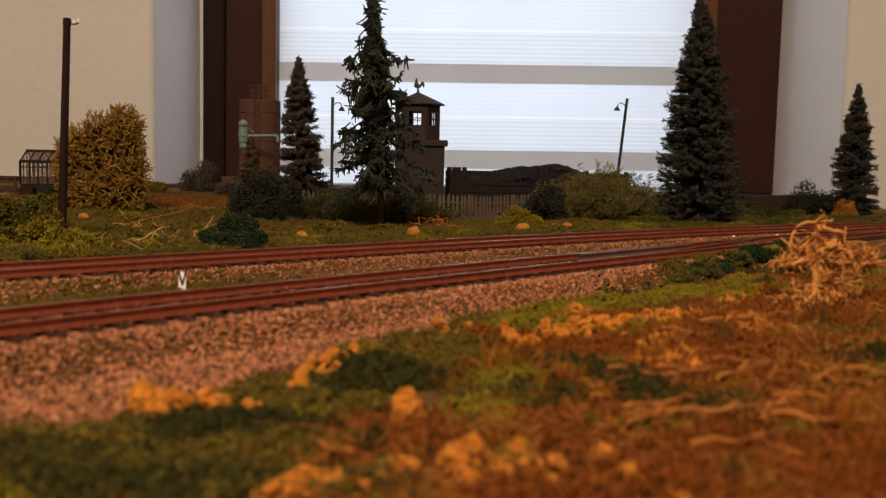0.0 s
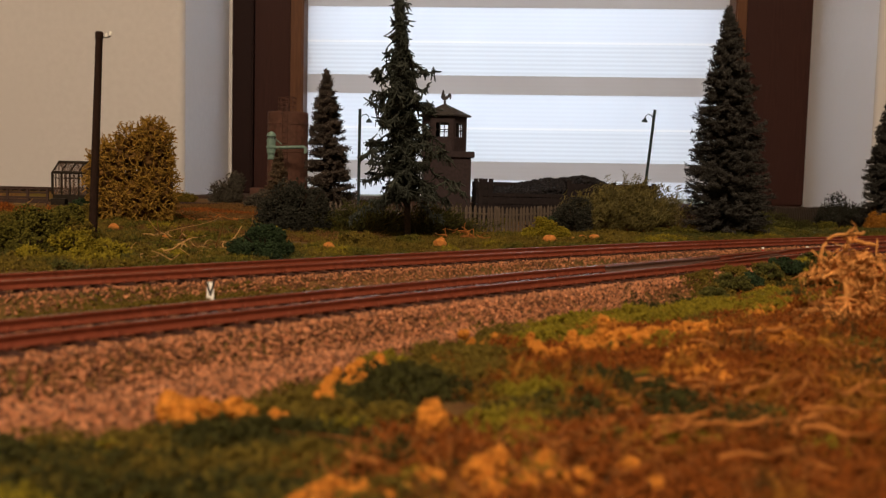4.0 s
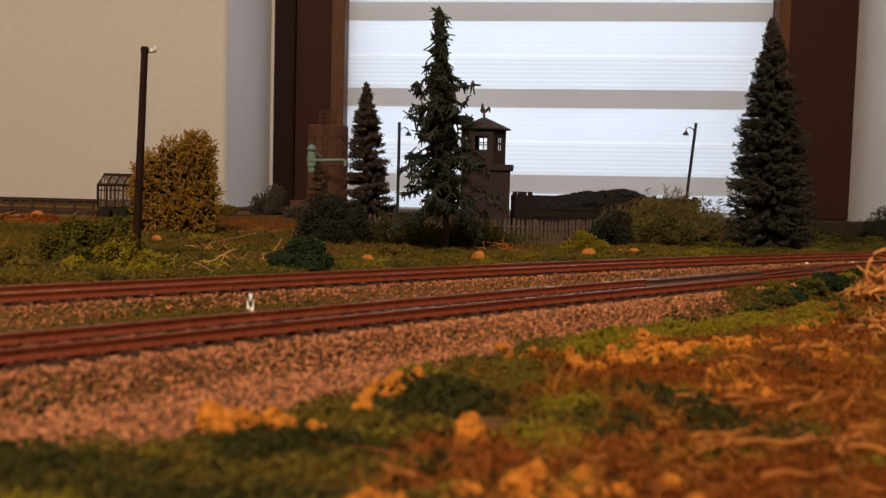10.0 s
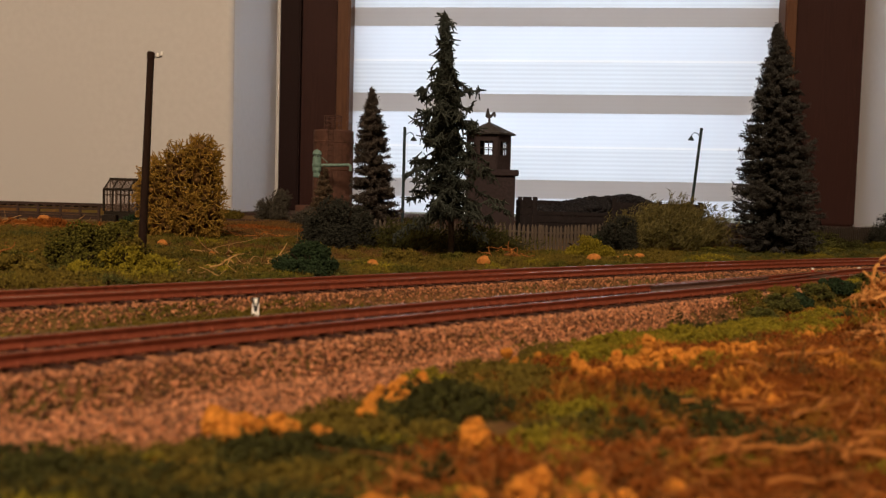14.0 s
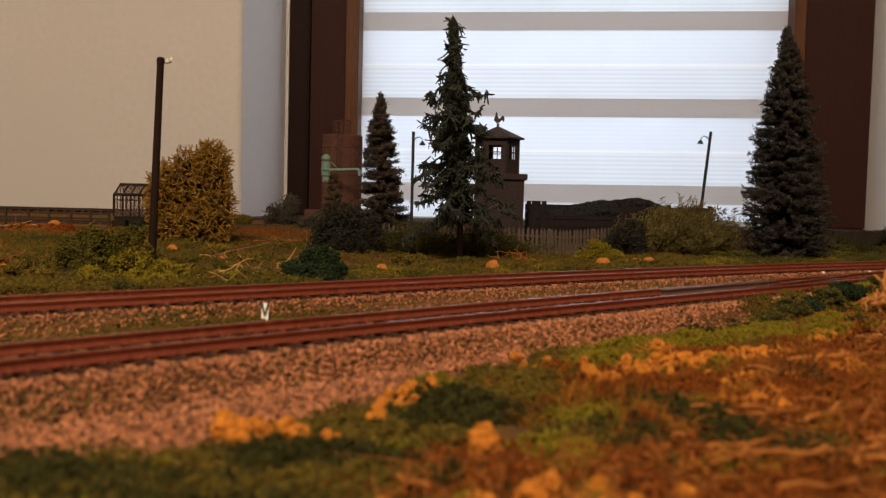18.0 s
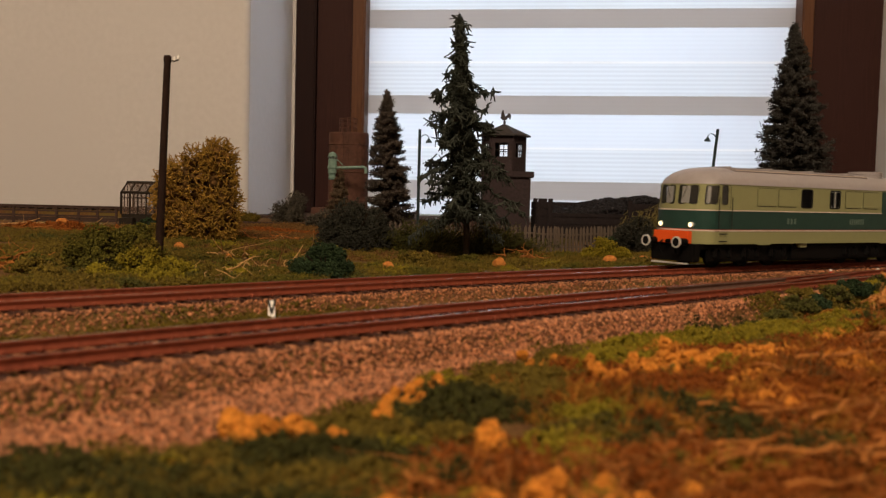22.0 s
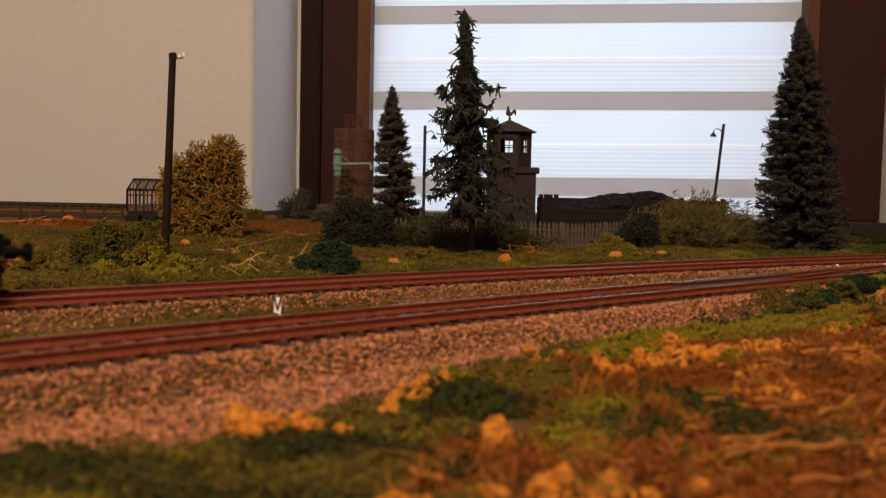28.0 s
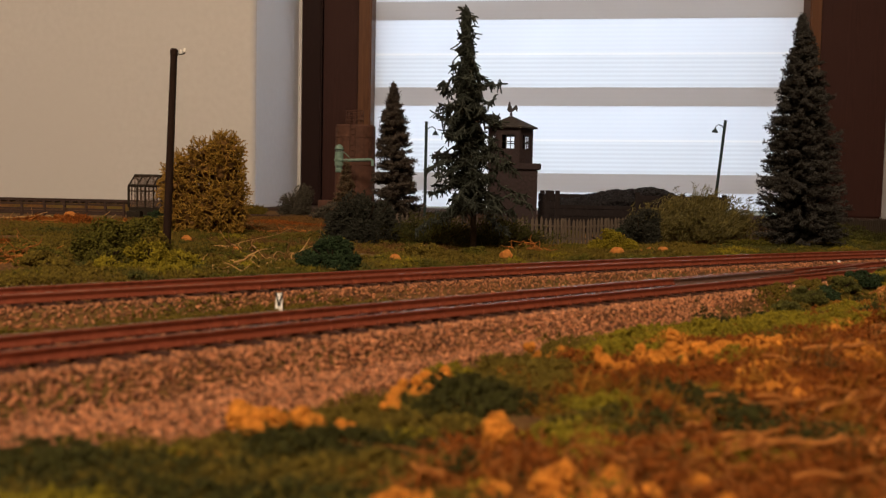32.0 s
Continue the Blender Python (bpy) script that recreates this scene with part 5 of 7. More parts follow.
    bush("far_bush", "olive bush at the edge of the layout", 0.515, 0.800, 0.022, 0.014, 0.024, "olive", 120, n=2500)
    bush("far_bush", "dark bush behind the large spruce", 0.325, 0.76, 0.03, 0.014, 0.016, "dark", 121, n=2500)
    bush("low_bush", "dark green bush at the edge of the meadow", 0.015, 0.478, 0.010, 0.006, 0.006, "green", 122, n=1500, grain=0.0008, foam=True)
    for i, (x, y, r, h, k) in enumerate(((0.292, 0.690, 0.016, 0.010, "dark"), (0.318, 0.715, 0.018, 0.012, "mid"), (0.345, 0.735, 0.018, 0.012, "dark"), (0.372, 0.745, 0.016, 0.010, "green"), (0.455, 0.790, 0.020, 0.014, "dark"), (0.300, 0.665, 0.014, 0.006, "green"), (0.335, 0.690, 0.014, 0.006, "mid"))):
        bush("low_bush", "low dark olive bush before the wooden fence", x, y, r, r * 0.6, h, k, 160 + i, n=2200, grain=0.0009, foam=True)
    for i, (x, y, r, h, k) in enumerate(((0.116, 0.312, 0.0075, 0.0045, "mid"), (0.128, 0.326, 0.0105, 0.0075, "mid"), (0.141, 0.338, 0.0080, 0.0055, "blue"), (0.152, 0.350, 0.0090, 0.0065, "mid"), (0.166, 0.363, 0.0100, 0.0080, "blue"), (0.180, 0.372, 0.0090, 0.0070, "mid"), (0.192, 0.388, 0.0110, 0.0080, "mid"), (0.168, 0.332, 0.0130, 0.0080, "mid"), (0.205, 0.370, 0.0120, 0.0080, "mid"))):
        bush("low_bush", "low dark green foam bush beside the turnout", x, y, r, r * 0.7, h, k, 180 + i, n=3200, grain=0.0006, foam=True)
    bush("low_bush", "olive tuft under the spruce", -0.012, 0.470, 0.014, 0.008, 0.008, "olive", 123, n=2400, grain=0.0008, foam=True)
    bush("low_bush", "olive tuft beside the spruce", 0.048, 0.520, 0.016, 0.008, 0.007, "olive", 124, n=2000, grain=0.0008, foam=True)
    bush("low_bush", "olive green tufts before the large spruce", 0.20, 0.610, 0.022, 0.008, 0.008, "green", 125, n=2400, grain=0.0008, foam=True)
    bush("low_bush", "olive green tufts before the picket fence", 0.15, 0.588, 0.026, 0.008, 0.006, "olive", 126, n=2400, grain=0.0008, foam=True)

# ---- poles, buildings, fences ----
def telegraph_pole():
    t = thing("telegraph_pole", "dark tarred telegraph pole with insulators at its top", "pole", pose(-0.1238, 0.398, -0.005, 0, 2.1, 0))
    part("post", lathe([(0.0019, 0.0), (0.00175, 0.03), (0.0016, 0.065), (0.0015, 0.0905), (0.0017, 0.0907), (0.0017, 0.0930), (0.0012, 0.0936)], 12), POLEWOOD, t, smooth=False)
    part("bracket", arrays("bracket", *tube([(0.001, 0, 0.0915), (0.003, 0, 0.0912), (0.0046, 0, 0.0918), (0.0046, 0, 0.0928)], 0.00028, 6)), BLACKPAINT, t)
    for x, z in ((0.0029, 0.0914), (0.0046, 0.0922)):
        part("insulator", lathe([(0.0003, 0), (0.00062, 0.0002), (0.0005, 0.0007), (0.00058, 0.0009), (0.0004, 0.0016), (0.0001, 0.0019)], 10, pose(x, 0, z)), WHITEPAINT, t)


def lamp_post(x, y, h, tilt, side, label):
    t = thing("street_lamp", label, "street lamp", pose(x, y, float(height(x, y)), 0, tilt, 0), group="yard lamps")
    part("post", lathe([(0.0023, 0), (0.0023, 0.006), (0.0016, 0.0075), (0.00155, h)], 10), LAMPGREEN, t)
    a = [(0.0, 0, h - 0.010), (side * 0.003, 0, h - 0.0062), (side * 0.0065, 0, h - 0.0052), (side * 0.0092, 0, h - 0.0075), (side * 0.0095, 0, h - 0.0095)]
    part("arm", arrays("arm", *tube(a, 0.00055, 6)), LAMPGREEN, t)
    part("shade", lathe([(0.0034, 0), (0.0031, 0.0012), (0.0018, 0.0030), (0.0010, 0.0040), (0.0004, 0.0046)], 12, pose(side * 0.0095, 0, h - 0.0138)), LAMPGREEN, t)


def tower():
    """A square brown base with an eight-sided lookout, a roof and a weather vane."""
    x, y, z = 0.0605, 0.815, 0.0
    t = thing("signal_tower", "dark brown tower with a glazed lookout and a weather vane", "tower", pose(x, y, z))
    b = part("base_block", boxed(-0.025, 0.0162, -0.02, 0.02, -0.004, 0.0490, 0.0006), TOWERWALL, t)
    part("cornice", boxed(-0.0275, 0.0188, -0.0225, 0.0225, 0.0491, 0.0545, 0.0005), TOWERWALL, t)
    cx, R, n = -0.0068, 0.0192, 6
    z0, z1, w0, w1 = 0.0546, 0.0855, 0.0672, 0.0792
    for i in range(n):
        a0 = 2 * math.pi * (i + 0.0) / n + 0.87
        mid = a0 + math.pi / n
        half, ap = R * math.sin(math.pi / n), R * math.cos(math.pi / n)
        m = Matrix.Translation((cx + ap * math.cos(mid), ap * math.sin(mid), 0)) @ pose(0, 0, 0, 0, 0, math.degrees(mid) + 90)
        o = half * 0.58
        for a, b, c, d in ((-half, half, z0, w0), (-half, half, w1, z1), (-half, -o, w0, w1), (o, half, w0, w1)):
            part("wall_panel", boxed(a, b, -0.0006, 0.0006, c, d), TOWERWALL, t, m=m)
        for q in (-0.34, 0.34):
            part("window_bar", boxed(o * q - 0.00035, o * q + 0.00035, -0.0003, 0.0003, w0, w1), TOWERROOF, t, m=m)
        zc = (w0 + w1) / 2
        part("window_bar", boxed(-o, o, -0.0004, 0.0004, zc - 0.00035, zc + 0.00035), TOWERROOF, t, m=m)
        part("corner_post", boxed(-0.0008, 0.0008, -0.0008, 0.0008, z0, z1), TOWERWALL, t, m=pose(cx + R * math.cos(a0), R * math.sin(a0), 0, 0, 0, math.degrees(a0)))
    bm = bmesh.new()
    Rr = 0.0240
    ring = [bm.verts.new((cx + Rr * math.cos(2 * math.pi * i / n + 0.87), Rr * math.sin(2 * math.pi * i / n + 0.87), 0.0852)) for i in range(n)]
    ring2 = [bm.verts.new((w.co.x, w.co.y, 0.0864)) for w in ring]
    top = bm.verts.new((cx, 0, 0.0972))
    for i in range(n):
        j = (i + 1) % n
        bm.faces.new((ring[i], ring[j], ring2[j], ring2[i]))
        bm.faces.new((ring2[i], ring2[j], top))
    bm.faces.new(ring[::-1])
    part("roof", bm, TOWERROOF, t)
    v = part("vane_rod", lathe([(0.0010, 0), (0.0012, 0.002), (0.0005, 0.003), (0.00035, 0.0085)], 8, pose(cx, 0, 0.0968)), TOWERROOF, t)
    bm = bmesh.new()
    cock = [(-0.0038, 0.0052), (-0.0030, 0.0088), (-0.0022, 0.0118), (-0.0016, 0.0128), (-0.0008, 0.0112), (-0.0004, 0.0082), (0.0008, 0.0066), (0.0022, 0.0078), (0.0036, 0.0096), (0.0050, 0.0090), (0.0058, 0.0066), (0.0050, 0.0036), (0.0036, 0.0058), (0.0016, 0.0036), (-0.0004, 0.0030), (-0.0020, 0.0034)]
    f0 = [bm.verts.new((cx + a, -0.0004, 0.0968 + b)) for a, b in cock]
    f1 = [bm.verts.new((cx + a, 0.0004, 0.0968 + b)) for a, b in cock]
    bm.faces.new(f0), bm.faces.new(f1[::-1])
    for i in range(len(cock)):
        j = (i + 1) % len(cock)
        bm.faces.new((f0[i], f1[i], f1[j], f0[j]))
    part("vane", bm, TOWERROOF, t)


def coal_bunker():
    t = thing("coal_bunker", "long dark timber coal bunker filled with coal", "bunker", pose(0.1580, 0.795, 0.0))
    L, Wd, h = 0.0775, 0.020, 0.0300
    low0, low1 = -0.0660, 0.0015        # the stretch where the front is only half as high
    for k in range(5):
        z = -0.003 + k * 0.0064
        part("board", boxed(-L, L, Wd - 0.0007, Wd + 0.0007, z, z + 0.0060, 0.0002), COALWOOD, t)
        for x0, x1 in (((-L, low0), (low0 + 0.0001, low1 - 0.0001), (low1, L)) if k < 4 else ((-L, low0), (low1, L))):
            part("board", boxed(x0, x1, -Wd - 0.0007, -Wd + 0.0007, z, z + (0.0032 if k == 3 and x0 > low0 and x1 < low1 else 0.0060), 0.0002), COALWOOD, t)
        for x in (-L, L):
            part("board", boxed(x - 0.0007, x + 0.0007, -Wd, Wd, z, z + 0.0060, 0.0002), COALWOOD, t)
    for x in (-L + 0.003, low0, low1, 0.040, L - 0.002):
        for y in (-Wd - 0.0016, Wd + 0.0016):
            part("post", boxed(x - 0.0020, x + 0.0020, y - 0.0009, y + 0.0009, -0.003, h + (0.0014 if x < 0.03 else 0.0004), 0.0002), COALWOOD, t)
    gen = np.random.default_rng(131)
    n = 12000
    x, y = gen.uniform(-L + 0.001, L - 0.001, n), gen.uniform(-Wd + 0.001, Wd - 0.001, n)
    top = np.interp(x, [-0.08, -0.045, -0.03, -0.012, 0.004, 0.020, 0.030, 0.045, 0.08], [0.026, 0.0265, 0.031, 0.0345, 0.0345, 0.0370, 0.0345, 0.028, 0.026])
    z = top - np.where((x > low0) & (x < low1), 0.009, 0.004) * (0.5 - 0.5 * y / Wd) - 0.002 * np.abs(y) / Wd + 0.0008 * wave(x, y, 500) - gen.uniform(0, 1, n) ** 2 * 0.008
    part("coal_bed", boxed(-L + 0.0008, L - 0.0008, -Wd + 0.0008, Wd - 0.0008, -0.002, 0.0150), COAL, t)
    tagged(part("coal", arrays("coal", *crumbs(np.column_stack([x, y, z]), gen.uniform(0.0007, 0.0016, n), gen, ROCK, ROCK_F, 0.4)), COAL, t), kind="stuff")


def tank():
    x, y = -0.0937, 0.905
    t = thing("storage_tank", "rusty brown upright steel tank with a railing", "tank", pose(x, y, 0.0))
    part("shell", lathe([(0.0196, -0.003), (0.0197, 0.03), (0.0197, 0.0900), (0.0190, 0.0915), (0.002, 0.0925)], 40), RUSTTANK, t, smooth=False)
    for z in (0.024, 0.052, 0.079):
        part("hoop", lathe([(0.0199, 0), (0.0202, 0.0003), (0.0202, 0.0011), (0.0199, 0.0014)], 40, pose(0, 0, z)), RUSTTANK, t)
    k = 17
    for z in (0.0965, 0.1010, 0.1055):
        ring = [(0.0085 * math.cos(2 * math.pi * i / k) - 0.001, 0.0085 * math.sin(2 * math.pi * i / k), z + (0.0006 * math.sin(i))) for i in range(k + 1)]
        part("railing", arrays("railing", *tube(ring, 0.0004, 5)), RUSTTANK, t)
    for i in range(8):
        a = 2 * math.pi * i / 8
        part("railing_post", arrays("railing_post", *tube([(0.0085 * math.cos(a) - 0.001, 0.0085 * math.sin(a), 0.0915), (0.0085 * math.cos(a) - 0.001, 0.0085 * math.sin(a), 0.1060)], 0.0004, 5)), RUSTTANK, t)
    for q in (-0.0025, 0.0025):
        part("ladder_rail", arrays("ladder_rail", *tube([(q - 0.001, -0.0205, 0.0), (q - 0.001, -0.0208, 0.05), (q - 0.001, -0.0205, 0.098)], 0.00035, 5)), RUSTTANK, t)
    for i in range(18):
        part("rung", arrays("rung", *tube([(-0.0035, -0.0207, 0.004 + i * 0.0052), (0.0015, -0.0207, 0.004 + i * 0.0052)], 0.00028, 4)), RUSTTANK, t)


def water_crane():
    t = thing("water_crane", "mint green water crane with a horizontal spout", "water crane", pose(-0.1045, 0.862, 0.0))
    part("column", lathe([(0.0042, -0.002), (0.0042, 0.004), (0.0030, 0.006), (0.0028, 0.0440)], 16), RUSTTANK, t, "brown lower column")
    part("head", lathe([(0.0030, 0.0442), (0.0036, 0.0450), (0.0036, 0.0475), (0.0030, 0.0480), (0.0034, 0.0500), (0.0041, 0.0505), (0.0041, 0.0630), (0.0038, 0.0632), (0.0038, 0.0655), (0.0046, 0.0660), (0.0034, 0.0690), (0.0012, 0.0704), (0.0003, 0.0708)], 16), MINT, t, "mint green head")
    part("collar", lathe([(0.0042, 0), (0.0047, 0.0006), (0.0047, 0.0020), (0.0042, 0.0026)], 16, pose(0, 0, 0.0545)), MINT, t)
    for i in range(10):
        part("slot", boxed(0.0036, 0.0039, -0.0006, 0.0006, 0.0636, 0.0652), BLACKPAINT, t, m=pose(0, 0, 0, 0, 0, 36 * i))
    part("base_box", boxed(-0.0185, -0.0032, -0.0080, 0.0060, -0.004, 0.0180, 0.0006), RUSTTANK, t, "dull brown base box")
    part("spout", arrays("spout", *tube([(0.001, 0, 0.0555), (0.012, 0, 0.0560), (0.030, 0, 0.0568), (0.0315, 0, 0.0560), (0.0318, 0, 0.051)], 0.0015, 8)), MINT, t)
    part("stay", arrays("stay", *tube([(0.002, 0, 0.0655), (0.010, 0, 0.0585)], 0.0004, 5)), MINT, t)


def greenhouse():
    """A dark framed glasshouse on a low wall, with a saddle roof."""
    t = thing("greenhouse", "small dark framed greenhouse with dusty glass panes", "greenhouse", pose(-0.2437, 0.765, -0.0008))
    w, d, h0, h1, h2 = 0.0205, 0.015, 0.0110, 0.0288, 0.0372
    part("base_wall", boxed(-w, w, -d, d, -0.003, h0, 0.0004), GLASSHOUSE, t)
    part("doorstep", boxed(-w + 0.001, -w + 0.012, -d - 0.008, -d - 0.0002, -0.003, 0.0080, 0.0004), GLASSHOUSE, t)

    def bar(name, p, q, r=0.00055):
        part(name, arrays(name, *tubes([[p, q]], [[r, r]], 4)), GLASSHOUSE, t)
    n = 6
    for i in range(n + 1):
        x = -w + 2 * w * i / n
        for y in (-d, d):
            bar("glazing_bar", (x, y, h0), (x, y, h1), 0.00105 if i in (0, n) else 0.0007)
            bar("rafter", (x, y, h1), (x, 0, h2), 0.0008)
    for y in (-d, d):
        bar("eave_bar", (-w - 0.0005, y, h1), (w + 0.0005, y, h1), 0.0011)
        bar("transom", (-w, y, h1 - 0.0045), (w, y, h1 - 0.0045), 0.00045)
    bar("ridge", (-w - 0.0005, 0, h2), (w + 0.0005, 0, h2), 0.0012)
    for x in (-w, w):
        for q in (-0.5, 0.0, 0.5):
            bar("glazing_bar", (x, d * q, h0), (x, d * q, h2 - (h2 - h1) * abs(q)), 0.0005)
        bar("transom", (x, -d, h1), (x, d, h1), 0.0006)
    for i in range(n):
        x0, x1 = -w + 2 * w * i / n + 0.0006, -w + 2 * w * (i + 1) / n - 0.0006
        for y in (-d, d):
            part("pane", boxed(x0, x1, y - 0.0001, y + 0.0001, h0 + 0.0003, h1 - 0.0006), PANE, t)
            bm = bmesh.new()
            s = 1 if y > 0 else -1
            vs = [bm.verts.new(c) for c in ((x0, y, h1 + 0.0003), (x1, y, h1 + 0.0003), (x1, s * 0.0004, h2 - 0.0003), (x0, s * 0.0004, h2 - 0.0003))]
            bm.faces.new(vs)
            part("roof_pane", bm, ROOFGLASS, t)
    for k in range(7):
        bush_x = -w + 0.005 + k * 0.005
        part("potted_plant", arrays("potted_plant", *crumbs(np.column_stack([rng.normal(bush_x, 0.001, 30), rng.normal(0.003, 0.003, 30), rng.uniform(h0, h0 + 0.006, 30)]), 0.0009, rng)), FOAM["grey"], t)


def rail_fence():
    """A dark post-and-rail fence far at the meadow's end."""
    t = thing("rail_fence", "dark brown wooden post and rail fence", "fence")
    xs = [-0.46, -0.438, -0.418, -0.398, -0.378, -0.358, -0.3386, -0.3208, -0.3044, -0.2875, -0.2719, -0.2576]
    for i, x in enumerate(xs):
        part("post", boxed(-0.0009, 0.0009, -0.0009, 0.0009, -0.003, 0.0142 + 0.0008 * (i % 3), 0.0002), BROWNTIMBER, t, m=pose(x, 0.720, 0.0, 0, random.uniform(-2, 2), 0))
    for z in (0.0048, 0.0085, 0.0122):
        part("rail", boxed(-0.47, -0.2565, 0.7190, 0.7198, z - 0.0007, z + 0.0007, 0.0002), BROWNTIMBER, t)


def picket_fence(points, label, wood=None):
    wood = wood or TIMBER
    t = thing("picket_fence", label, "fence", group="garden fences")
    pts = np.array(points)
    seg = np.concatenate([[0], np.cumsum(np.hypot(*np.diff(pts, axis=0).T))])
    n = int(seg[-1] / 0.0031)
    me = None
    for i in range(n + 1):
        s = i * 0.0031
        x, y = np.interp(s, seg, pts[:, 0]), np.interp(s, seg, pts[:, 1])
        x2, y2 = np.interp(s + 0.001, seg, pts[:, 0]), np.interp(s + 0.001, seg, pts[:, 1])
        an = math.degrees(math.atan2(y2 - y, x2 - x)) if s + 0.001 < seg[-1] else an
        m = pose(x, y, float(height(x, y)) + random.uniform(-0.0004, 0.0004), 0, random.uniform(-1.5, 1.5), an)
        if me is None:
            bm = boxed(-0.0009, 0.0009, -0.0004, 0.0004, -0.002, 0.0165)
            bmesh.ops.create_cone(bm, segments=4, radius1=0.0011, radius2=0.0001, depth=0.0018, matrix=Matrix.Translation((0, 0, 0.0174)) @ Matrix.Diagonal((0.9, 0.5, 1, 1)) @ pose(0, 0, 0, 0, 0, 45))
            me = part("picket", bm, wood, t, m=m).data
        else:
            ob = new("picket", me)
            ob.parent, ob.matrix_basis = t, m
    for h in (0.0045, 0.0125):
        p3 = [(x, y + 0.0009, float(height(x, y)) + h) for x, y in zip(np.interp(np.linspace(0, seg[-1], 30), seg, pts[:, 0]), np.interp(np.linspace(0, seg[-1], 30), seg, pts[:, 1]))]
        part("cross_rail", arrays("cross_rail", *tube(p3, 0.0007, 4)), wood, t)
    for k in np.linspace(0, seg[-1], max(3, int(seg[-1] / 0.03))):
        x, y = np.interp(k, seg, pts[:, 0]), np.interp(k, seg, pts[:, 1])
        part("fence_post", boxed(-0.0011, 0.0011, -0.0011, 0.0011, -0.003, 0.0178, 0.0002), wood, t, m=pose(x, y + 0.002, float(height(x, y))))


def marker_post():
    """The white fouling-point board with its black strokes."""
    x, y = -0.0490, 0.2640
    t = thing("marker_post", "small white marker post with a black V stroke", "marker", pose(x, y, float(height(x, y)) - 0.0003, -14, 0.6, 12))
    part("post", boxed(-0.0010, 0.0010, -0.0005, 0.0005, 0.0, 0.0066, 0.0001), WHITEPAINT, t)
    for s in (-1, 1):
        part("black_stroke", boxed(-0.00030, 0.00030, -0.00062, -0.00052, -0.0020, 0.0020), BLACKPAINT, t, m=pose(s * 0.00048, 0, 0.0046, 0, s * 14, 0))
    part("cap", boxed(-0.0012, 0.0012, -0.00055, 0.00055, 0.0066, 0.00685, 0.0001), BLACKPAINT, t)


def small_markers():
    for x, y, top in ((0.2000, 0.4650, 0.0040), (0.2250, 0.4670, 0.0045)):
        t = thing("track_marker", "tiny red and white marker post beside the track", "marker", pose(x, y, float(height(x, y))), group="track markers")
        part("post", boxed(-0.0005, 0.0005, -0.0005, 0.0005, -0.0005, 0.0022, 0.0001), REDPAINT, t)
        part("white_band", boxed(-0.0006, 0.0006, -0.0006, 0.0006, 0.0022, 0.0033, 0.0001), WHITEPAINT, t)


def back_lines():
    """A raised siding along the wall and a low rusty track before it."""
    bm = bmesh.new()
    prof = [(-0.030, -0.004), (-0.018, 0.0075), (0.018, 0.0075), (0.030, -0.004)]
    a = [bm.verts.new((-1.25, 0.98 + p, q)) for p, q in prof]
    b = [bm.verts.new((-0.30, 0.98 + p, q)) for p, q in prof]
    for i in range(3):
        bm.faces.new((a[i], b[i], b[i + 1], a[i + 1]))
    bm.faces.new(b)
    tagged(part("embankment", bm, SOIL, None, "low brown embankment along the wall"), kind="structure", category="embankment")
    for y, z, x0, x1, lab in ((0.98, 0.0118, -1.2, -0.31, "dull brown siding on the low embankment by the wall"), (0.852, 0.0030, -0.60, 0.40, "rusty siding through the brown litter far back")):
        line = Line(lambda q, y=y: 0 * q + y, x0, x1)
        t = thing("siding_track", lab, "track", pose(0, 0, z))
        for off in (-0.0087, 0.0087):
            ob = part("rail", rail_mesh(line, off, line.s[0] + 0.003, line.s[-1] - 0.003), RAIL, t)
            for k in range(len(ob.data.materials)):
                ob.data.materials[k] = BROWNTIMBER
        me = None
        for s in np.arange(line.s[0] + 0.01, line.s[-1] - 0.005, 0.0095):
            p = line.at(s)
            if me is None:
                me = part("sleeper", boxed(-0.0018, 0.0018, -0.0152, 0.0152, -0.0052, -0.0026), BROWNTIMBER, t, m=pose(p[0], p[1], 0)).data
            else:
                ob = new("sleeper", me)
                ob.parent, ob.matrix_basis = t, pose(p[0], p[1], 0)

# ---- the locomotive ----
CREAM = material("olive_cream_paint", (0.262, 0.264, 0.122), (0.248, 0.249, 0.114), 0.38, scale=300, bump=0.03, dist=0.0001, spec=0.4, stain_scale=40)
GREEN = material("dark_green_paint", (0.0150, 0.050, 0.040), (0.0128, 0.043, 0.034), 0.36, scale=300, bump=0.03, dist=0.0001, spec=0.4, stain_scale=40)
ROOF = material("silver_grey_roof_paint", (0.315, 0.285, 0.285), (0.288, 0.258, 0.257), 0.45, scale=300, bump=0.04, dist=0.0001, spec=0.45, stain_scale=40)
STRIPE = plain("pale_pinkish_stripe", (0.62, 0.52, 0.46), 0.4)
REDLINE = plain("red_hairline", (0.30, 0.07, 0.05), 0.4)
BUFFERRED = material("orange_red_paint", (0.74, 0.10, 0.018), (0.70, 0.09, 0.016), 0.4, scale=300, bump=0.03, dist=0.0001)
UNDER = material("sooty_black_metal", (0.0045, 0.004, 0.004), (0.003, 0.0028, 0.0028), 0.6, scale=300, bump=0.2, spec=0.12)
STEEL = plain("bright_buffer_rim", (0.66, 0.64, 0.60), 0.35, 0.3)
WINDOW = glass("cab_glass", (0.012, 0.014, 0.016), 0.10)
WINDOW.node_tree.nodes["Principled BSDF"].inputs["Roughness"].default_value = 0.03
CABGLASS = glass("clear_cab_glass", (0.10, 0.10, 0.09), 0.14)
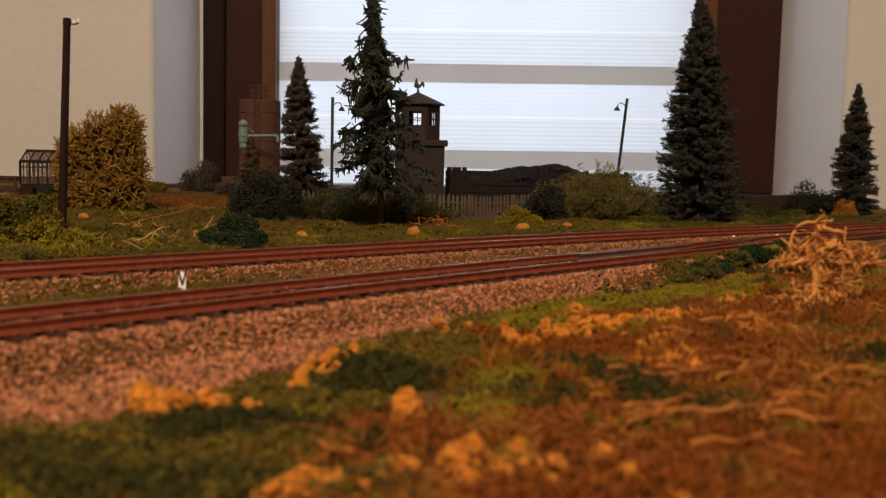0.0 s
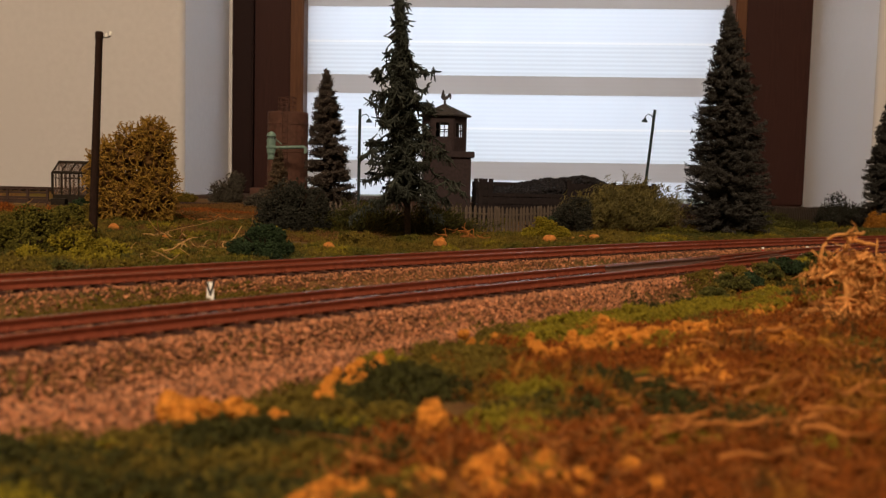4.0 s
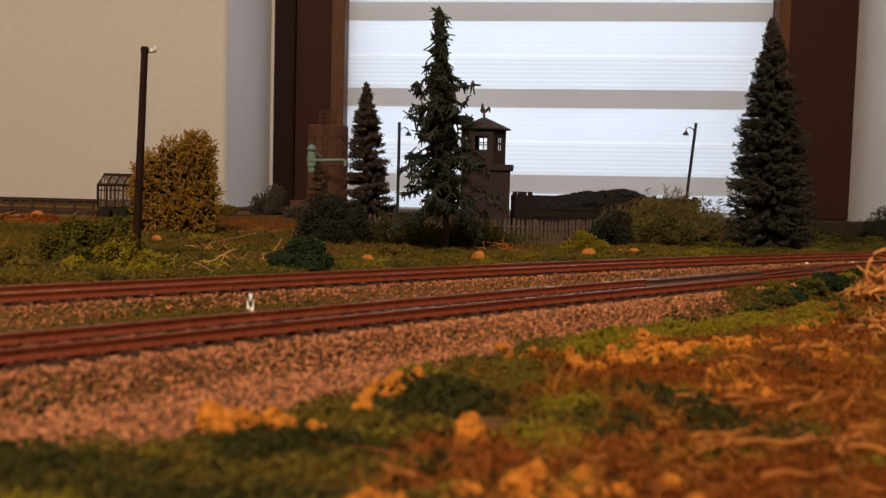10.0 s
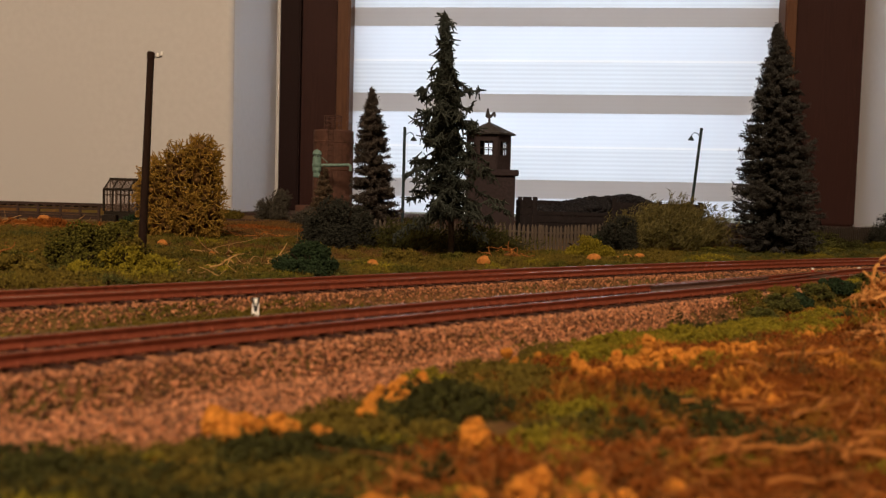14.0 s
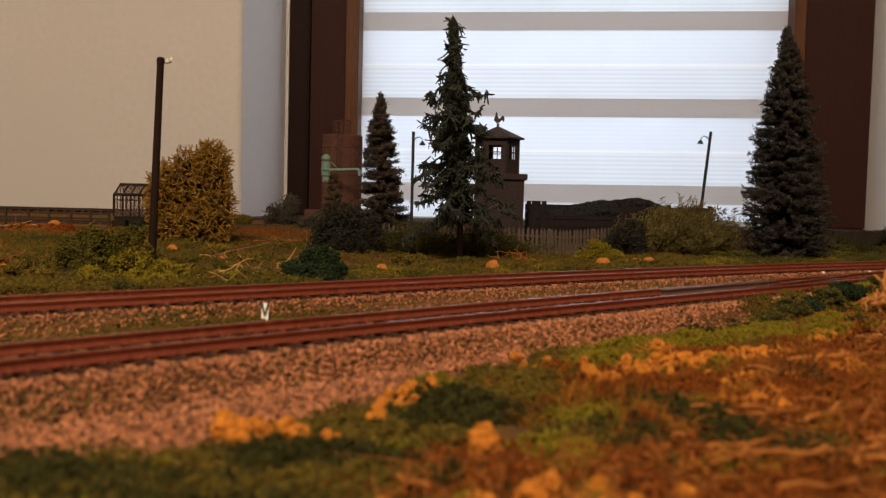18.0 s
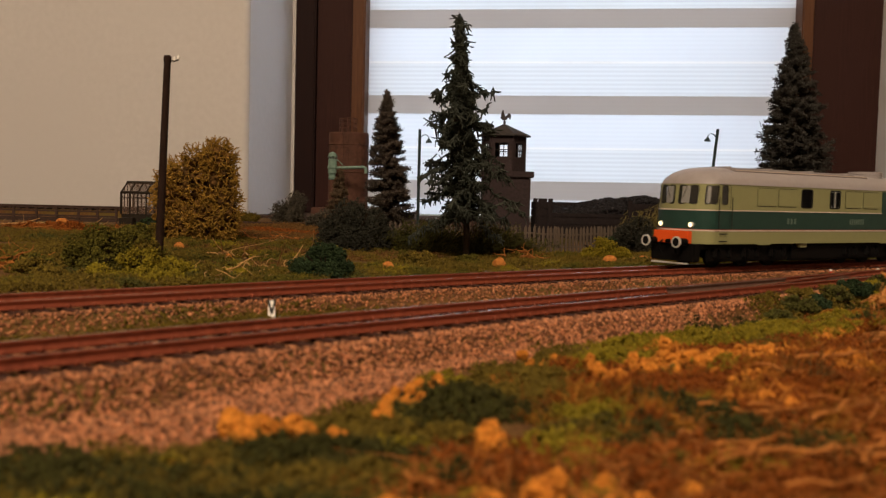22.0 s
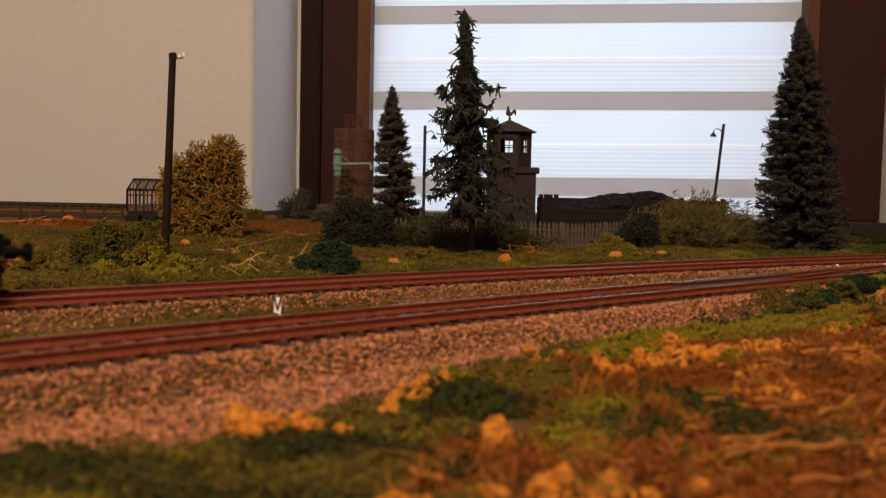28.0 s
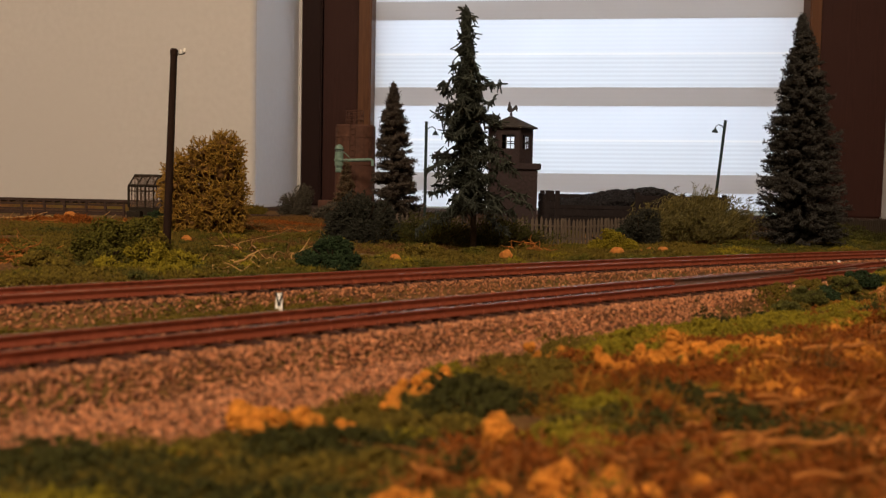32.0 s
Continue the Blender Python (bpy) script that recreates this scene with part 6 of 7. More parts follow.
CABGLASS.node_tree.nodes["Principled BSDF"].inputs["Roughness"].default_value = 0.05
BULKHEAD = plain("white_cab_wall", (0.80, 0.80, 0.78), 0.6)
ENGINE = plain("navy_engine_block", (0.045, 0.045, 0.062), 0.5)
RUBBER = plain("black_window_seal", (0.012, 0.012, 0.011), 0.5)
# pale tone of the window bars, also of the panels that imitate reflections
PALE_BAR_AND_GLEAM = plain("pale_bar_and_window_gleam", (0.32, 0.32, 0.30), 0.6)
HEADLIGHT = plain("lit_headlight", (1.0, 0.80, 0.42), 0.3, glow=2.4)
LETTER = plain("pale_lettering", (0.105, 0.15, 0.122), 0.5)
LEN, NOSE, POWER, BACK = 184.0, 9.4, 2.05, 1.6   # body length, nose depth, roundness and set-back in millimetres


def rear(x):
    """The tail's place for a point that lies x millimetres behind the nose: the rear end is a little longer."""
    return LEN - x + 4.6 * max(0.0, 1 - (x / 16) ** 2)


def rake(z):
    """How far the nose leans back at that height."""
    return float(np.interp(z, [11, 18, 27, 39.3, 42, 44.5, 46.3, 47.3, 47.8], [0.0, 0.0, 0.4, 1.8, 3.0, 5.4, 8.8, 13.4, 20.0]))


def half_width(z):
    return float(np.interp(z, [11, 39.3, 41.5, 43.8, 45.8, 47.2, 47.8], [17.2, 17.2, 16.5, 14.4, 11.0, 6.0, 1.5]))


def nose_line(z, n=48):
    """The plan outline of one quarter from the nose's middle to the side, as (x, y) and arc lengths."""
    th = np.linspace(0, np.pi / 2, n)
    hw = half_width(z)
    y = hw * np.sin(th) ** (2 / POWER)
    x = BACK + rake(z) + NOSE * (1 - np.cos(th) ** (2 / POWER))
    return x, y


def skin(q, z, off=0.0):
    """A point of the body shell: q millimetres round from the nose's middle towards one side, at height z; off outwards."""
    x, y = nose_line(z)
    s = np.concatenate([[0], np.cumsum(np.hypot(np.diff(x), np.diff(y)))])
    a = abs(q)
    if a < s[-1]:
        px, py = np.interp(a, s, x), np.interp(a, s, y)
        e = 0.15
        tx, ty = np.interp(a + e, s, x) - np.interp(a - e, s, x), np.interp(a + e, s, y) - np.interp(a - e, s, y)
        L = math.hypot(tx, ty) or 1.0
        nx, ny = -ty / L, tx / L
    else:
        px, py, nx, ny = x[-1] + (a - s[-1]), y[-1], 0.0, 1.0
    return (px + nx * off, (py + ny * off) * (1 if q >= 0 else -1), z)


def q_at(l, z):
    """The way round the skin at which the side lies l millimetres behind the nose."""
    x, y = nose_line(z)
    s = np.concatenate([[0], np.cumsum(np.hypot(np.diff(x), np.diff(y)))])
    return float(np.interp(l, x, s)) if l < x[-1] else float(s[-1] + l - x[-1])


def shell(levels, off=0.0, cap=False):
    """A closed band of the body through the given heights."""
    bm = bmesh.new()
    rings = []
    for z in levels:
        x, y = nose_line(z, 15)
        o = off
        front = [(a - o * (1 - b / max(y)), b + o * (b / max(y))) for a, b in zip(x, y)]
        loop = [(a, b) for a, b in front] + [(rear(a), b) for a, b in front[::-1]]
        loop = loop + [(a, -b) for a, b in loop[::-1][1:-1]]
        rings.append([bm.verts.new((a * MM, b * MM, z * MM)) for a, b in loop])
    for r0, r1 in zip(rings, rings[1:]):
        n = len(r0)
        for i in range(n):
            j = (i + 1) % n
            try:
                bm.faces.new((r0[i], r0[j], r1[j], r1[i]))
            except ValueError:
                pass
    if cap:
        bm.faces.new(rings[-1])
    else:
        bm.faces.new(rings[0][::-1])
        bm.faces.new(rings[-1])
    return bm


CAB_Z, SIDE_Z = (30.2, 38.4), (29.5, 38.1)
FRONT_Q = (1.5, 11.0)
CORNER_L = ((6.6, 11.2), (6.2, 10.4))
DOOR_L = ((14.2, 17.8), (12.9, 17.4))
SIDE_L = ((74.0, 82.6), (97.8, 106.2))


def upper_shell():
    """The upper side of the body as one skin, with its window openings cut through."""
    bm = bmesh.new()
    zs = [27.4, 29.5, 30.2, 33.0, 36.0, 38.1, 38.4, 39.3]
    for end in (False, True):
        corner = [q_at(v, 34) for v in CORNER_L[end]]
        last = q_at(12.2, 34)
        qs = sorted(set([0.0, *FRONT_Q, *corner, last] + [last * i / 15 for i in range(1, 15) if min(abs(last * i / 15 - v) for v in (*FRONT_Q, *corner)) > 0.35]))
        mids = SIDE_L[0] if not end else tuple(LEN - v for v in SIDE_L[1][::-1])
        cols = [("q", v) for v in qs] + [("l", v) for v in (12.6, *DOOR_L[end], 25.0, 50.0, *mids, LEN / 2) if v > 12.3]
        holes_q, holes_l = [FRONT_Q, tuple(corner)], [DOOR_L[end]]
        for s in (-1, 1):
            grid = [[bm.verts.new(on_skin([((v if k == "q" else q_at(v, z)) * s, z)], 0.0, end)[0]) for z in zs] for k, v in cols]
            for i in range(len(cols) - 1):
                (k0, a), (k1, b) = cols[i], cols[i + 1]
                m = (a + b) / 2
                for j in range(len(zs) - 1):
                    z = (zs[j] + zs[j + 1]) / 2
                    if k0 == k1 == "q" and CAB_Z[0] < z < CAB_Z[1] and any(h[0] < m < h[1] for h in holes_q):
                        continue
                    if k0 == k1 == "l" and ((CAB_Z[0] < z < CAB_Z[1] and holes_l[0][0] < m < holes_l[0][1]) or (SIDE_Z[0] < z < SIDE_Z[1] and mids[0] < m < mids[1])):
                        continue
                    f = (grid[i][j], grid[i + 1][j], grid[i + 1][j + 1], grid[i][j + 1])
                    bm.faces.new(f if (s > 0) == end else f[::-1])
    bmesh.ops.remove_doubles(bm, verts=bm.verts, dist=1e-6)
    return bm


def rounded(q0, q1, z0, z1, r, n=4):
    pts = []
    for cq, cz, a in ((q1 - r, z1 - r, 0), (q0 + r, z1 - r, 90), (q0 + r, z0 + r, 180), (q1 - r, z0 + r, 270)):
        for i in range(n + 1):
            t = radians(a + 90 * i / n)
            pts.append((cq + r * math.cos(t), cz + r * math.sin(t)))
    return pts


def on_skin(pts, off, end, side=0):
    """Places on the skin for (q, z) pairs, or with a side (1 or -1) for pairs of length and height."""
    out = []
    for q, z in pts:
        if side:
            q = q_at(q, z) * side
        x, y, z = skin(q, z, off)
        out.append(((rear(x) if end else x) * MM, y * MM, z * MM))
    return out


def patch(pts, off, end=False, side=0):
    """A filled panel lying on the skin, fanned from its middle."""
    bm = bmesh.new()
    c = np.mean(np.array(pts), axis=0)
    rim = [bm.verts.new(p) for p in on_skin(pts, off, end, side)]
    mid = [bm.verts.new(p) for p in on_skin([tuple(c + (np.array(p) - c) * 0.5) for p in pts], off, end, side)]
    cen = bm.verts.new(on_skin([tuple(c)], off, end, side)[0])
    low = [bm.verts.new(p) for p in on_skin(pts, off - 0.3, end, side)]
    n = len(rim)
    for i in range(n):
        j = (i + 1) % n
        bm.faces.new((rim[i], rim[j], mid[j], mid[i]))
        bm.faces.new((mid[i], mid[j], cen))
        bm.faces.new((low[i], low[j], rim[j], rim[i]))
    return bm


def rim(q0, q1, z0, z1, r, w, off, end=False, side=0):
    bm = bmesh.new()
    a, b = rounded(q0 - w, q1 + w, z0 - w, z1 + w, r + w), rounded(q0, q1, z0, z1, r)
    A0, A1, B1, B0 = (on_skin(a, -0.2, end, side), on_skin(a, off, end, side), on_skin(b, off, end, side), on_skin(b, -0.2, end, side))
    L = [[bm.verts.new(p) for p in k] for k in (A0, A1, B1, B0)]
    n = len(a)
    for u, v in zip(L, L[1:]):
        for i in range(n):
            j = (i + 1) % n
            bm.faces.new((u[i], u[j], v[j], v[i]))
    return bm


def locomotive():
    t = thing("diesel_locomotive", "cream and green six-axle model diesel locomotive with lit headlights", "locomotive")
    body = part("lower_skirt", shell([11.4, 14.5, 17.4]), CREAM, t, "olive cream lower skirt")
    part("stripe", shell([17.4, 17.95], 0.22), STRIPE, t, "pale stripe")
    part("hairline", shell([17.95, 18.25], 0.18), REDLINE, t, "thin red line")
    part("green_band", shell([18.25, 22.5, 26.9]), GREEN, t, "dark green middle band")
    part("stripe", shell([26.9, 27.4], 0.22), STRIPE, t, "pale stripe")
    part("upper_side", upper_shell(), CREAM, t, "olive cream upper side")
    part("floor_plate", boxed(0.012, 0.172, -0.0155, 0.0155, 0.0272, 0.0277), BULKHEAD, t)
    for x in (0.0290, 0.1550):
        part("bulkhead", boxed(x - 0.0004, x + 0.0004, -0.0168, 0.0168, 0.0277, 0.0392), BULKHEAD, t, "white cab bulkhead")
    part("engine_block", boxed(0.0705, 0.1115, -0.0040, 0.0040, 0.0277, 0.0385, 0.001), ENGINE, t)
    part("engine_block", boxed(0.045, 0.0700, -0.0100, 0.0100, 0.0277, 0.0385, 0.001), ENGINE, t)
    part("engine_block", boxed(0.1120, 0.140, -0.0100, 0.0100, 0.0277, 0.0385, 0.001), ENGINE, t)
    for x in (0.0082, 0.1758):
        part("driver_desk", boxed(x - 0.0022, x + 0.0022, -0.0115, 0.0115, 0.0277, 0.0302, 0.0004), BULKHEAD, t)
    part("gutter", shell([39.3, 39.75], 0.28), ROOF, t)
    part("roof", shell([39.75, 40.8, 42.0, 43.2, 44.5, 45.5, 46.3, 47.0, 47.5, 47.8], cap=True), ROOF, t, "silver grey rounded roof", smooth=True)
    # roof hatches, fan housing, exhaust
    part("roof_hatch", boxed(0.034, 0.138, -0.0046, 0.0046, 0.0466, 0.0480, 0.0003), ROOF, t)
    part("roof_walkway", boxed(0.030, 0.141, -0.0106, -0.0079, 0.0450, 0.0470, 0.0003), ROOF, t)
    part("roof_walkway", boxed(0.030, 0.141, 0.0079, 0.0106, 0.0450, 0.0470, 0.0003), ROOF, t)
    # the highlight line along each walkway edge, laid on as a pale strip
    for y in (-0.0107, 0.0107):
        part("roof_edge_highlight", boxed(0.031, 0.140, y - 0.0002, y + 0.0002, 0.0463, 0.0467), STRIPE, t, "pale strip for the highlight on the walkway edge")
    for x in (0.031, 0.062, 0.096, 0.128):
        part("roof_crosspiece", boxed(x - 0.0006, x + 0.0006, -0.0079, 0.0079, 0.0465, 0.0484, 0.0002), ROOF, t)
    part("roof_hatch", boxed(0.050, 0.082, -0.0036, 0.0036, 0.0470, 0.0483, 0.0003), ROOF, t)
    part("fan_housing", lathe([(0.0098, 0.0), (0.0098, 0.0020), (0.0101, 0.0021), (0.0101, 0.0025), (0.0098, 0.0026), (0.0098, 0.0038), (0.0090, 0.0038), (0.0090, 0.0022), (0.0015, 0.0022)], 36, pose(0.1555, 0, 0.0466) @ Matrix.Diagonal((0.90, 0.90, 0.9, 1.0))), ROOF, t, "round ventilator ring")
    for i in range(6):
        part("fan_blade", boxed(0.0015, 0.0078, -0.0008, 0.0008, 0.0500, 0.0503), UNDER, t, m=pose(0.1555, 0, -0.0006, 0, 0, i * 60 + 15))
    part("exhaust", lathe([(0.0018, 0), (0.0018, 0.0007), (0.0013, 0.0007), (0.0013, 0.0002)], 14, pose(0.074, 0.003, 0.0479)), UNDER, t)
    part("roof_lamp", lathe([(0.0011, 0.0), (0.0012, 0.001), (0.0009, 0.0019), (0.0004, 0.0021)], 14, pose(0.0068, 0, 0.0412, 0, -70, 0)), ROOF, t, "small unlit roof lamp")
    # front, corner and door windows at both ends
    for end in (False, True):
        for s in (-1, 1):
            q0, q1 = FRONT_Q
            a, b = (q0, q1) if s > 0 else (-q1, -q0)
            w = part("front_window", patch(rounded(a, b, *CAB_Z, 0.9), 0.05, end), CABGLASS, t)
            part("window_seal", rim(a, b, *CAB_Z, 0.9, 0.40, 0.22, end), RUBBER, w)
            part("wiper", arrays("wiper", *tube(on_skin([((a + b) / 2 + 0.5, 38.6), ((a + b) / 2 - 1.4 * s, 35.5), ((a + b) / 2 - 2.6 * s, 32.6)], 0.6, end), 0.00012, 5)), RUBBER, w)
            q0, q1 = (q_at(v, 34) for v in CORNER_L[end])
            a, b = (q0, q1) if s > 0 else (-q1, -q0)
            w = part("corner_window", patch(rounded(a, b, *CAB_Z, 0.9), 0.05, end), CABGLASS, t)
            part("window_seal", rim(a, b, *CAB_Z, 0.9, 0.32, 0.22, end), RUBBER, w)
            # added pale panels behind the glass stand in for bright reflections in it
            if not end:
                for v0, v1 in ((FRONT_Q[0] + 1.2, FRONT_Q[0] + 5.6), (q0 + 0.5, q0 + 2.2)):
                    c0, c1 = (v0, v1) if s > 0 else (-v1, -v0)
                    part("window_gleam_panel", patch(rounded(c0, c1, 30.4, 38.2, 0.3), -0.12, end), PALE_BAR_AND_GLEAM, t, "pale panel added behind the cab glass in place of its reflection")
            # headlight with its rim, marker plate
            q = 9.3 * s
            p = on_skin([(q, 20.2)], 0.0, end)[0]
            m = Matrix.Translation(p) @ pose(0, 0, 0, 0, 90 if end else -90, 0)
            part("headlight_rim", lathe([(0.0013, -0.0025), (0.0013, 0.0009), (0.0011, 0.0009), (0.0011, 0.0007)], 16, m), STEEL, t)
            part("headlight", lathe([(0.00105, -0.001), (0.00105, 0.0009), (0.0009, 0.0012), (0.0003, 0.0013)], 16, m), HEADLIGHT if not end else WINDOW, t, "lit warm white headlight" if not end else "unlit headlight")
            # cab door: seam frame, window, grab rails, steps
            d0, d1 = (12.0, 20.4) if not end else (12.6, 20.6)
            if not end:
                w = part("door_window", patch(rounded(*DOOR_L[0], *CAB_Z, 0.8), 0.05, end, s), CABGLASS, t)
                part("window_seal", rim(*DOOR_L[0], *CAB_Z, 0.8, 0.36, 0.22, end, s), RUBBER, w)
                part("door_seam", rim(d0 + 0.3, d1 - 0.3, 18.5, 38.9, 0.5, 0.12, 0.08, end, s), RUBBER, t)
            else:
                w = part("side_cab_window", patch(rounded(*DOOR_L[1], *CAB_Z, 0.8), 0.05, end, s), WINDOW, t)
                part("window_seal", rim(*DOOR_L[1], *CAB_Z, 0.8, 0.30, 0.22, end, s), RUBBER, w)
                part("grab_strip", patch(rounded(13.6, 14.3, 30.3, 38.3, 0.2), 0.12, end, s), PALE_BAR_AND_GLEAM, w)
                part("green_panel", patch(rounded(18.6, 39.2, 26.2, 38.8, 0.2), 0.30, end, s), GREEN, t, "dark green side panel")
            for qq in (() if end else (d0 - 0.3, d1 + 0.3)):
                part("grab_rail", arrays("grab_rail", *tube(on_skin([(qq, 18.6), (qq, 18.8), (qq, 24), (qq, 33.0), (qq, 33.2)], 0.7, end, s), 0.00022, 5)), RUBBER, t)
            for z in (() if end else (12.4, 15.9)):
                part("step_slot", patch(rounded(d0 + 1.0, d1 - 1.8, z, z + 0.55, 0.1), 0.10, end, s), RUBBER, t)
                part("step_plate", patch(rounded(d0 + 0.8, d1 - 1.6, z - 0.45, z - 0.2, 0.08), 0.30, end, s), CREAM, t)
    # side windows and louvre panels
    for s in (-1, 1):
        for l0, l1, kind in ((39.6, 53.6, "panel"), (55.6, 69.8, "panel"), (74.0, 82.6, "window"), (97.8, 106.2, "window"), (111.0, 124.8, "panel"), (127.2, 140.8, "panel")):
            if kind == "window":
                w = part("side_window", patch(rounded(l0, l1, *SIDE_Z, 0.9), 0.05, False, s), WINDOW, t)
                part("window_seal", rim(l0, l1, *SIDE_Z, 0.9, 0.40, 0.24, False, s), RUBBER, w)
                if l0 > 90:
                    c = (l0 + l1) / 2
                    for o in (-0.4, 0.4):
                        part("window_bar", patch(rounded(c + o - 0.12, c + o + 0.12, 29.6, 38.0, 0.1), 0.14, False, s), PALE_BAR_AND_GLEAM, w)
                    for z in (30.0, 37.6):
                        part("window_bar", patch(rounded(l0 + 0.6, l1 - 0.6, z - 0.12, z + 0.12, 0.1), 0.14, False, s), PALE_BAR_AND_GLEAM, w)
            else:
                w = part("louvre_panel", patch(rounded(l0 + 0.1, l1 - 0.1, 29.75, 38.0, 0.5), 0.28, False, s), CREAM, t)
                part("panel_seam", rim(l0, l1, 29.5, 38.1, 0.5, 0.22, 0.06, False, s), RUBBER, w)
        # lettering as plain bars
        for l0, l1, n in ((62.8, 71.0, 3), (115.6, 129.0, 7), (166.3, 172.0, 3)):
            for i in range(n):
                a = l0 + (l1 - l0) * (i + 0.14) / n
                b = l0 + (l1 - l0) * (i + 0.66) / n
                part("letter_bar", patch(rounded(a, b, 21.0, 23.8, 0.2), 0.06, False, s), LETTER, t)
        part("skirt_box", boxed(0.0755, 0.0815, s * 0.0150 - 0.0012, s * 0.0150 + 0.0012, 0.0092, 0.0114, 0.0002), CREAM, t)
        for l in (0.046, 0.150):
            part("skirt_lip", boxed(l - 0.0045, l + 0.0045, s * 0.0168 - 0.0006, s * 0.0168 + 0.0006, 0.0108, 0.0114, 0.0001), CREAM, t)
    # buffer beams, buffers, hooks, ploughs
    for end in (False, True):
        def at(x):
            return (rear(x) if end else x) * MM
        e0, e1 = sorted((at(-0.9), at(2.2)))
        part("buffer_beam", boxed(e0, e1, -0.0106, 0.0106, 0.0113, 0.0172, 0.0003), BUFFERRED if not end else UNDER, t, "orange red buffer beam" if not end else "black buffer beam")
        for s in (-1, 1):
            m = Matrix.Translation((at(-0.9), s * 0.0094, 0.0122)) @ pose(0, 0, 0, 0, 90 if end else -90, 0)
            b = part("buffer", lathe([(0.0017, 0), (0.0017, 0.0030), (0.0011, 0.0032), (0.0011, 0.0052), (0.0024, 0.0054), (0.0024, 0.0059)], 20, m), UNDER, t)
            part("buffer_head", lathe([(0.0018, 0.0059), (0.0023, 0.00592), (0.0023, 0.0063), (0.0012, 0.0065)], 20, m), UNDER, b)
            ring = bmesh.new()
            L = [[ring.verts.new(m @ Vector((q * math.cos(i * math.pi / 12), q * math.sin(i * math.pi / 12), h))) for i in range(24)] for q, h in ((0.0020, 0.0066), (0.0026, 0.0066), (0.0027, 0.0058), (0.0020, 0.0058))]
            for u, w in zip(L, L[1:] + L[:1]):
                for i in range(24):
                    ring.faces.new((u[i], u[(i + 1) % 24], w[(i + 1) % 24], w[i]))
            part("buffer_rim", ring, STEEL if not end else UNDER, b, "white buffer rim" if not end else "")
            part("hose", arrays("hose", *tube([(at(-1.0), s * 0.0045, 0.0125), (at(-2.6), s * 0.0048, 0.0115), (at(-2.8), s * 0.0050, 0.0085), (at(-1.8), s * 0.0048, 0.0065)], 0.0004, 6)), UNDER, t)
        h0, h1 = sorted((at(-3.6), at(-0.8)))
        part("coupling_hook", boxed(h0, h1, -0.0008, 0.0008, 0.0115, 0.0132, 0.0003), UNDER, t)
        f0, f1 = sorted((at(0.4), at(5.0)))
        part("plough", boxed(f0, f1, -0.0135, 0.0135, 0.0030, 0.0113, 0.0006), UNDER, t)
        g0, g1 = sorted((at(-2.2), at(0.6)))
        part("guard_iron", boxed(g0, g1, -0.0105, 0.0105, 0.0016, 0.0024, 0.0003), STEEL if not end else UNDER, t)
    part("fuel_tank", boxed(0.0700, 0.1160, -0.0145, 0.0145, 0.0025, 0.0112, 0.0012), UNDER, t)
    part("frame", boxed(0.004, 0.1775, -0.0135, 0.0135, 0.0085, 0.0116, 0.0005), UNDER, t)
    wheels = []
    for c in (0.0395, 0.1420):
        bg = part("bogie", boxed(c - 0.0290, c + 0.0290, -0.0060, 0.0060, 0.0055, 0.0100, 0.0008), UNDER, t)
        for s in (-1, 1):
            part("bogie_side", boxed(c - 0.0300, c + 0.0300, s * 0.0128 - 0.0010, s * 0.0128 + 0.0010, 0.0028, 0.0100, 0.0006), UNDER, bg)
            for x in (-0.0205, 0.0, 0.0205):
                part("axle_box", boxed(c + x - 0.0026, c + x + 0.0026, s * 0.0142 - 0.0009, s * 0.0142 + 0.0009, 0.0038, 0.0086, 0.0005), UNDER, bg)
                for k in (-0.0050, 0.0050):
                    part("spring", lathe([(0.0013, 0), (0.0013, 0.0042)], 8, pose(c + x + k, s * 0.0140, 0.0052)), UNDER, bg)
        for x in (-0.0205, 0.0, 0.0205):
            bm = bmesh.new()
            turn = pose(0, 0, 0, 90, 0, 0)
            for s in (-1, 1):
                y0 = s * 0.0085
                turned(bm, [(0.0058, -0.0013), (0.0061, -0.0010), (0.0060, 0.0010), (0.0052, 0.0011), (0.0050, 0.0008), (0.0015, 0.0009)], 24, Matrix.Translation((0, y0, 0)) @ turn)
            turned(bm, [(0.0012, -0.0085), (0.0012, 0.0085)], 8, turn)
            w = part("wheelset", bm, UNDER, t, m=pose(c + x, 0, 0.0061))
            wheels.append((w, c + x))
    return t, wheels


def travelled(t):
    """Where the nose is along the far track, in metres: waiting out of sight, then passing at a steady pace."""
    if t >= 14.0:
        return 0.05678 - 0.08087 * (t - 23.0)
    if t >= 9.0:
        k = (14.0 - t) / 5.0
        return 0.78461 + 0.08087 * 5.0 * (k - k * k / 2)
    return 0.78461 + 0.08087 * 2.5


def loco_place(t):
    s = travelled(t)
    b1, b2 = LINE_FAR.at(s + 0.042), LINE_FAR.at(s + 0.142)
    u = (b2 - b1) / np.linalg.norm(b2 - b1)
    p = b1 - u * 0.042
    return pose(p[0], p[1], 0.0, 0, 0, math.degrees(math.atan2(u[1], u[0])))


def motions():
    loco, wheels = LOCO
    times = [0.0, 8.5] + [9.0 + 0.25 * i for i in range(93)]
    walk(loco, [(t, loco_place(t)) for t in times if t <= 32.0])
    ticks = [0.0] + [9.0 + 0.1 * i for i in range(231)]
    for w, x in wheels:
        walk(w, [(t, Matrix.Translation((x, 0, 0.0061)) @ Matrix.Rotation((travelled(t) - travelled(32.0)) / 0.0061, 4, "Y")) for t in ticks])


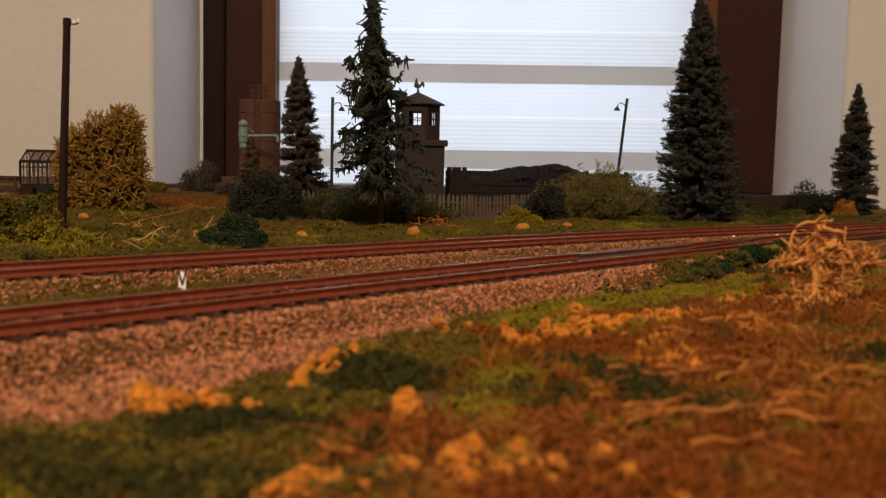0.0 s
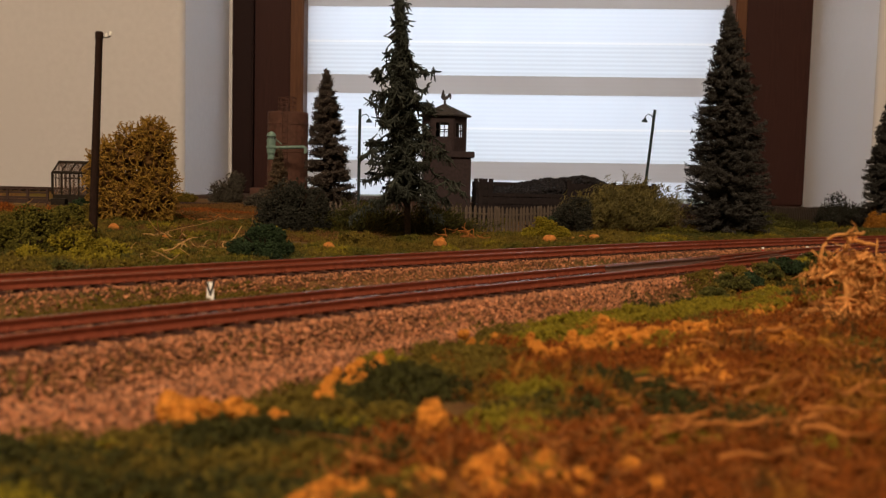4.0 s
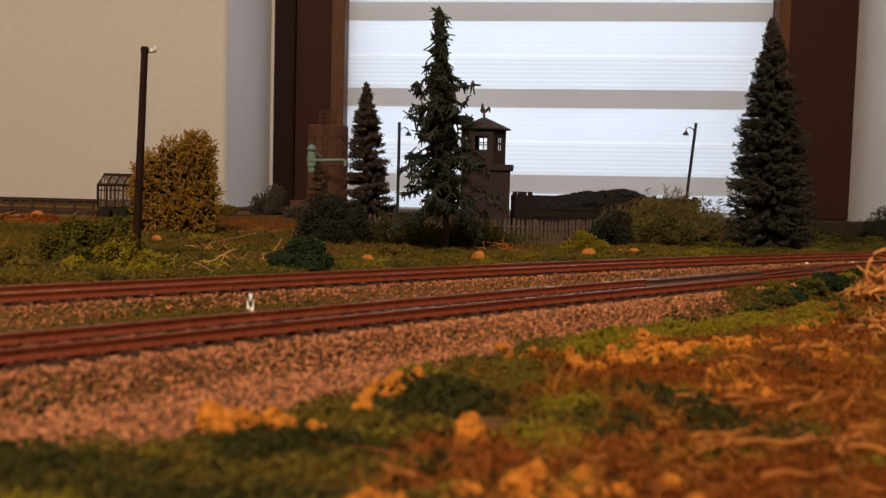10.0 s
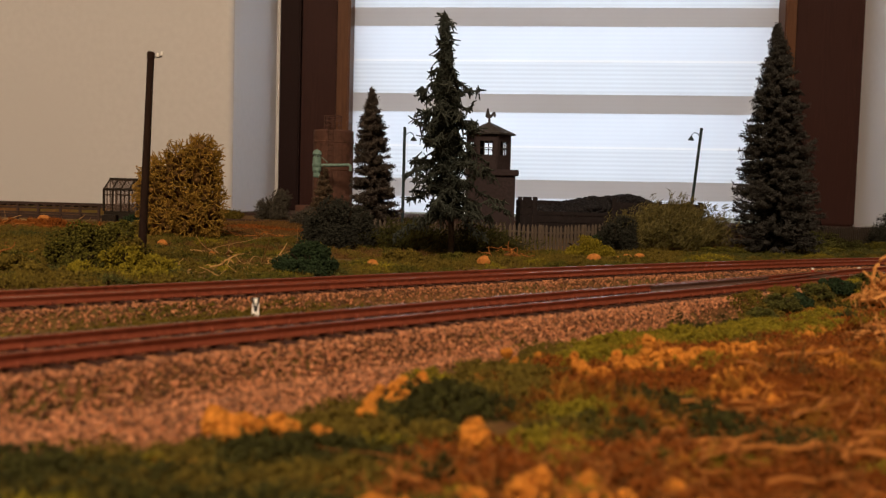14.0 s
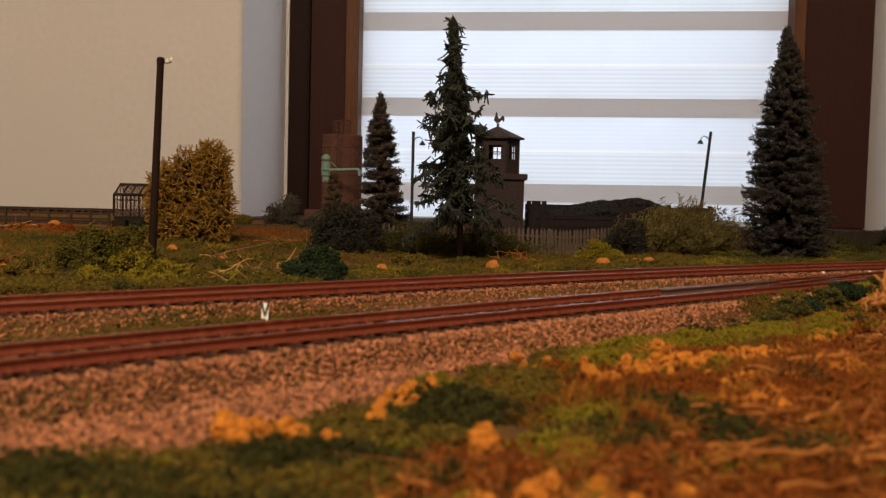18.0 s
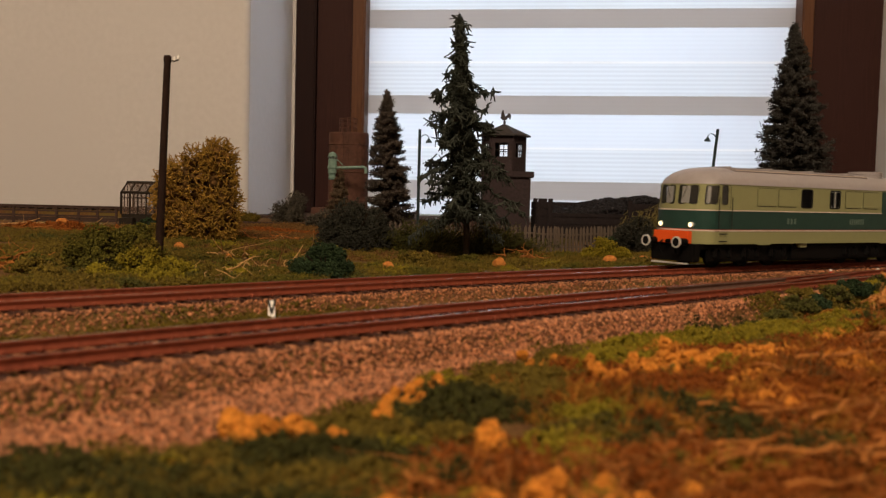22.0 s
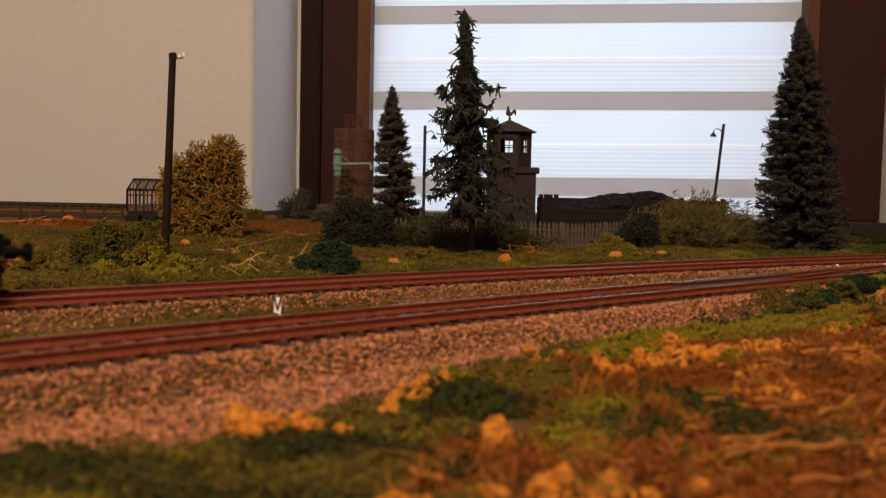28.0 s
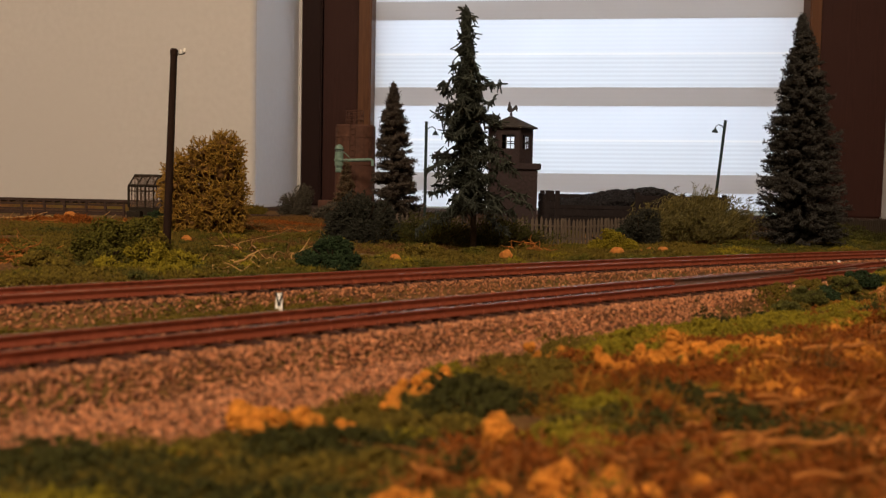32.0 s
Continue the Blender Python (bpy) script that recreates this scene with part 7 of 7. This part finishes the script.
# ---- build ----
room()
window()
ground()
track(LINE_FAR, -0.62, 1.30, "rusty far railway track on brown sleepers")
track(LINE_NEAR, -0.42, 0.44, "rusty near railway track joining the far one")
turnout()
ballast()
carpets()
plants()
telegraph_pole()
lamp_post(0.2745, 0.950, 0.1140, 5.0, -1, "dark green yard lamp leaning slightly, with a gooseneck arm")
lamp_post(-0.0250, 0.950, 0.103, 0.0, 1, "dark green yard lamp with a gooseneck arm")
tower()
coal_bunker()
tank()
water_crane()
greenhouse()
rail_fence()
picket_fence([(-0.034, 0.604), (0.070, 0.608), (0.150, 0.655), (0.240, 0.705)], "weathered grey wooden picket fence behind the bushes")
picket_fence([(0.262, 0.722), (0.330, 0.765), (0.420, 0.830), (0.520, 0.900)], "weathered dark wooden picket fence behind the spruce", DARKTIMBER)
back_lines()
marker_post()
small_markers()
nodules()
litter()
litter_lumps()
sticks()
stump()
LOCO = locomotive()
motions()
